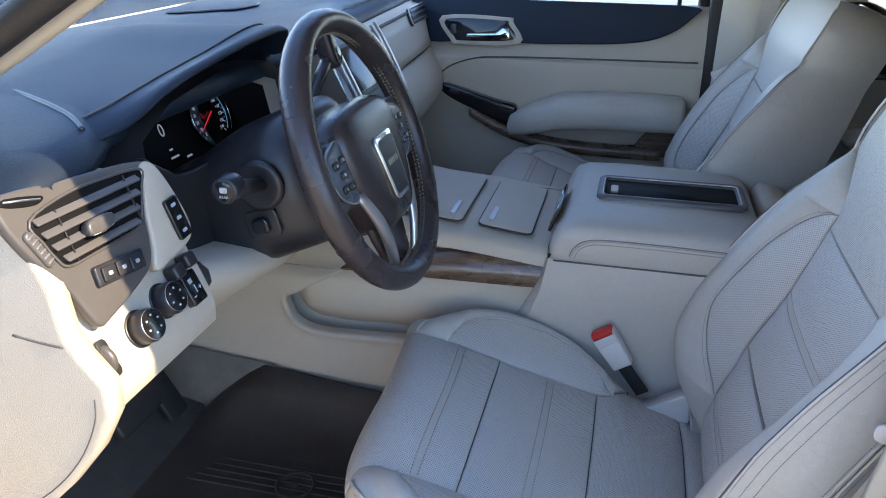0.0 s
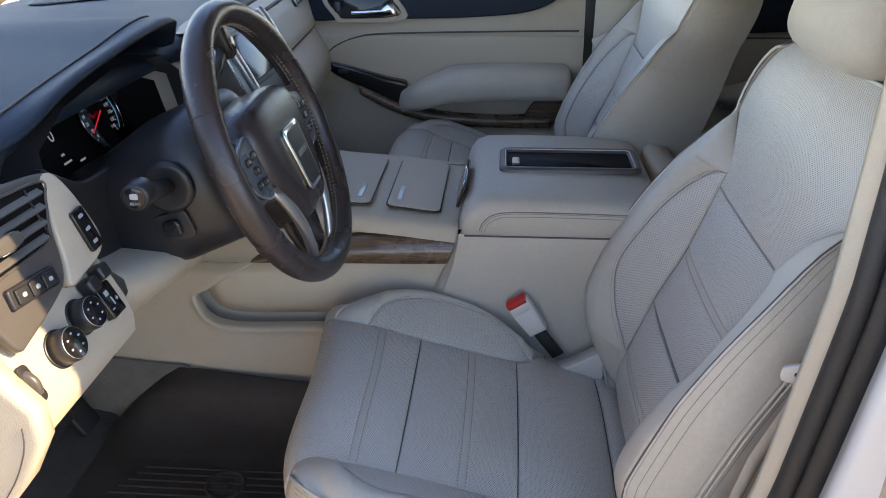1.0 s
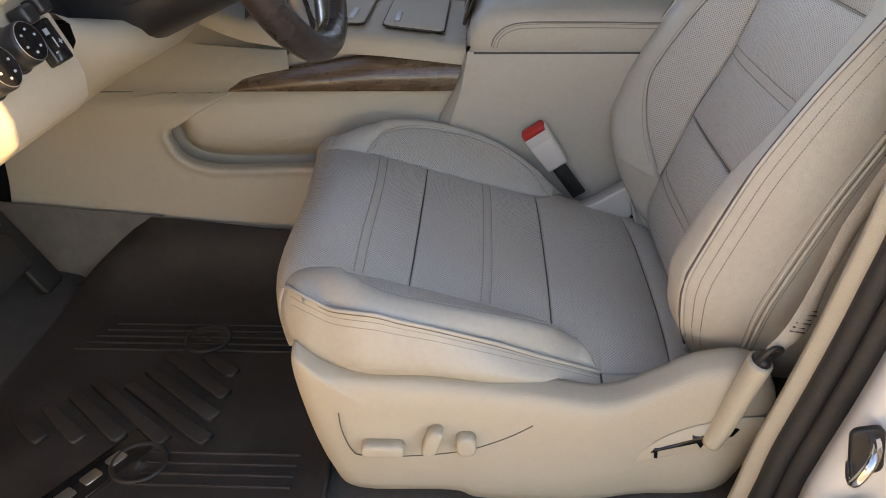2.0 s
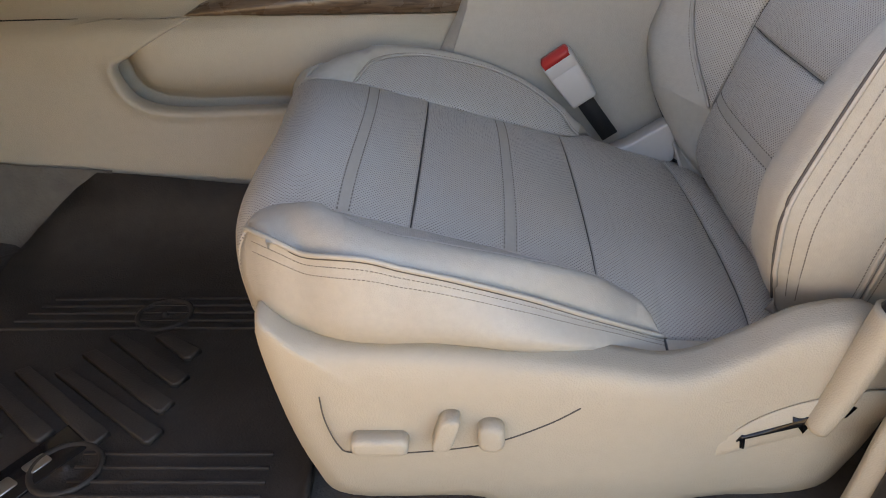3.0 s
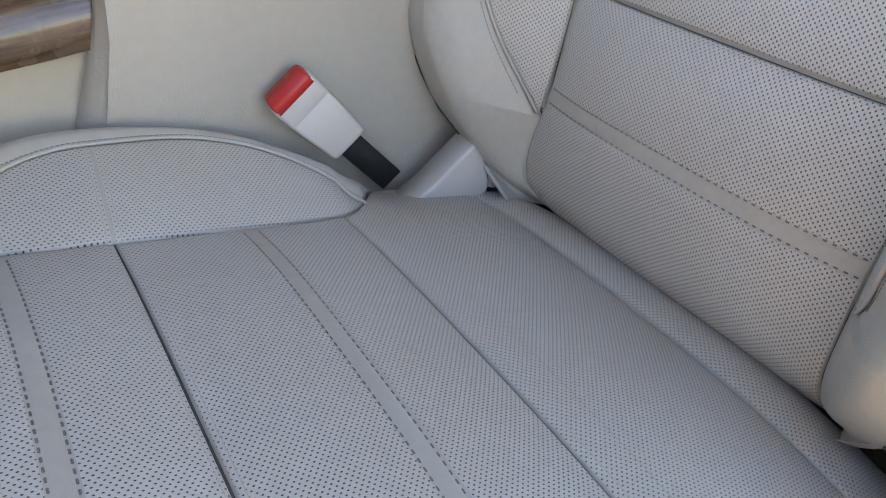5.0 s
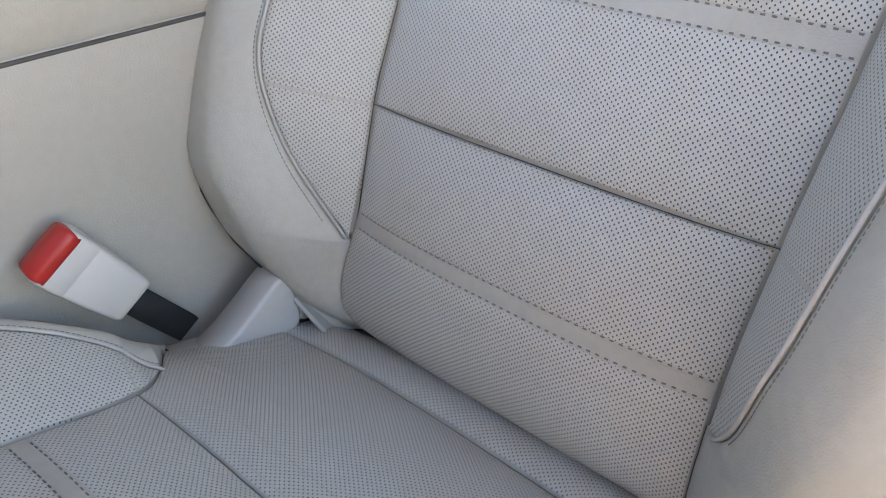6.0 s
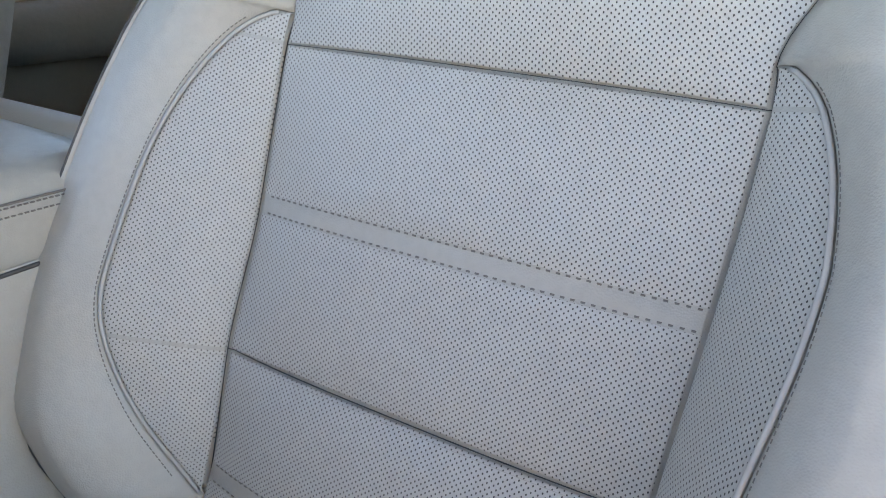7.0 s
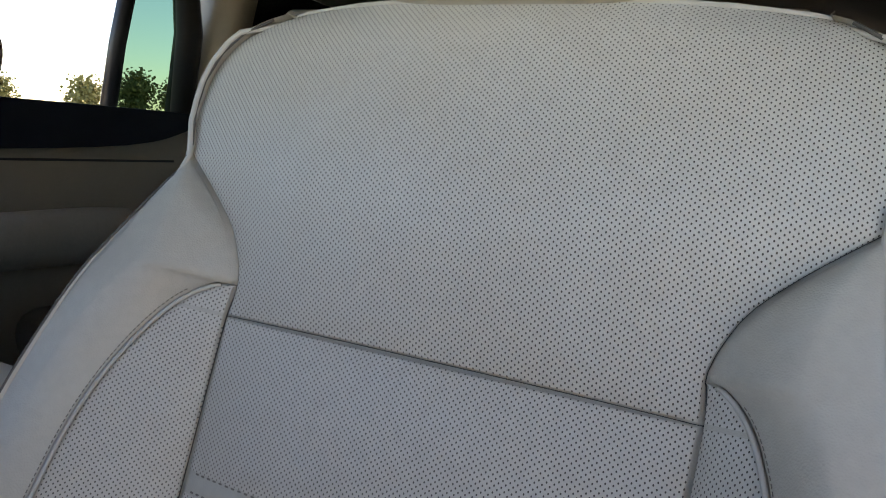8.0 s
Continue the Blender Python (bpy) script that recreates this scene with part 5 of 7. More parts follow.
# brow over the instruments
brow_rows = []
for y in np.linspace(0.660, 1.165, 32):
    crest = eased(y, (0.66, 0.69, 0.80, 0.927, 1.09, 1.135, 1.165), (1.462, 1.470, 1.486, 1.500, 1.517, 1.511, 1.487))
    lipz = eased(y, (0.66, 0.70, 0.76, 0.84, 1.09, 1.14, 1.165), (1.452, 1.463, 1.481, 1.495, 1.513, 1.502, 1.470))
    fx = -0.430 - 0.022 * max(0.0, (0.74 - y) / 0.08) ** 2 - 0.03 * max(0.0, (y - 1.10) / 0.065) ** 2
    brow_rows.append([(fx - 0.40, y, crest - 0.060), (fx - 0.365, y, crest - 0.030), (fx - 0.34, y, crest - 0.016), (fx - 0.24, y, crest - 0.005), (fx - 0.070, y, crest), (fx - 0.045, y, crest), (fx - 0.024, y, 0.6 * crest + 0.4 * lipz + 0.002), (fx - 0.008, y, lipz + 0.005), (fx, y, lipz), (fx - 0.004, y, lipz - 0.005), (fx - 0.02, y, lipz - 0.010), (fx - 0.13, y, lipz - 0.018)])
brow = part("instrument_hood", loft(brow_rows), DASH, dash, "padded hood over the instruments")
part("hood_seam", tube([Vector(r[5]) + Vector((0, 0, 0.001)) for r in brow_rows], 0.0016, 6), THREAD, brow, "stitched seam along the hood")

# instrument cluster: black binnacle, lens, round dial
clus = thing("instrument_cluster", "dark instrument cluster with a lit round dial and red needle", "instrument cluster")
part("binnacle", loft([[(x, y, z) for y, z in ((0.735, 1.24), (0.735, 1.43), (0.80, 1.462), (0.93, 1.478), (1.08, 1.466), (1.14, 1.43), (1.14, 1.24))] for x in (-0.45, -0.50, -0.56)]), BLACK, clus)
cm = frame_at((-0.563, 0.952, 1.376), (0, 1, 0), (-0.34, 0, 0.94))
part("face", solid([(q[0], q[1] - 0.022) for q in rounded(0.42, 0.165, 0.04)], 0.004, cm, 0.001), INKBLACK, clus, "black display face")
gm = cm @ Matrix.Translation((0.110, -0.002, 0.0045)) @ Matrix.Scale(0.90, 4)
dial = part("dial", turned([(0.058, 0), (0.060, 0.006), (0.057, 0.008), (0.054, 0.004), (0.053, 0.001), (0.001, 0.001)], gm, 48), GLOSS, clus)
part("dial_ring", tube([gm @ Vector((0.0585 * math.cos(a), 0.0585 * math.sin(a), 0.008)) for a in np.linspace(radians(-40), radians(220), 40)], 0.0009, 5), CHROME, dial, "thin bright ring")
ticks = bmesh.new()
for i in range(29):
    a = radians(225 - 270 * i / 28)
    r0, r1 = (0.046, 0.052) if i % 2 == 0 else (0.049, 0.052)
    w = 0.0007 if i % 2 == 0 else 0.0004
    e, f = Vector((math.cos(a), math.sin(a), 0)), Vector((-math.sin(a), math.cos(a), 0))
    ticks.faces.new([ticks.verts.new(gm @ (e * r + f * s + Vector((0, 0, 0.0016)))) for r, s in ((r0, -w), (r1, -w), (r1, w), (r0, w))])
part("ticks", ticks, DIAL, dial, smooth=False)


def lettering(text, m, size, material, parent, name="lettering"):
    cu = bpy.data.curves.new(name, "FONT")
    cu.body, cu.size, cu.align_x, cu.align_y, cu.extrude = text, size, "CENTER", "CENTER", 0.0002
    me = bpy.data.meshes.new_from_object(bpy.data.objects.new("text", cu))
    me.name = name
    me.transform(m)
    me.materials.append(material)
    ob = new(name, me)
    ob.parent = parent
    return ob


for i in range(15):
    a = radians(225 - 270 * i / 14)
    lettering(str(i * 10), gm @ Matrix.Translation((0.0395 * math.cos(a), 0.0395 * math.sin(a), 0.0018)), 0.0088, DIAL, dial, "numeral")
part("blue_arc", tube([gm @ Vector((0.0545 * math.cos(a), 0.0545 * math.sin(a), 0.003)) for a in np.linspace(radians(-40), radians(120), 24)], 0.0011, 5), DIAL_BLUE, dial, "blue lit arc")
na = radians(207)
part("needle", solid([(-0.012, -0.0010), (0.045, -0.0004), (0.045, 0.0004), (-0.012, 0.0010)], 0.002, gm @ Matrix.Translation((0, 0, 0.004)) @ Matrix.Rotation(na, 4, "Z"), 0), NEEDLE, dial, "red lit needle")
lettering("0", cm @ Matrix.Translation((-0.016, 0.006, 0.005)), 0.027, DIAL, clus)
for dx, dy, w, h in ((-0.013, -0.024, 0.008, 0.003), (-0.011, -0.036, 0.020, 0.003), (0.023, -0.044, 0.014, 0.003), (-0.024, -0.066, 0.005, 0.007)):
    part("display_bar", solid([(dx - w / 2, dy - h / 2), (dx + w / 2, dy - h / 2), (dx + w / 2, dy + h / 2), (dx - w / 2, dy + h / 2)], 0.0006, cm @ Matrix.Translation((0, 0, 0.0046)), 0), DIAL, clus, smooth=False)
for dx in (-0.02, 0.012, 0.045):
    part("small_gauge", tube([cm @ Vector((dx + 0.014 * math.cos(a), 0.052 + 0.014 * math.sin(a), 0.0052)) for a in np.linspace(radians(-20), radians(200), 14)], 0.0006, 4), SATIN, clus)
lm2 = cm @ Matrix.Translation((-0.120, 0.000, 0.0045)) @ Matrix.Scale(0.78, 4)
part("left_dial_ring", tube([lm2 @ Vector((0.0585 * math.cos(a), 0.0585 * math.sin(a), 0.004)) for a in np.linspace(0, radians(330), 40)], 0.0009, 5), CHROME, clus)
part("blue_arc", tube([lm2 @ Vector((0.054 * math.cos(a), 0.054 * math.sin(a), 0.003)) for a in np.linspace(radians(-60), radians(60), 24)], 0.0012, 5), DIAL_BLUE, clus)

# left end of the dash: face, vent, switches
FACE = frame_at((-0.40, 0.60, 1.34), (0, 1, 0), (-0.30, 0, 0.954))      # x: across the car, y: up the face
fp = lambda y, z, d=0.0: FACE @ Matrix.Translation((y - 0.60, (z - 1.34) / 0.954, d))
pod_rows = []
for y in np.linspace(0.50, 0.716, 14):
    k = 0.006 * max(0, (0.515 - y) / 0.015) ** 2
    lim = lerp(y, (0.5, 0.655, 0.69, 0.716), (1.425, 1.425, 1.395, 1.345))
    pod_rows.append([(x - k, y, min(z, lim)) for x, z in ((-0.50, 1.425), (-0.445, 1.425), (-0.432, 1.415), (-0.418, 1.375), (-0.406, 1.335), (-0.397, 1.305), (-0.388, 1.290), (-0.376, 1.262), (-0.369, 1.235), (-0.371, 1.213), (-0.384, 1.200), (-0.42, 1.190), (-0.55, 1.165), (-0.75, 1.09))])
part("column_surround", solid(smooth_outline([(0.717, 1.405), (0.735, 1.405), (0.76, 1.390), (0.80, 1.372), (0.90, 1.366), (0.95, 1.35), (0.95, 1.25), (0.86, 1.252), (0.78, 1.262), (0.717, 1.280)], 4), 0.012, frame_at((-0.452, 0, 0), (0, 1, 0), (0, 0, 1)), 0.004, 3), BLACK, dash, "black panel behind the steering column")
pod = part("lower_dash", loft(pod_rows), TRIM, dash, "beige moulded panel left of the wheel")
rows = []
for y in np.linspace(0.716, 1.22, 18):
    b = math.sin(math.pi * (y - 0.716) / 0.504)
    zt = 1.292 - 0.046 * b ** 0.75
    out_ = 0.012 * b
    rows.append([(x, y, z) for x, z in ((-0.50, zt + 0.004), (-0.42, zt + 0.002), (-0.385 + out_, zt), (-0.372 + out_, zt - 0.010), (-0.370 + out_, zt - 0.026), (-0.382 + out_, zt - 0.046), (-0.43, 1.172), (-0.55, 1.15), (-0.75, 1.08))])
part("knee_panel", loft(rows), TRIM, dash, "beige knee panel under the steering column")
vent = thing("side_vent", "taupe dash vent with dark slats", "air vent")
van = [(0.478, 1.446), (0.50, 1.448), (0.56, 1.440), (0.680, 1.424), (0.672, 1.404), (0.652, 1.372), (0.642, 1.346), (0.628, 1.324), (0.60, 1.314), (0.545, 1.303), (0.528, 1.302), (0.520, 1.318), (0.512, 1.346), (0.498, 1.372), (0.485, 1.398), (0.477, 1.425)]
loc = lambda pts: [(y - 0.60, (z - 1.34) / 0.954) for y, z in pts]
part("surround", solid(smooth_outline(loc(van), 4), 0.010, FACE, 0.004, 3), TAUPE, vent, "satin taupe vent surround")
opening = [(0.503, 1.419), (0.56, 1.427), (0.62, 1.424), (0.672, 1.4165), (0.663, 1.400), (0.650, 1.382), (0.634, 1.366), (0.60, 1.3645), (0.56, 1.3655), (0.522, 1.3675), (0.512, 1.380), (0.507, 1.395)]
op_line = smooth_outline(loc(opening), 4)
# shade inside the vent is put in as a flat black plate
part("opening", solid(op_line, 0.0108, FACE, 0.0005), INKBLACK, vent, "flat black plate for the shade behind the slats")
part("opening_rim", tube([FACE @ Vector((x, y, 0.0112)) for x, y in op_line], 0.0016, 6, closed=True), TAUPE, vent)
for i, (ya, yb) in enumerate(((0.521, 0.636), (0.514, 0.645), (0.509, 0.654), (0.506, 0.661))):
    z = 1.3735 + 0.0133 * i
    m = fp((ya + yb) / 2, z, 0.0105) @ Matrix.Rotation(radians(-2), 4, "Z") @ Matrix.Rotation(radians(-38), 4, "X")
    part("slat", solid(rounded(yb - ya, 0.0115, 0.002), 0.0022, m, 0.0007), VANE, vent)
for y in (0.535, 0.640):
    part("vane", solid([(-0.0008, -0.026), (0.0008, -0.026), (0.0008, 0.028), (-0.0008, 0.028)], 0.002, fp(y, 1.392, 0.0108), 0), BLACK, vent)
knob_body = part("vent_knob", solid(smooth_outline([(-0.018, -0.006), (0.0, -0.008), (0.018, -0.006), (0.019, 0.005), (0.0, 0.008), (-0.017, 0.006)], 4), 0.010, fp(0.572, 1.3895, 0.014), 0.003, 3), TAUPE, vent, "small vent knob")
part("bright_edge", tube([fp(0.572, 1.3895, 0.0225) @ Vector((x, y, 0)) for x, y in ((-0.016, -0.0065), (0.0, -0.0085), (0.017, -0.0065))], 0.0008, 5), CHROME, knob_body)
wheel_m = fp(0.4985, 1.394, 0.008) @ Matrix.Rotation(radians(18), 4, "Z")
dial_wheel = part("vent_wheel", solid(rounded(0.011, 0.040, 0.005), 0.006, wheel_m, 0.003, 3), TAUPE, vent, "ribbed shut-off wheel")
for i in range(6):
    part("ridge", solid(rounded(0.008, 0.0022, 0.001, 3), 0.0072, wheel_m @ Matrix.Translation((0, -0.0145 + 0.0058 * i, 0)), 0.0005), SATIN, dial_wheel)
# the outlet's shaded slit is likewise black colour, with no depth
slit = part("corner_outlet", solid(smooth_outline(loc([(0.482, 1.4400), (0.490, 1.4445), (0.530, 1.4345), (0.522, 1.4290), (0.500, 1.4330)]), 3), 0.0108, FACE, 0.0004), INKBLACK, vent, "narrow corner outlet, its shaded slit a black plate")
part("outlet_bar", tube([FACE @ Vector((y - 0.60, (z - 1.34) / 0.954, 0.0112)) for y, z in ((0.486, 1.4425), (0.505, 1.4380), (0.526, 1.4325))], 0.0012, 5), SATIN, slit)
strip = thing("button_strip", "dark strip of small dash buttons", "buttons")
sm_ = fp(0.580, 1.341, 0.0095) @ Matrix.Rotation(radians(-7), 4, "Z")
part("strip_body", solid(rounded(0.074, 0.021, 0.003), 0.006, sm_, 0.002), BLACK, strip)
for i in range(3):
    bt = part("button", solid(rounded(0.019, 0.015, 0.002), 0.0035, sm_ @ Matrix.Translation(((i - 1) * 0.021, 0, 0.0055)), 0.001), BLACK, strip)
    part("mark", solid(rounded(0.006, 0.0042, 0.0015), 0.0005, sm_ @ Matrix.Translation(((i - 1) * 0.021, 0, 0.009)), 0), WHITE_INK, bt, smooth=False)
side_panel = smooth_outline(loc([(0.673, 1.420), (0.690, 1.420), (0.702, 1.404), (0.712, 1.372), (0.716, 1.338), (0.702, 1.322), (0.658, 1.316), (0.632, 1.316), (0.644, 1.345), (0.654, 1.375), (0.669, 1.406)]), 4)
part("switch_bezel", solid(side_panel, 0.012, FACE, 0.003), TRIM, dash, "beige bezel beside the steering column")
pads = thing("pedal_switches", "black switch block with printed white marks", "buttons")
pm = fp(0.694, 1.352, 0.0125) @ Matrix.Rotation(radians(4), 4, "Z")
part("block", solid(rounded(0.024, 0.050, 0.004), 0.004, pm, 0.0015), GLOSS, pads)
for i, h in enumerate((0.020, 0.018, 0.020)):
    part("mark", solid(rounded(0.009, 0.004, 0.0015), 0.0004, pm @ Matrix.Translation((0, 0.016 - 0.016 * i, 0.0041)), 0), WHITE_INK, pads, smooth=False)
LOW = frame_at((-0.378, 0.60, 1.268), (0, 1, 0), (-0.42, 0, 0.907))
lp = lambda y, z, d=0.0: LOW @ Matrix.Translation((y - 0.60, (z - 1.268) / 0.907, d))


def rotary(y, z):
    k = thing("rotary_knob", "black rotary knob with white printed symbols", "knob", "dash knobs")
    m = lp(y, z, -0.004) @ Matrix.Scale(0.88, 4)
    part("collar", turned([(0.0238, 0), (0.0238, 0.005), (0.0225, 0.006)], m, 36), BLACK, k)
    part("grip", turned([(0.0215, 0.004), (0.0212, 0.024), (0.0195, 0.0270), (0.0185, 0.0275)], m, 36), BLACK, k)
    part("face", turned([(0.0198, 0.0268), (0.0190, 0.0279), (0.0180, 0.0277)], m, 36), GLOSS, k)
    part("chrome_edge", tube([m @ Vector((0.0193 * math.cos(a), 0.0193 * math.sin(a), 0.0274)) for a in np.linspace(0, 2 * math.pi, 33)[:-1]], 0.0005, 5, closed=True), SATIN, k)
    for i in range(6):
        a = radians(60 * i + 20)
        part("mark", solid(rounded(0.0034, 0.0024, 0.0008), 0.0004, m @ Matrix.Translation((0.0115 * math.cos(a), 0.0115 * math.sin(a), 0.0278)), 0), WHITE_INK, k, smooth=False)
    return k


rotary(0.583, 1.272)
rotary(0.634, 1.279)
thumb = thing("dimmer_wheel", "dark dimmer thumb wheel in a slot", "knob")
part("slot", solid(rounded(0.014, 0.042, 0.006), 0.002, lp(0.523, 1.270, 0.004), 0.0005), BLACK, thumb)
part("wheel", turned([(0.017, -0.004), (0.0185, -0.002), (0.0185, 0.002), (0.017, 0.004)], lp(0.523, 1.270, -0.006) @ Matrix.Rotation(radians(90), 4, "Y"), 24), TAUPE, thumb)
tb = thing("trailer_brake_block", "black control block with two small levers", "buttons")
part("block", solid(rounded(0.028, 0.040, 0.003), 0.010, lp(0.680, 1.272, 0.0), 0.002), GLOSS, tb)
for dx, dy, w, h in ((-0.003, 0.009, 0.007, 0.006), (0.0, -0.002, 0.002, 0.010), (-0.007, -0.010, 0.005, 0.0015), (0.008, -0.003, 0.005, 0.0015), (0.008, -0.003, 0.0015, 0.005)):
    part("mark", solid([(dx - w / 2, dy - h / 2), (dx + w / 2, dy - h / 2), (dx + w / 2, dy + h / 2), (dx - w / 2, dy + h / 2)], 0.0004, lp(0.680, 1.272, 0.0102), 0), WHITE_INK, tb, smooth=False)
for y, z in ((0.664, 1.297), (0.691, 1.300)):
    part("lever", solid(rounded(0.019, 0.017, 0.004), 0.016, lp(y, z, 0.002), 0.005, 3), BLACK, tb)
# end cap beside the door
cap = [(-0.46, 1.432), (-0.437, 1.420), (-0.412, 1.404), (-0.396, 1.36), (-0.391, 1.310), (-0.378, 1.288), (-0.357, 1.262), (-0.357, 1.225), (-0.385, 1.175), (-0.43, 1.12), (-0.50, 1.05), (-0.62, 1.00), (-1.0, 1.00), (-1.0, 1.40)]
ec = part("end_cap", solid(cap, 0.022, frame_at((0, 0.512, 0), (1, 0, 0), (0, 0, 1)), 0.009, 4), TRIM, dash, "beige end panel of the dash, lit by the sun")
part("cap_joint", tube([(x, 0.4895, z) for x, z in smooth_line([(-0.395, 1.30), (-0.42, 1.302), (-0.45, 1.306)], 4)], 0.0012, 6), THREAD, ec)
part("cover_edge", tube([(x, 0.4898, z) for x, z in smooth_line([(-0.372, 1.245), (-0.378, 1.215), (-0.405, 1.165), (-0.45, 1.115), (-0.52, 1.06)], 5)], 0.0008, 6), THREAD, ec)

# centre stack and passenger side
cs = thing("centre_stack", "dark centre stack with a glossy screen", "dashboard panel")
part("stack_body", loft([[(x, y, z) for x, z in ((-0.62, 1.46), (-0.48, 1.466), (-0.428, 1.454), (-0.382, 1.352), (-0.360, 1.29), (-0.362, 1.21), (-0.375, 1.12), (-0.5, 1.08))] for y in (1.250, 1.262, 1.498, 1.51)]), BLACK, cs)
scm = frame_at((-0.4098, 1.3875, 1.4058), (0, 1, 0), (-0.44, 0, 0.898))
part("screen_frame", solid(rounded(0.190, 0.106, 0.012), 0.008, scm, 0.003), BLACK, cs)
part("screen", solid(rounded(0.152, 0.088, 0.006), 0.0092, scm, 0.0005), SCREEN, cs, "switched-off glossy screen")
for ys, s in ((1.260, -1), (1.500, 1)):
    part("silver_strip", tube(smooth_line([(-0.424, ys, 1.472), (-0.404, ys, 1.440), (-0.363, ys, 1.357), (-0.347, ys - s * 0.002, 1.30), (-0.347, ys - s * 0.005, 1.22), (-0.36, ys - s * 0.008, 1.13)], 6), 0.0110, 8, flat=0.7), SATIN, cs, "satin silver side strip")
    part("strip_edge", tube(smooth_line([(-0.417, ys + s * 0.011, 1.438), (-0.379, ys + s * 0.011, 1.352), (-0.361, ys + s * 0.009, 1.29)], 6), 0.0025, 6), CHROME, cs, "thin bright edge")
for r in range(2):
    for i in range(5):
        part("button", solid(rounded(0.03, 0.016, 0.003), 0.006, frame_at((-0.361, 1.38 + (i - 2) * 0.036, 1.268 - r * 0.026), (0, 1, 0), (0.0, 0, 1)), 0.002), GLOSS, cs)
part("stack_cheek", loft([[(x, y, z) for x, z in ((-0.52, 1.435), (-0.472, 1.424), (-0.445, 1.30), (-0.425, 1.20))] for y in (1.094, 1.104, 1.18, 1.212)]), TRIM, cs, "pale cheek beside the cluster")
pg = thing("glovebox_panel", "pale dash panel with closed glovebox before the passenger", "dashboard panel")
rows = []
for y in np.linspace(1.505, 2.30, 14):
    k = 0.02 * max(0, (y - 2.1) / 0.2) ** 2 + 0.015 + 0.04 * (y - 1.63) / 0.67
    rows.append([(x - k, y, z) for x, z in ((-0.50, 1.440), (-0.462, 1.432), (-0.448, 1.40), (-0.435, 1.345), (-0.428, 1.325), (-0.440, 1.318), (-0.430, 1.308), (-0.395, 1.25), (-0.39, 1.20), (-0.41, 1.165), (-0.55, 1.13))])
part("upper_panel", loft(rows), TRIM, pg)
vm = frame_at((-0.503, 2.12, 1.416), (-0.09, 1, -0.02), (-0.35, 0, 0.93))
part("outlet", solid(rounded(0.26, 0.046, 0.010), 0.007, vm, 0.003), BLACK, pg)
part("outlet_rim", tube([vm @ Vector((q[0], q[1], 0.007)) for q in rounded(0.256, 0.044, 0.010)], 0.0022, 6, closed=True), SATIN, pg, "satin rim of the air outlet")
for i in range(3):
    part("slat", solid([(q[0], q[1] + (i - 1) * 0.013) for q in rounded(0.24, 0.005, 0.002)], 0.011, vm, 0.001), TAUPE, pg)
part("upper_gap", tube([(-0.459 - 0.015 - 0.04 * (y - 1.63) / 0.67, y, 1.4325) for y in (1.64, 1.75, 1.85, 1.98)], 0.004, 6), THREAD, pg)
part("glovebox_joint", tube([(-0.434 - 0.015 - 0.04 * (y - 1.63) / 0.67 - 0.02 * max(0, (y - 2.1) / 0.2) ** 2, y, 1.317) for y in (1.66, 1.8, 1.95, 2.1, 2.2)], 0.0025, 5), THREAD, pg)

# ---- steering wheel ----
WC = Vector((-0.250, 0.948, 1.372))
WN = Vector((math.cos(radians(21)), 0, math.sin(radians(21))))
WU = Vector((-math.sin(radians(21)), 0, math.cos(radians(21))))
WM = frame_at(WC, (0, 1, 0), WU)
if WM.to_3x3().col[2].dot(WN) < 0:
    WM = frame_at(WC, (0, -1, 0), WU)
RR = 0.183
wp = lambda r, a, h=0.0: WM @ Vector((r * math.cos(radians(a)), r * math.sin(radians(a)), h + 0.009))
wheel = thing("steering_wheel", "dark brown leather steering wheel with silver spokes", "steering wheel")
rim = bmesh.new()
rows = []
for i in range(73):
    a = i * 5
    ring = []
    fat = 1.0 + 0.10 * math.exp(-(((a - 45 + 180) % 360 - 180) / 14) ** 2) + 0.10 * math.exp(-(((a - 135 + 180) % 360 - 180) / 14) ** 2)
    for j in range(16):
        b = 2 * math.pi * j / 16
        ring.append(wp(RR + 0.0168 * fat * math.cos(b), a, 0.0190 * fat * math.sin(b)))
    rows.append(ring)
part("rim", loft(rows, closed=True), COCOA, wheel, "dark brown leather rim")
for a in (205, 335, 152, 28):
    part("rim_joint", tube([wp(RR + 0.0171 * math.cos(b), a, 0.0193 * math.sin(b)) for b in np.linspace(0, 2 * math.pi, 20)[:-1]], 0.0009, 5, closed=True), COCOA, wheel)
lines = []
for off in (-0.5, 0.5):
    pts = [wp(RR - 0.0168 + 0.0008 * abs(off), a, 0.003 * off * 2) for a in np.arange(0, 361, 2)]
    nr = [(WC - p).normalized() for p in pts]
    lines.append((pts, nr))
TAN = surface("thread_tan", (0.24, 0.20, 0.15), 0.8)
stitches(lines, wheel, TAN, 0.0065, 0.0009, 0.0004)
cross = [wp(RR - 0.0172, a, 0.0032 * (1 if k % 2 else -1)) for k, a in enumerate(np.arange(0, 360, 1.6))]
part("cross_stitching", tube(cross, 0.0006, 4, closed=True), TAN, wheel, "tan cross stitching inside the rim")
pad_out = smooth_outline([(-0.098, 0.050), (-0.055, 0.070), (0.055, 0.070), (0.098, 0.050), (0.102, 0.005), (0.088, -0.045), (0.056, -0.098), (0.03, -0.106), (-0.03, -0.106), (-0.056, -0.098), (-0.088, -0.045), (-0.102, 0.005)], 5)
pr = []
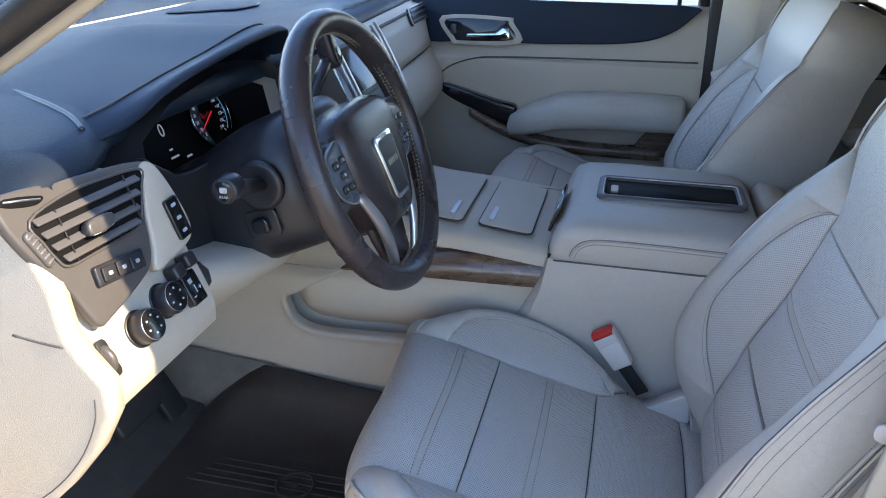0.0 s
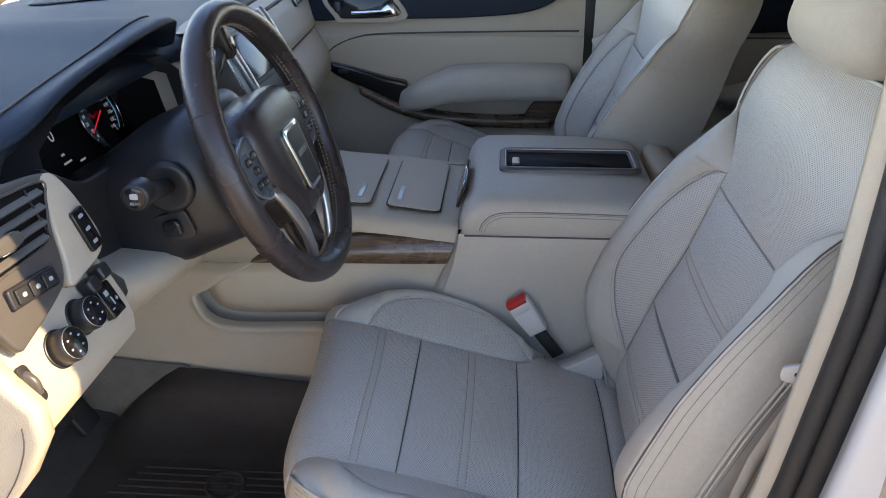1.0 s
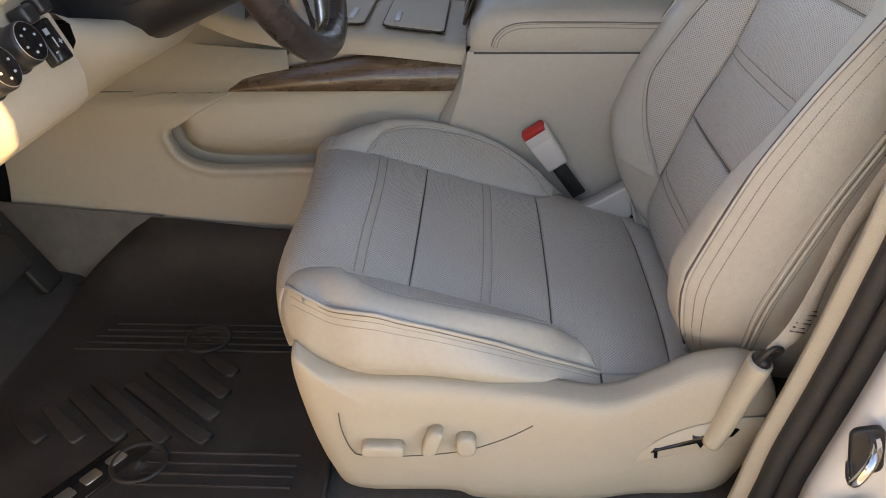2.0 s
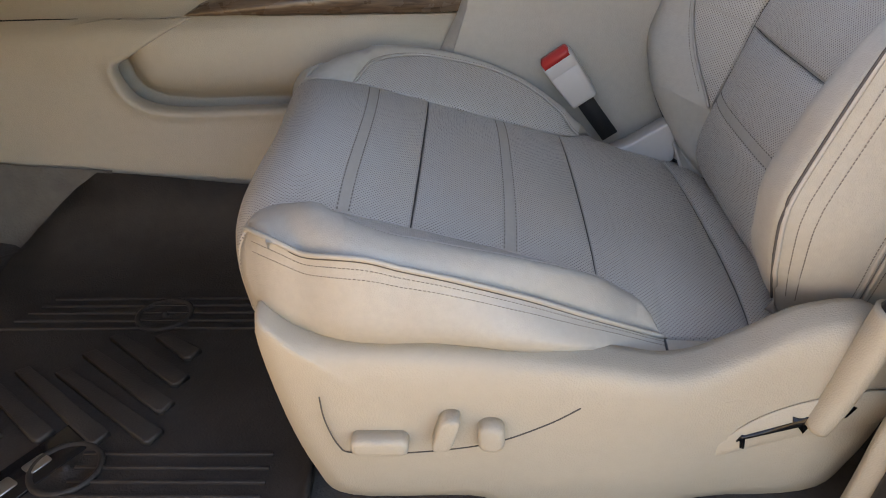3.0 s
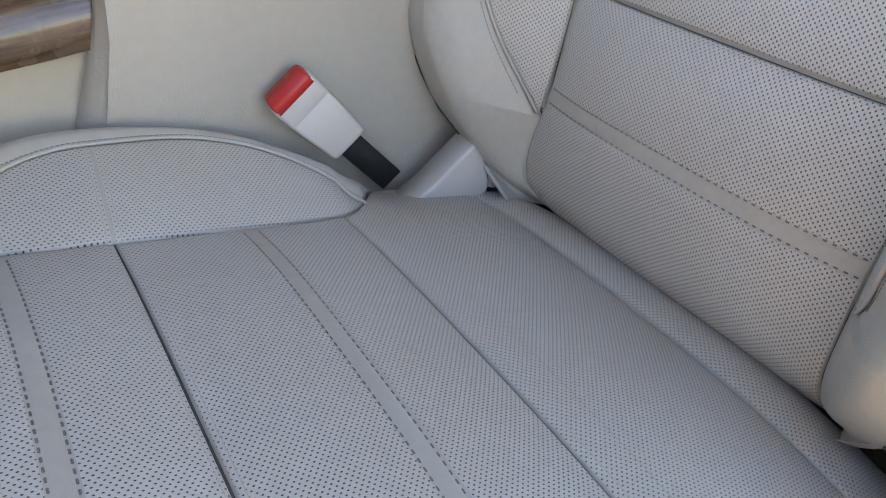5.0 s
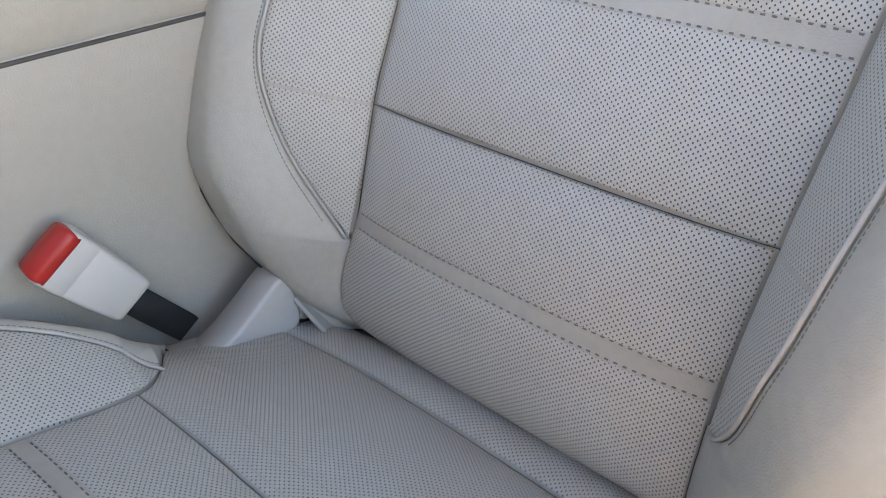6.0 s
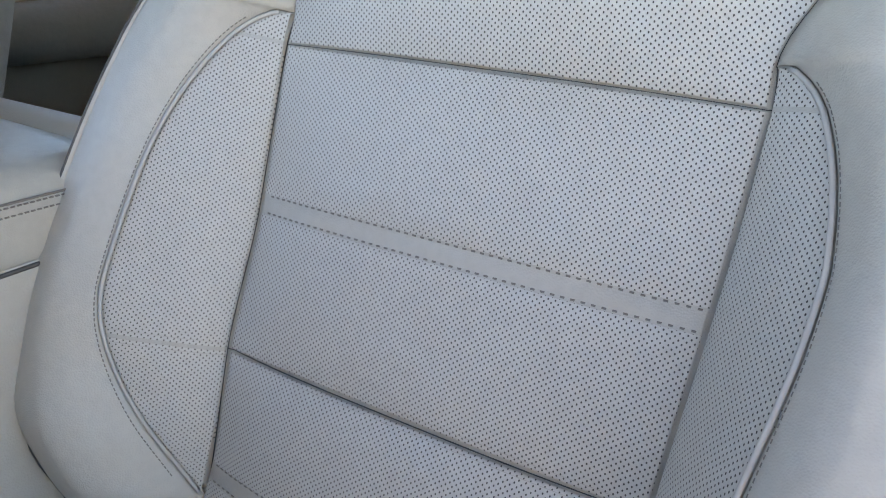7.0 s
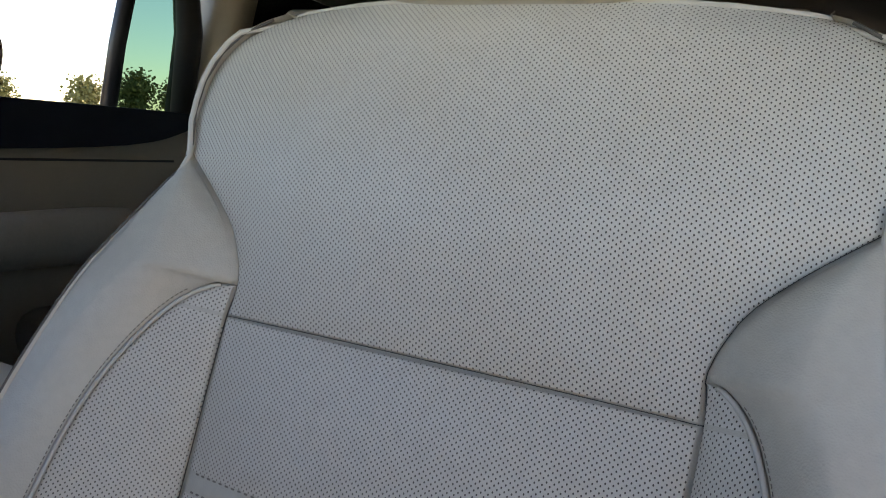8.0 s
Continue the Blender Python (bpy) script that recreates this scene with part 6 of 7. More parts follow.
for k, h in ((0.98, -0.045), (1.0, 0.0), (0.985, 0.012), (0.95, 0.020), (0.85, 0.026), (0.6, 0.030), (0.2, 0.032)):
    pr.append([WM @ Vector((x * k, -0.018 + (y + 0.018) * k, h)) for x, y in pad_out])
part("airbag_pad", loft(pr, closed=True, caps=True), COCOA, wheel, "dark brown leather centre pad")
em = WM @ Matrix.Translation((0, -0.027, 0.0300))
emb_o = [(q[0] * (1 + 2.6 * q[1]), q[1]) for q in rounded(0.064, 0.092, 0.010)]
emblem = part("emblem_frame", solid(emb_o, 0.005, em, 0.0015), CHROME, wheel, "chrome emblem frame")
part("emblem_face", solid([(x * 0.80, y * 0.86) for x, y in emb_o], 0.0058, em, 0.0004), BLACK, emblem, "dark emblem face")
for i in range(6):
    part("emblem_bar", solid([(q[0] - 0.0165 + 0.0066 * i, q[1] + 0.006) for q in ((-0.0021, -0.004), (0.0021, -0.004), (0.0021, 0.004), (-0.0021, 0.004))], 0.0066, em, 0), CHROME, emblem, smooth=False)
for s in (-1, 1):
    mx = lambda pts: smooth_outline([(s * x, y) for x, y in pts][::s], 4)
    part("spoke", solid(mx([(0.080, 0.040), (0.11, 0.040), (0.172, 0.040), (0.172, -0.040), (0.11, -0.044), (0.07, -0.050)]), 0.020, WM @ Matrix.Translation((0, 0, -0.012)), 0.006, 3), TAUPE, wheel, "satin taupe side spoke")
    pod_b = part("button_pod", solid(mx([(0.098, 0.036), (0.125, 0.038), (0.150, 0.026), (0.152, -0.010), (0.130, -0.034), (0.098, -0.036)]), 0.022, WM @ Matrix.Translation((0, 0, -0.006)), 0.005, 3), POD, wheel, "slate grey button pod")
    part("bright_edge", tube([WM @ Vector((x, y, 0.0135)) for x, y in mx([(0.098, 0.036), (0.125, 0.038), (0.150, 0.026), (0.152, -0.010), (0.130, -0.034), (0.098, -0.036)])], 0.0014, 6, closed=True), SATIN, pod_b, "satin silver edge")
    for dx, dy in ((0.112, 0.018), (0.134, 0.016), (0.123, 0.001), (0.112, -0.018), (0.132, -0.016)):
        part("button", solid([(q[0] + s * dx, q[1] + dy) for q in rounded(0.014, 0.010, 0.003)], 0.0255, WM @ Matrix.Translation((0, 0, -0.006)), 0.002), GLOSS, pod_b)
        part("mark", solid([(q[0] + s * dx, q[1] + dy) for q in rounded(0.005, 0.0035, 0.001)], 0.0258, WM @ Matrix.Translation((0, 0, -0.006)), 0), SATIN, pod_b, smooth=False)
    rows = []
    for t in np.linspace(0, 1, 10):
        c = Vector((s * (0.085 - 0.042 * t), -0.036 - 0.135 * t, 0.010 - 0.014 * t + 0.010 * math.sin(t * math.pi)))
        w = 0.019 - 0.008 * t - 0.002 * math.sin(t * math.pi)
        rows.append([WM @ (c + Vector((w * math.cos(b), 0.004 * math.cos(b) * s, 0.007 * math.sin(b)))) for b in np.linspace(0, 2 * math.pi, 13)[:-1]])
    part("lower_spoke", loft(rows, closed=True, caps=True), SATIN, wheel, "silver lower spoke")
part("lower_filler", solid(smooth_outline([(-0.052, -0.085), (0.052, -0.085), (0.046, -0.145), (0.03, -0.166), (-0.03, -0.166), (-0.046, -0.145)], 4), 0.010, WM @ Matrix.Translation((0, 0, -0.016)), 0.003), COCOA, wheel)

# ---- steering column ----
col = thing("steering_column", "dark steering column shroud with a stalk", "steering column")
rows = []
CO = WC - WN * 0.035
for d, hw, hh, up_ in ((0.0, 0.075, 0.075, 0.0), (0.02, 0.112, 0.095, -0.002), (0.06, 0.118, 0.096, -0.003), (0.12, 0.120, 0.096, -0.006), (0.20, 0.100, 0.078, -0.008), (0.30, 0.085, 0.07, -0.01)):
    c = CO - WN * d + WU * up_
    rows.append([c + Vector((0, hw * math.copysign(abs(math.cos(b)) ** 0.65, math.cos(b)), 0)) + WU * (hh * math.copysign(abs(math.sin(b)) ** 0.65, math.sin(b))) for b in np.linspace(0, 2 * math.pi, 29)[:-1]])
shroud = part("shroud", loft(rows, closed=True, caps=True), BLACK, col, "dark moulded shroud")
b0 = Vector((-0.350, 0.826, 1.356))
part("boot", turned([(0.034, 0.0), (0.034, 0.006), (0.026, 0.009), (0.010, 0.002)], frame_at(b0, (0.3, 0, 1), (1, 0, -0.3)) if frame_at(b0, (0.3, 0, 1), (1, 0, -0.3)).to_3x3().col[2].y < 0 else frame_at(b0, (1, 0, -0.3), (0.3, 0, 1)), 28), BLACK, col)
st = Vector((-0.340, 0.722, 1.385))
stalk = part("stalk", tube([b0, b0.lerp(st, 0.5), b0.lerp(st, 0.9)], [0.009, 0.011, 0.015], 14), BLACK, col, "control stalk")
sd = (st - b0).normalized()
stm = frame_at(st, Vector((0, 0, 1)).cross(sd), (0, 0, 1))
if stm.to_3x3().col[2].dot(sd) < 0:
    stm = frame_at(st, sd.cross(Vector((0, 0, 1))), (0, 0, 1))
part("end_cap", turned([(0.0145, -0.022), (0.0160, -0.018), (0.0160, 0.004), (0.0145, 0.0065), (0.0130, 0.007)], stm, 32), BLACK, stalk)
part("cap_face", turned([(0.0128, 0.0072), (0.0118, 0.0078)], stm, 32), GLOSS, stalk)
lettering("REAR", stm @ Matrix.Translation((0, -0.0065, 0.0082)), 0.0048, WHITE_INK, stalk)
part("symbol", solid(rounded(0.009, 0.007, 0.002), 0.0004, stm @ Matrix.Translation((0, 0.002, 0.0080)), 0), WHITE_INK, stalk, smooth=False)
cpm = frame_at((-0.352, 0.829, 1.300), (1, 0, 0.3), (-0.3, 0, 1))
part("tilt_socket", solid(rounded(0.048, 0.040, 0.008), 0.004, cpm, 0.002), BLACK, col)
part("tilt_switch", solid(rounded(0.024, 0.022, 0.006), 0.013, cpm, 0.004, 3), GLOSS, col, "power column switch")
part("shift_lever", tube(smooth_line([(-0.365, 1.03, 1.41), (-0.366, 1.08, 1.445), (-0.370, 1.12, 1.462)], 5), [0.008] * 5 + [0.010] * 5 + [0.011], 10), COCOA, col)
knob_m = frame_at((-0.383, 1.130, 1.478), (0, 1, 0.1), (-0.25, -0.1, 1))
knob = part("shift_knob", solid(rounded(0.030, 0.066, 0.012), 0.026, knob_m, 0.009, 3), COCOA, col)
part("shift_button", solid([(q[0], q[1] - 0.012) for q in rounded(0.020, 0.022, 0.004)], 0.0275, knob_m, 0.001), GLOSS, knob, "black shift button")
for dx, dy in ((-0.004, -0.010), (0.004, -0.016)):
    part("mark", solid([(q[0] + dx, q[1] + dy) for q in rounded(0.005, 0.0016, 0.0005)], 0.0279, knob_m, 0), WHITE_INK, knob, smooth=False)

# ---- centre console ----


def flare(x):
    """How far the console's side stands back towards the armrest."""
    return 0.060 * min(1.0, max(0.0, (x + 0.46) / 0.42))



con = thing("centre_console", "long beige centre console with wood trim and padded armrest", "console")
lip = np.array([(-0.497, 1.0), (-0.489, 0.977), (-0.475, 0.960), (-0.447, 0.9475), (-0.40, 0.941), (-0.28, 0.938), (0.02, 0.930)])


def crease(x):
    """Height of the joint under the wood band."""
    return lerp(x, (-0.6, -0.4, -0.06), (1.063, 1.060, 1.0505))


def lip_distance(x, z):
    """How far a point of the console's side is from the pocket's lower lip."""
    d = lip[1:] - lip[:-1]
    t = np.clip(((x - lip[:-1, 0]) * d[:, 0] + (z - lip[:-1, 1]) * d[:, 1]) / (d ** 2).sum(1), 0, 1)
    return np.hypot(lip[:-1, 0] + t * d[:, 0] - x, lip[:-1, 1] + t * d[:, 1] - z).min()


def panel_y(x, z):
    """Where the console's side stands."""
    top_y = lerp(x, (-0.78, -0.42, -0.3, 0.0), (1.185, 1.195, 1.205, 1.232))
    q = flare(x)
    return eased(z, (FLOOR, 0.86, 0.94, 0.99, crease(x) - 0.018, crease(x)), (1.140 + q * 0.4, 1.146 + q * 0.6, 1.156 + q * 0.9, 1.165 + q, 1.176 + q * 0.95, top_y + 0.003))


# front sheet, from the pocket's edge out to the floor and the firewall
mouth = [(-0.385, crease(-0.385) - 0.001), (-0.415, 1.046), (-0.448, 1.029), (-0.478, 1.012)] + [tuple(p) for p in lip[:-1]] + [(-0.03, 0.9317)]
skirt = [(-0.78, crease(-0.78) - 0.001), (-0.78, 1.05), (-0.78, 1.035), (-0.78, 1.015), (-0.78, 0.98), (-0.78, 0.92), (-0.78, FLOOR + 0.0005), (-0.60, FLOOR + 0.0005), (-0.43, FLOOR + 0.0005), (-0.28, FLOOR + 0.0005), (-0.03, FLOOR + 0.0005)]
edge_line, far_line = smooth_line(mouth, 10), smooth_line(skirt, 10)
rows = []
for i, (p, q) in enumerate(zip(edge_line, far_line)):
    run = np.subtract(edge_line[min(i + 1, len(edge_line) - 1)], edge_line[max(i - 1, 0)])
    away = np.array((run[1], -run[0])) / np.hypot(*run)
    strength = min(1.0, max(0.0, (1.03 - p[1]) / 0.04))
    row = []
    for d, back in ((0.0, 0.020), (0.0, 0.008), (0.0004, 0.004), (0.0014, 0.0015), (0.003, 0.0003)):
        x, z = p[0] + away[0] * d, p[1] + away[1] * d
        row.append((x, panel_y(x, z) + back - 0.005 * strength * math.exp(-((d - 0.006) / 0.007) ** 2), z))
    for d in (0.006, 0.009, 0.012, 0.016, 0.022, 0.04, 0.07, 0.12, 0.2, 0.35, 0.5):
        w = np.clip((d - 0.012) / 0.488, 0, 1)
        x, z = np.array((p[0], p[1])) * (1 - w) + np.array((q[0], q[1])) * w + away * d * (1 - w) ** 8
        z = min(max(z, FLOOR + 0.0005), crease(x) - 0.001)
        row.append((x, panel_y(x, z) - 0.005 * strength * math.exp(-((d - 0.006) / 0.007) ** 2), z))
    rows.append(row)
part("side_panel", loft(rows), TRIM, con, "beige moulded console side with a knee pocket")
def pocket_y(x, z):
    """The pocket's back wall, which runs down behind the lip."""
    below = z < lerp(x, (-0.54, -0.497, -0.489, -0.475, -0.447, -0.40, -0.03), (1.03, 1.0, 0.977, 0.960, 0.9475, 0.941, 0.9317))
    return panel_y(x, z) + 0.005 + 0.046 * (1.0 if below else math.exp(-(lip_distance(x, z) / 0.025) ** 1.3))


rows = []
for x in np.linspace(-0.54, -0.03, 120):
    row = []
    for z in np.linspace(crease(x) - 0.0015, 0.90, 80):
        row.append((x, pocket_y(x, z), z))
    row.append((x, panel_y(x, 0.90) + 0.002, 0.885))
    rows.append(row)
part("pocket_wall", loft(rows), TRIM, con, "beige wall at the back of the knee pocket")
part("trim_backing", loft([[(x, 1.228 + 0.03 * min(1, (x + 0.5) / 0.5), 1.03), (x, 1.240 + 0.03 * min(1, (x + 0.5) / 0.5), 1.125)] for x in (-0.5, -0.25, 0.0)]), TRIM, con)
rows = [[(x, 2 * YC - y, z) for y, z in ((1.136, FLOOR + 0.0005), (1.16, 0.94), (1.21, 1.045), (1.25, 1.10), (1.27, 1.13))] for x in (-0.78, -0.3, 0.36)]
part("side_panel", loft(rows), TRIM, con)
# wood band
rows = []
for x in np.linspace(-0.395, -0.02, 24):
    t = (x + 0.395) / 0.375
    zt, zb_ = max(crease(x) + 0.004, 1.066 + 0.042 * min(1, t * 1.7) ** 0.6), crease(x) + 0.001
    yt, yb = 1.215 + 0.033 * t, 1.196 + 0.036 * t
    rows.append([(x, yb + 0.01, zb_), (x, yb - 0.006, zb_ + 0.002), (x, (yb + yt) / 2 - 0.012, (zt + zb_) / 2), (x, yt - 0.004, zt - 0.002), (x, yt + 0.012, zt)])
part("wood_trim", loft(rows), WOOD, con, "dark open-grain wood band")
# beige cheek ahead of the wood, up to the dash
rows = []
for x in np.linspace(-0.78, -0.30, 14):
    t = (x + 0.78) / 0.48
    rows.append([(x, lerp(x, (-0.78, -0.42, -0.3), (1.186, 1.196, 1.206)), crease(x)), (x, 1.203 + 0.02 * t, 1.075), (x, 1.225, 1.12 + 0.03 * (1 - t)), (x, 1.235, 1.18 - 0.07 * t), (x, 1.26, 1.22 - 0.085 * t)])
part("front_cheek", loft(rows), TRIM, con, "beige cheek running up to the dash")
# top deck
deck = []
for x in np.linspace(-0.46, 0.0, 16):
    z = lerp(x, (-0.46, -0.38, -0.28, -0.15, 0.0), (1.20, 1.165, 1.148, 1.139, 1.122))
    half = [(1.230, z - 0.030), (1.2335, z - 0.012), (1.241, z - 0.003), (1.256, z), (YC, z + 0.004)]
    deck.append([(x, y, zz) for y, zz in half] + [(x, 2 * YC - y, zz) for y, zz in half[-2::-1]])
part("top_deck", loft(deck), TRIM, con, "pale satin console deck")


def lid(x0, x1, za, zb_, hx):
    m = frame_at(((x0 + x1) / 2, (1.278 + 1.532) / 2, (za + zb_) / 2 + 0.002), (x1 - x0, 0, zb_ - za), (0, 1, 0))
    ln = math.hypot(x1 - x0, zb_ - za)
    l = thing("storage_cover", "pale roll-top storage cover with a bright pull", "storage cover", "console covers")
    part("gap", solid(rounded(ln + 0.004, 0.260, 0.013), 0.0022, m, 0), BLACK, l)
    part("panel", solid(rounded(ln, 0.256, 0.012), 0.0042, m, 0.0015), TRIM, l)
    part("pull", solid(rounded(0.010, 0.070, 0.003), 0.0066, m @ Matrix.Translation((hx, -0.070, 0)), 0.0015), SATIN, l, "bright satin pull")


lid(-0.150, -0.050, 1.1435, 1.1315, -0.030)
lid(-0.300, -0.182, 1.1545, 1.1455, 0.036)
# armrest box
box_rows = []
for x, top_, y0 in ((-0.012, 1.135, 1.222), (-0.004, 1.16, 1.216), (0.010, 1.178, 1.213), (0.034, 1.186, 1.212), (0.1, 1.188, 1.2115), (0.22, 1.186, 1.2115), (0.315, 1.183, 1.212), (0.340, 1.176, 1.214), (0.352, 1.162, 1.22), (0.356, 1.13, 1.226)):
    half = [(y0 + 0.002, 1.118), (y0 - 0.002, 1.128), (y0 - 0.001, top_ - 0.022), (y0 + 0.005, top_ - 0.010), (y0 + 0.018, top_ - 0.002), (y0 + 0.045, top_ + 0.001), (YC - 0.05, top_ + 0.003), (YC, top_ + 0.003)]
    box_rows.append([(x, y, z) for y, z in half] + [(x, 2 * YC - y, z) for y, z in half[-2::-1]])
arm = part("armrest_lid", loft(box_rows), LEATHER, con, "padded leather armrest lid with stitching")
part("front_face", loft([[(-0.012 + dx, 1.222, z), (-0.012 + dx, 2 * YC - 1.222, z)] for dx, z in ((0.0, 1.137), (0.002, 1.118), (-0.02, 1.05), (-0.03, 1.0))]), TRIM, con)
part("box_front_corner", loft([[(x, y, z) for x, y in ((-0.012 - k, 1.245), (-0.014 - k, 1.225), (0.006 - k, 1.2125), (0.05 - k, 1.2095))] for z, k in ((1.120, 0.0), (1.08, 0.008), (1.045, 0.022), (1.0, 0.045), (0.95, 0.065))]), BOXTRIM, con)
rows = []
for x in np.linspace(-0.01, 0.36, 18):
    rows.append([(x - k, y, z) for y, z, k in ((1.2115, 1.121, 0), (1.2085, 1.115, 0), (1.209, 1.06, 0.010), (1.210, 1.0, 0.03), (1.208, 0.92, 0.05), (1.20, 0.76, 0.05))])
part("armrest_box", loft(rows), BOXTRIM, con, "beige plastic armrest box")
# joint under the lid: its shadow line is drawn as a dark tube
part("armrest_gap", tube([(x, 1.2100, 1.1185) for x in (0.0, 0.1, 0.2, 0.35)], 0.0016, 6), THREAD, con)
lines = []
for off in (0.0, 0.006):
    pts = smooth_line([(0.030 + off, 1.2095, 1.126), (0.036 + off, 1.2092, 1.142), (0.054 + off, 1.2092, 1.157 - off * 0.6), (0.09, 1.2095, 1.163 - off), (0.2, 1.2095, 1.163 - off), (0.33, 1.2103, 1.160 - off)], 8)
    lines.append((pts, [(0, -0.8, 0.6)] * len(pts)))
stitches(lines, arm, THREAD_MID, 0.0045, 0.0005, 0.0006, 0.65)
part("lid_seam", tube([Vector(p) + Vector((-0.003, 0.0004, 0.003)) for p in lines[0][0]], 0.0010, 5), THREAD_MID, arm)
sl = frame_at((0.195, 1.415, 1.1895), (1, 0, 0), (0, 1, 0))
ring_rows = []
for w, d, r, h in ((0.272, 0.132, 0.018, 0.0), (0.270, 0.130, 0.018, 0.006), (0.264, 0.124, 0.016, 0.0085), (0.252, 0.112, 0.012, 0.0085), (0.246, 0.106, 0.010, 0.006), (0.240, 0.100, 0.009, 0.0012)):
    ring_rows.append([sl @ Vector((x, y, h)) for x, y in rounded(w, d, r)])
part("tray_frame", loft(ring_rows, closed=True), TAUPE, arm, "satin metal frame round the tray")
part("tray_rim", tube([sl @ Vector((x, y, 0.0068)) for x, y in rounded(0.249, 0.109, 0.011)], 0.0016, 6, closed=True), SATIN, arm)
# no hollow is cut: the tray's inner shade is a flat black inset
part("tray", solid(rounded(0.242, 0.102, 0.009), 0.0016, sl, 0), INKBLACK, arm, "flat black inset for the shaded tray hollow")
part("tray_paper", solid(rounded(0.014, 0.014, 0.003), 0.010, sl @ Matrix.Translation((-0.104, -0.02, 0.004)) @ Matrix.Rotation(radians(35), 4, "X"), 0.002), BUCKLE, arm)
fl = thing("console_latch", "chrome and black latch block at the armrest front", "latch")
lmx = frame_at((-0.006, 1.345, 1.168), (0, 1, 0), (0.35, 0, 0.94))
if lmx.to_3x3().col[2].x > 0:
    lmx = frame_at((-0.006, 1.345, 1.168), (0, -1, 0), (0.35, 0, 0.94))
part("body", solid(rounded(0.15, 0.048, 0.006), 0.006, lmx, 0.002), GLOSS, fl)
for i in (-1, 0, 1):
    part("chrome_bar", solid(rounded(0.034, 0.038, 0.003), 0.0075, lmx @ Matrix.Translation((i * 0.042, 0, 0)), 0.002), CHROME if i else SATIN, fl)
part("rear_cap", loft([[(x, y, z) for x, z in ((0.362, 1.12), (0.366, 1.158), (0.378, 1.172), (0.42, 1.165), (0.45, 1.12))] for y in np.linspace(1.24, 2 * YC - 1.24, 6)]), TRIM, con)

# ---- driver's seat belt ----
bk = thing("belt_buckle", "pale seat belt buckle with a red release button", "seat belt buckle")
BL, BR, BB = Vector((0.0805, 1.178, 0.983)), Vector((0.1165, 1.174, 1.009)), Vector((0.151, 1.172, 0.950))
bw = (BR - BL).normalized()
bl = BR - BB
bl = (bl - bw * bl.dot(bw)).normalized()
bn = bw.cross(bl)
if bn.y > 0:
    bn = -bn
b_mid = (BL + BR) / 2


def buckle_ring(a, w, front, back, r=0.004):
    """Ring round the buckle at a distance along it, with rounded corners."""
    pts = []
    for sx, sz in ((1, 1), (-1, 1), (-1, -1), (1, -1)):
        c = Vector((sx * (w * 0.94 / 2 - r), front - r if sz > 0 else back + r))
        st = {(1, 1): 0, (-1, 1): 90, (-1, -1): 180, (1, -1): 270}[(sx, sz)]
        for k in range(4):
            ang = radians(st + 30 * k)
            u, h = c.x + r * math.cos(ang), c.y + r * math.sin(ang)
            pts.append(b_mid + bw * u + bl * a + bn * h)
    return pts


part("body", loft([buckle_ring(*q) for q in ((-0.0695, 0.034, -0.005, -0.016), (-0.069, 0.038, -0.001, -0.020), (-0.065, 0.0405, 0.0, -0.021), (-0.04, 0.044, 0.0, -0.022), (-0.019, 0.046, 0.0, -0.022), (-0.0185, 0.0456, -0.0004, -0.022, 0.0035), (-0.018, 0.046, 0.0, -0.022), (-0.006, 0.047, 0.0, -0.023), (0.0, 0.047, -0.0005, -0.023), (0.004, 0.046, -0.003, -0.023))], closed=True, caps=True), BUCKLE, bk)
part("release_button", loft([buckle_ring(*q) for q in ((-0.002, 0.0435, 0.0004, -0.019, 0.003), (0.006, 0.0435, -0.002, -0.019, 0.003), (0.0085, 0.042, -0.005, -0.020, 0.003), (0.0105, 0.039, -0.009, -0.0195, 0.003))], closed=True, caps=True), RED_PLASTIC, bk, "red release button")
part("strap", loft([[b_mid + bl * a + bw * u + bn * h for u, h in ((-0.0115, hh), (0.0115, hh), (0.0115, hh - 0.006), (-0.0115, hh - 0.006))] for a, hh in ((-0.060, -0.006), (-0.09, -0.007), (-0.135, -0.012))], closed=True, caps=True), WEB_DARK, bk, "black strap under the buckle")
cv = thing("belt_anchor_cover", "pale plastic cover at the seat's inner hinge", "cover")
fin = smooth_outline([(0.176, 0.876), (0.200, 0.889), (0.226, 0.905), (0.245, 0.9165), (0.253, 0.915), (0.258, 0.898), (0.261, 0.868), (0.245, 0.858), (0.20, 0.858)], 4)
part("shell", solid(fin, 0.030, frame_at((0, 1.176, 0), (1, 0, 0), (0, 0, 1)), 0.008, 4), BUCKLE, cv)
part("leather_edge", tube(smooth_line([(0.258, 1.153, 0.913), (0.266, 1.151, 0.898), (0.270, 1.150, 0.880), (0.266, 1.152, 0.866)], 5), 0.006, 8), LEATHER, cv, "stitched leather edge")
part("hinge", box(0.262, 0.30, 1.150, 1.176, 0.855, 0.915, 0.004), BLACK, cv, "dark hinge behind the cover")

anchor = thing("belt_anchor", "beige sleeve and webbing of the seat belt's lower anchor", "seat belt")
sl_line = smooth_line([(0.268, 0.650, 0.842), (0.278, 0.648, 0.872), (0.289, 0.646, 0.915), (0.300, 0.645, 0.957)], 5)
part("sleeve", tube(sl_line, [0.0150 + 0.0025 * k / (len(sl_line) - 1) for k in range(len(sl_line))], 14, flat=0.75), TRIM, anchor)
part("sleeve_seam", tube([p + Vector((-0.006, -0.0125, 0.0)) for p in sl_line[3:-1]], 0.0006, 5), THREAD, anchor)
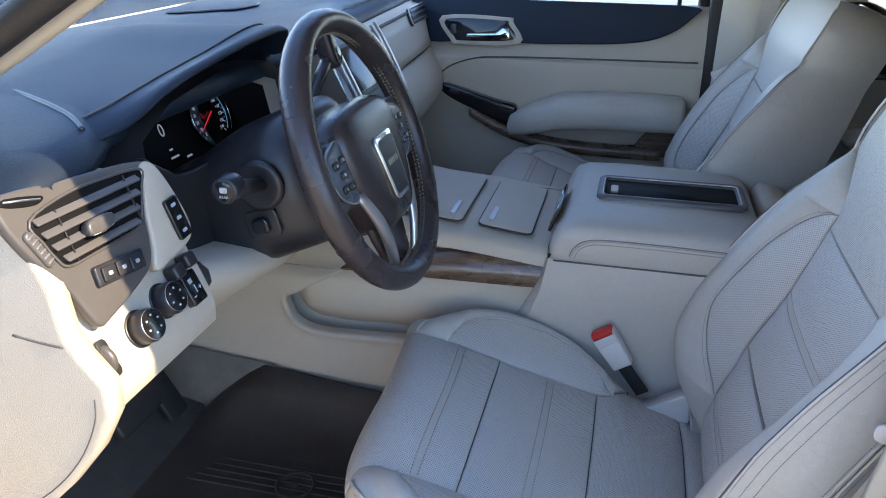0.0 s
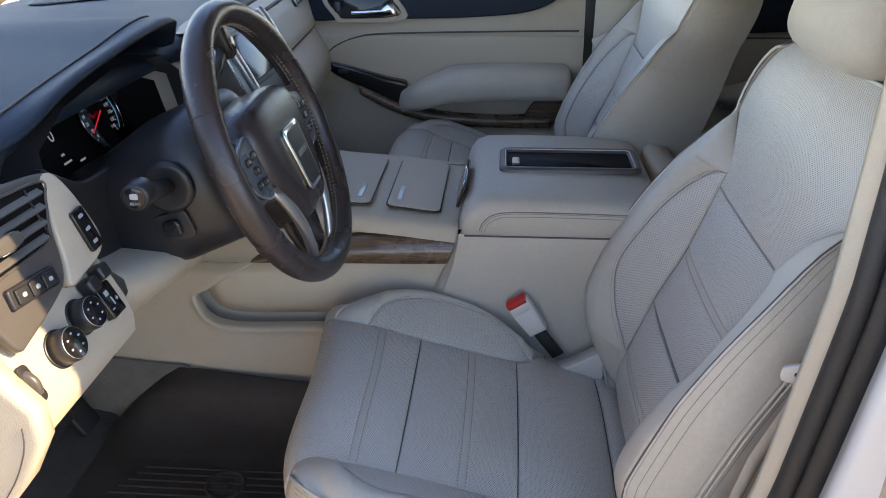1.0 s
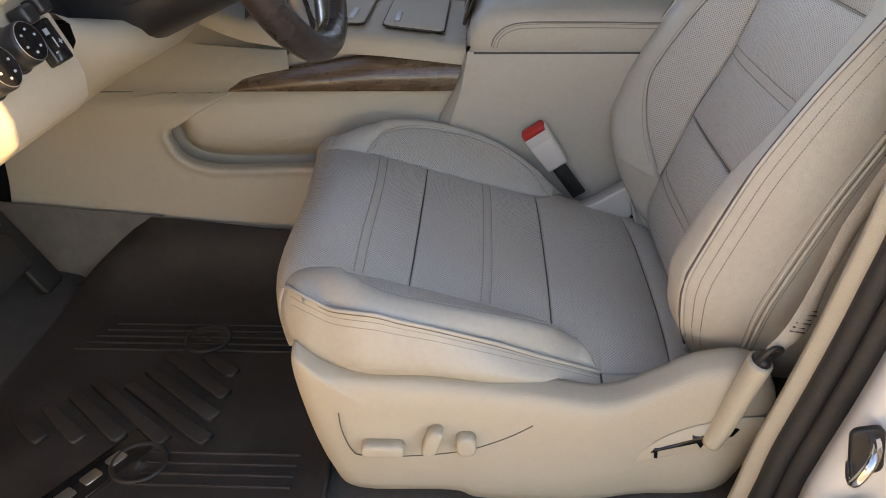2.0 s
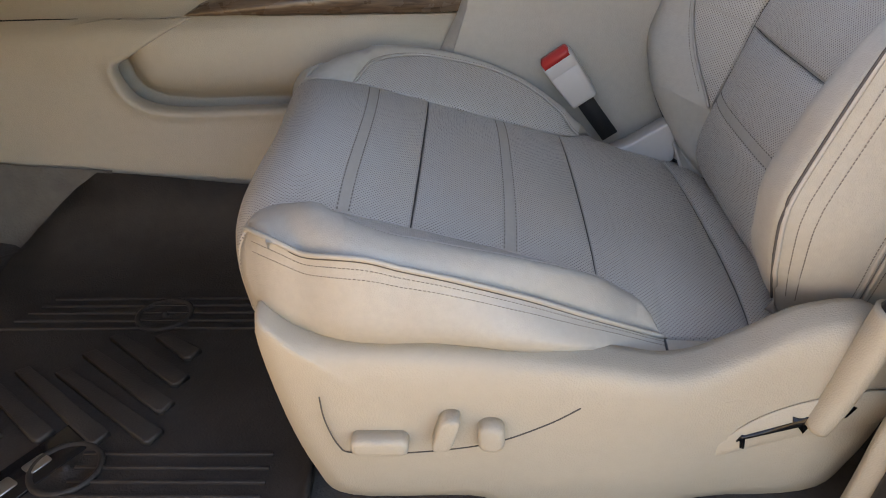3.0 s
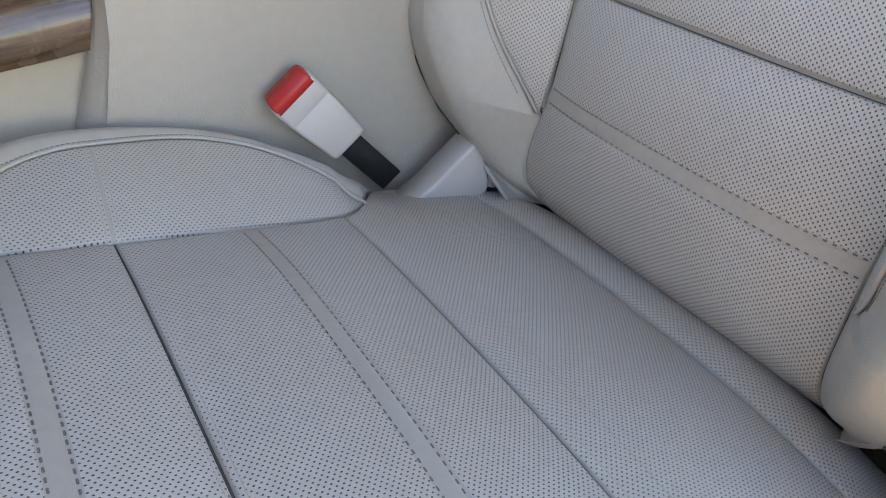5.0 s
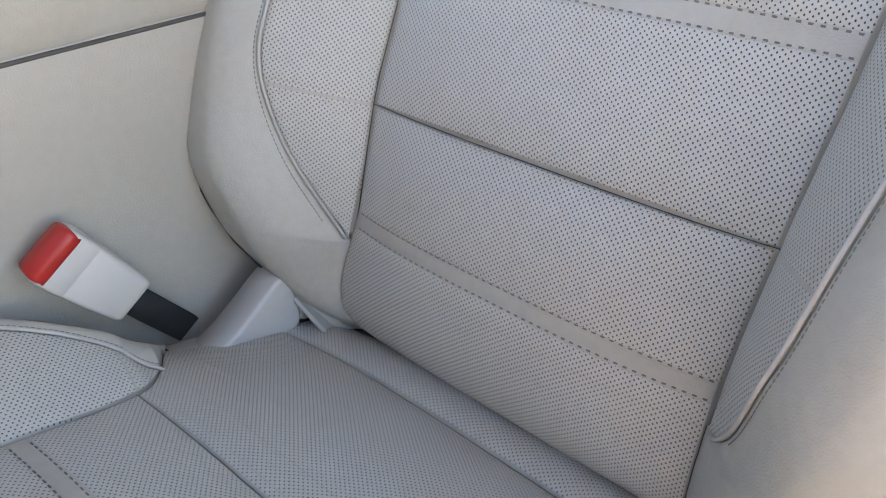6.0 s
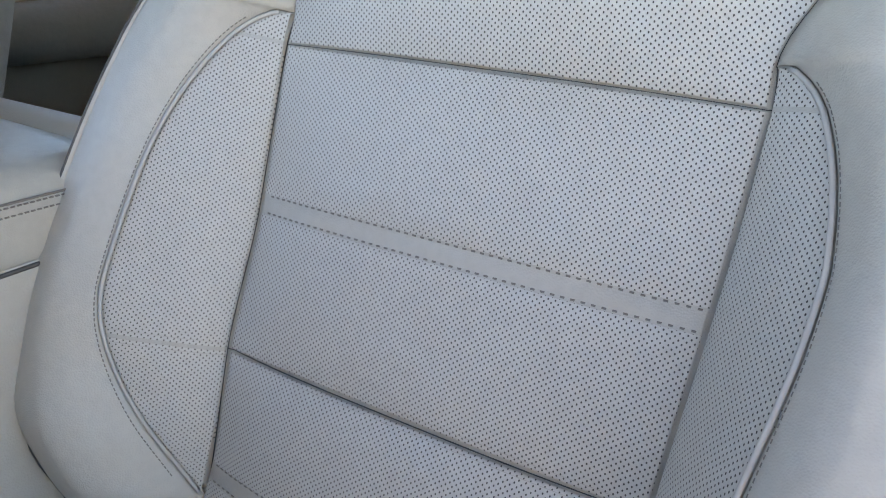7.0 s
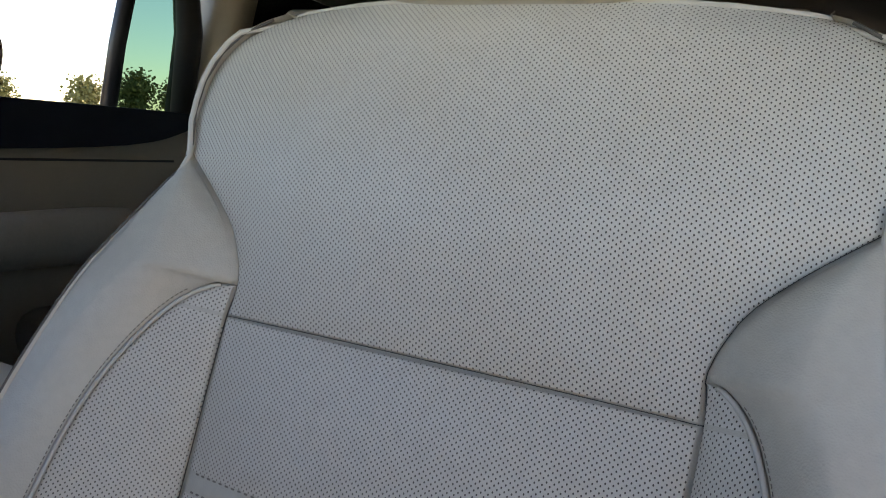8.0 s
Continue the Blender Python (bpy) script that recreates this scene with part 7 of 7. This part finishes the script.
part("mouth", tube([(0.3005, 0.645, 0.9575), (0.3025, 0.6445, 0.965)], [0.014, 0.010], 12, flat=0.75), BLACK, anchor)
part("ring", tube(smooth_line([(0.294, 0.640, 0.956), (0.296, 0.634, 0.969), (0.304, 0.633, 0.981), (0.316, 0.640, 0.975), (0.313, 0.649, 0.960)], 5), 0.003, 8), BLACK, anchor)
rows = []
for xa, xb, y, z in ((0.301, 0.324, 0.643, 0.972), (0.309, 0.335, 0.642, 0.985), (0.318, 0.344, 0.645, 0.999), (0.328, 0.349, 0.650, 1.020), (0.337, 0.354, 0.654, 1.046), (0.351, 0.371, 0.657, 1.105), (0.367, 0.390, 0.657, 1.150), (0.386, 0.41, 0.655, 1.204), (0.42, 0.445, 0.65, 1.35), (0.45, 0.475, 0.64, 1.50)):
    rows.append([(xa, y, z + 0.003), (xa + (xb - xa) * 0.3, y - 0.003, z + 0.001), (xa + (xb - xa) * 0.7, y - 0.001, z - 0.001), (xb, y + 0.006, z - 0.003)])
web = part("webbing", loft(rows), WEB_LIGHT, anchor, "beige belt webbing")
for k in range(6):
    t = k / 5
    a = Vector((0.320 + 0.013 * t, 0.6415 + 0.0065 * t, 0.997 + 0.021 * t))
    part("printed_bar", tube([a, a + Vector((0.015 - 0.003 * (k % 2), 0.001, -0.003))], 0.0009, 4), THREAD, web)
guide = thing("belt_guide", "small white plastic belt stop with a hole", "belt stop")
part("tab", solid(smooth_outline([(-0.018, -0.006), (-0.004, -0.012), (0.016, -0.014), (0.016, 0.012), (0.0, 0.012), (-0.014, 0.008)], 4), 0.006, frame_at((0.386, 0.660, 1.223), (0.8, -0.4, 0.3), (-0.3, 0, 1)), 0.002), BUCKLE, guide)
# black disc stands in for the shade inside the hole
part("hole", turned([(0.003, 0), (0.003, 0.0008)], frame_at((0.3825, 0.6535, 1.224), (0.8, -0.4, 0.3), (-0.3, 0, 1)), 12), BLACK, guide)

# ---- floor mat ----
MAT = FLOOR + 0.0005
mat_ = thing("floor_mat", "black rubber floor mat with moulded ribs", "floor mat")
outl = smooth_outline([(-0.175, 0.60), (-0.175, 0.80), (-0.175, 1.095), (-0.30, 1.12), (-0.52, 1.125), (-0.655, 1.12), (-0.712, 1.075), (-0.755, 1.025), (-0.80, 0.92), (-0.81, 0.80), (-0.78, 0.60), (-0.6, 0.565), (-0.3, 0.565)], 4)
rows = []
for k, h in ((1.0, 0.0), (1.0, 0.011), (0.99, 0.013), (0.98, 0.012), (0.965, 0.009), (0.95, 0.008), (0.5, 0.008), (0.05, 0.008)):
    rows.append([(-0.45 + (x + 0.45) * k, 0.83 + (y - 0.83) * k, MAT + h) for x, y in outl])
part("tray", loft(rows, closed=True, caps=True), MATRUBBER, mat_, "rubber tray with a raised lip")
mz = MAT + 0.008
# raised wall towards the console
part("side_wall", loft([[(x, y, mz + min(z, h)) for y, z in ((0.99, -0.002), (1.03, 0.002), (1.06, 0.008), (1.085, 0.018), (1.105, 0.034), (1.120, 0.058), (1.1315, h), (1.137, h))] for x, h in ((-0.17, 0.08), (-0.35, 0.095), (-0.48, 0.110), (-0.540, 0.115), (-0.575, 0.092), (-0.605, 0.067), (-0.64, 0.036), (-0.665, 0.012))]), MATRUBBER, mat_)
for xa, ya, xb, yb in ((-0.388, 0.906, -0.335, 0.862), (-0.443, 0.905, -0.334, 0.815), (-0.462, 0.872, -0.336, 0.772), (-0.478, 0.838, -0.333, 0.727), (-0.526, 0.841, -0.387, 0.725), (-0.545, 0.812, -0.446, 0.728), (-0.572, 0.788, -0.498, 0.723), (-0.60, 0.765, -0.548, 0.722)):
    mid, d = Vector(((xa + xb) / 2, (ya + yb) / 2, mz - 0.0005)), Vector((xb - xa, yb - ya, 0))
    part("rib", solid([(-d.length / 2, -0.012), (d.length / 2 - 0.006, -0.012), (d.length / 2, -0.008), (d.length / 2 - 0.004, 0.010), (-d.length / 2 + 0.004, 0.004)], 0.007, frame_at(mid, d, (-d.y, d.x, 0)), 0.0022, 2), MATRUBBER, mat_)
for i in range(5):
    part("line_rib", box(-0.60 + 0.01 * i, -0.22, 0.918 + i * 0.0165, 0.922 + i * 0.0165, mz - 0.001, mz + 0.003, 0.001), MATRUBBER, mat_)
for i in range(4):
    part("line_rib", box(-0.40, -0.21, 0.652 + i * 0.018, 0.656 + i * 0.018, mz - 0.001, mz + 0.003, 0.001), MATRUBBER, mat_)
for x, y in ((-0.402, 0.948), (-0.408, 0.688)):
    part("fixing_ring", turned([(0.036, 0.0), (0.036, 0.004), (0.033, 0.006), (0.030, 0.004), (0.028, 0.0025), (0.004, 0.0025), (0.003, 0.006)], Matrix.Translation((x, y, mz - 0.0005)), 32), MATRUBBER, mat_, "round fixing button")
pl = frame_at((-0.455, 0.665, mz), (0.50, 0.86, 0), (-0.86, 0.50, 0))
plate = part("badge_plate", solid(rounded(0.17, 0.045, 0.003), 0.003, pl, 0.001), GLOSS, mat_, "dark badge plate with bright bars")
for i in range(3):
    part("badge_bar", solid([(q[0] - 0.040 + 0.036 * i, q[1]) for q in rounded(0.024, 0.017, 0.003, 3)], 0.0042, pl, 0.0005), SATIN, plate)

# pedals and dark footwell parts
br = thing("brake_pedal", "black rubber brake pedal", "pedal")
part("pad", solid(rounded(0.12, 0.065, 0.01), 0.018, frame_at((-0.70, 0.93, 0.875), (0, 1, 0), (-0.45, 0, 0.9)), 0.005), RUBBER, br)
part("arm", tube([(-0.71, 0.93, 0.88), (-0.78, 0.94, 1.0), (-0.80, 0.94, 1.2)], 0.009, 8), BLACK, br)
ga = thing("accelerator_pedal", "black rubber accelerator pedal in the footwell", "pedal")
part("pad", solid(rounded(0.055, 0.16, 0.01), 0.012, frame_at((-0.74, 1.06, 0.835), (0, 1, 0), (-0.5, 0, 0.86)), 0.004), RUBBER, ga)
part("arm", tube([(-0.76, 1.06, 0.88), (-0.84, 1.06, 1.05)], 0.008, 8), BLACK, ga)
cw = part("console_carpet", loft([[(x, 0.97, FLOOR + 0.0025), (x, 1.10, FLOOR + 0.004), (x, 1.128, FLOOR + 0.012), (x, 1.1345, FLOOR + 0.03), (x, 1.1345, z1), (x, 1.140, z1 + 0.002)] for x, z1 in ((-0.52, 0.862), (-0.58, 0.867), (-0.638, 0.871), (-0.715, 0.879), (-0.795, 0.886), (-0.86, 0.89))]), CARPET_LIGHT)
tagged(cw, "taupe carpet on the tunnel side", "carpet", kind="structure")

# ---- outside ----
car = thing("parked_car", "white parked car beyond the passenger window", "car")
body = smooth_outline([(-2.6, 0.35), (-2.6, 0.75), (-1.7, 0.95), (-1.0, 1.42), (0.6, 1.45), (1.4, 1.0), (2.0, 0.9), (2.05, 0.4)], 4)
part("body", solid(body, 1.6, frame_at((0.2, 6.4, 0), (1, 0, 0), (0, 0, 1)), 0.08, 3), PAINT, car, "white painted body")
for x in (-1.5, 1.3):
    w = part("wheel", turned([(0.33, 0.0), (0.34, 0.03), (0.34, 0.16), (0.31, 0.18), (0.22, 0.17), (0.20, 0.14), (0.03, 0.13)], frame_at((0.2 + x, 4.98, 0.32), (1, 0, 0), (0, 0, 1)), 32), RUBBER, car)


def tree(x, y, h):
    t = thing("tree", "distant tree with loose green crown", "tree", "far trees")
    part("trunk", tube([(x, y, -0.02), (x + 0.1, y, h * 0.4), (x, y + 0.1, h * 0.7)], [0.28, 0.2, 0.1], 8), BARK, t)
    verts, faces = [], []
    rnd = random.Random(int(x * 7 + y * 13))
    for i in range(2600):
        a, e, r = rnd.uniform(0, 6.283), rnd.uniform(-1.1, 1.4), rnd.uniform(0.35, 1.0) * (0.8 + 0.35 * math.sin(i * 0.7))
        c = Vector((x + math.cos(a) * math.cos(e) * r * h * 0.42, y + math.sin(a) * math.cos(e) * r * h * 0.42, h * 0.50 + math.sin(e) * r * h * 0.40 + rnd.uniform(-0.06, 0.06) * h))
        k = len(verts)
        s = rnd.uniform(0.25, 0.55) * h * 0.07
        d1 = Vector((rnd.uniform(-1, 1), rnd.uniform(-1, 1), rnd.uniform(-1, 1))).normalized()
        d2 = d1.cross(Vector((rnd.uniform(-1, 1), rnd.uniform(-1, 1), rnd.uniform(-1, 1)))).normalized()
        verts += [c + d1 * s, c + d2 * s, c - d1 * s, c - d2 * s]
        faces.append((k, k + 1, k + 2, k + 3))
    raw("crown", verts, faces, FOLIAGE, t, smooth=False)


for x, y, h in ((62, 70, 6.5), (66, 68, 5.5), (70, 66, 7.0), (74, 64, 5.5), (78, 62, 6.5), (84, 56, 7.0), (55, 74, 5.5), (92, 50, 7.0), (100, 46, 7.5), (48, 78, 5.0)):
    tree(x, y, h)
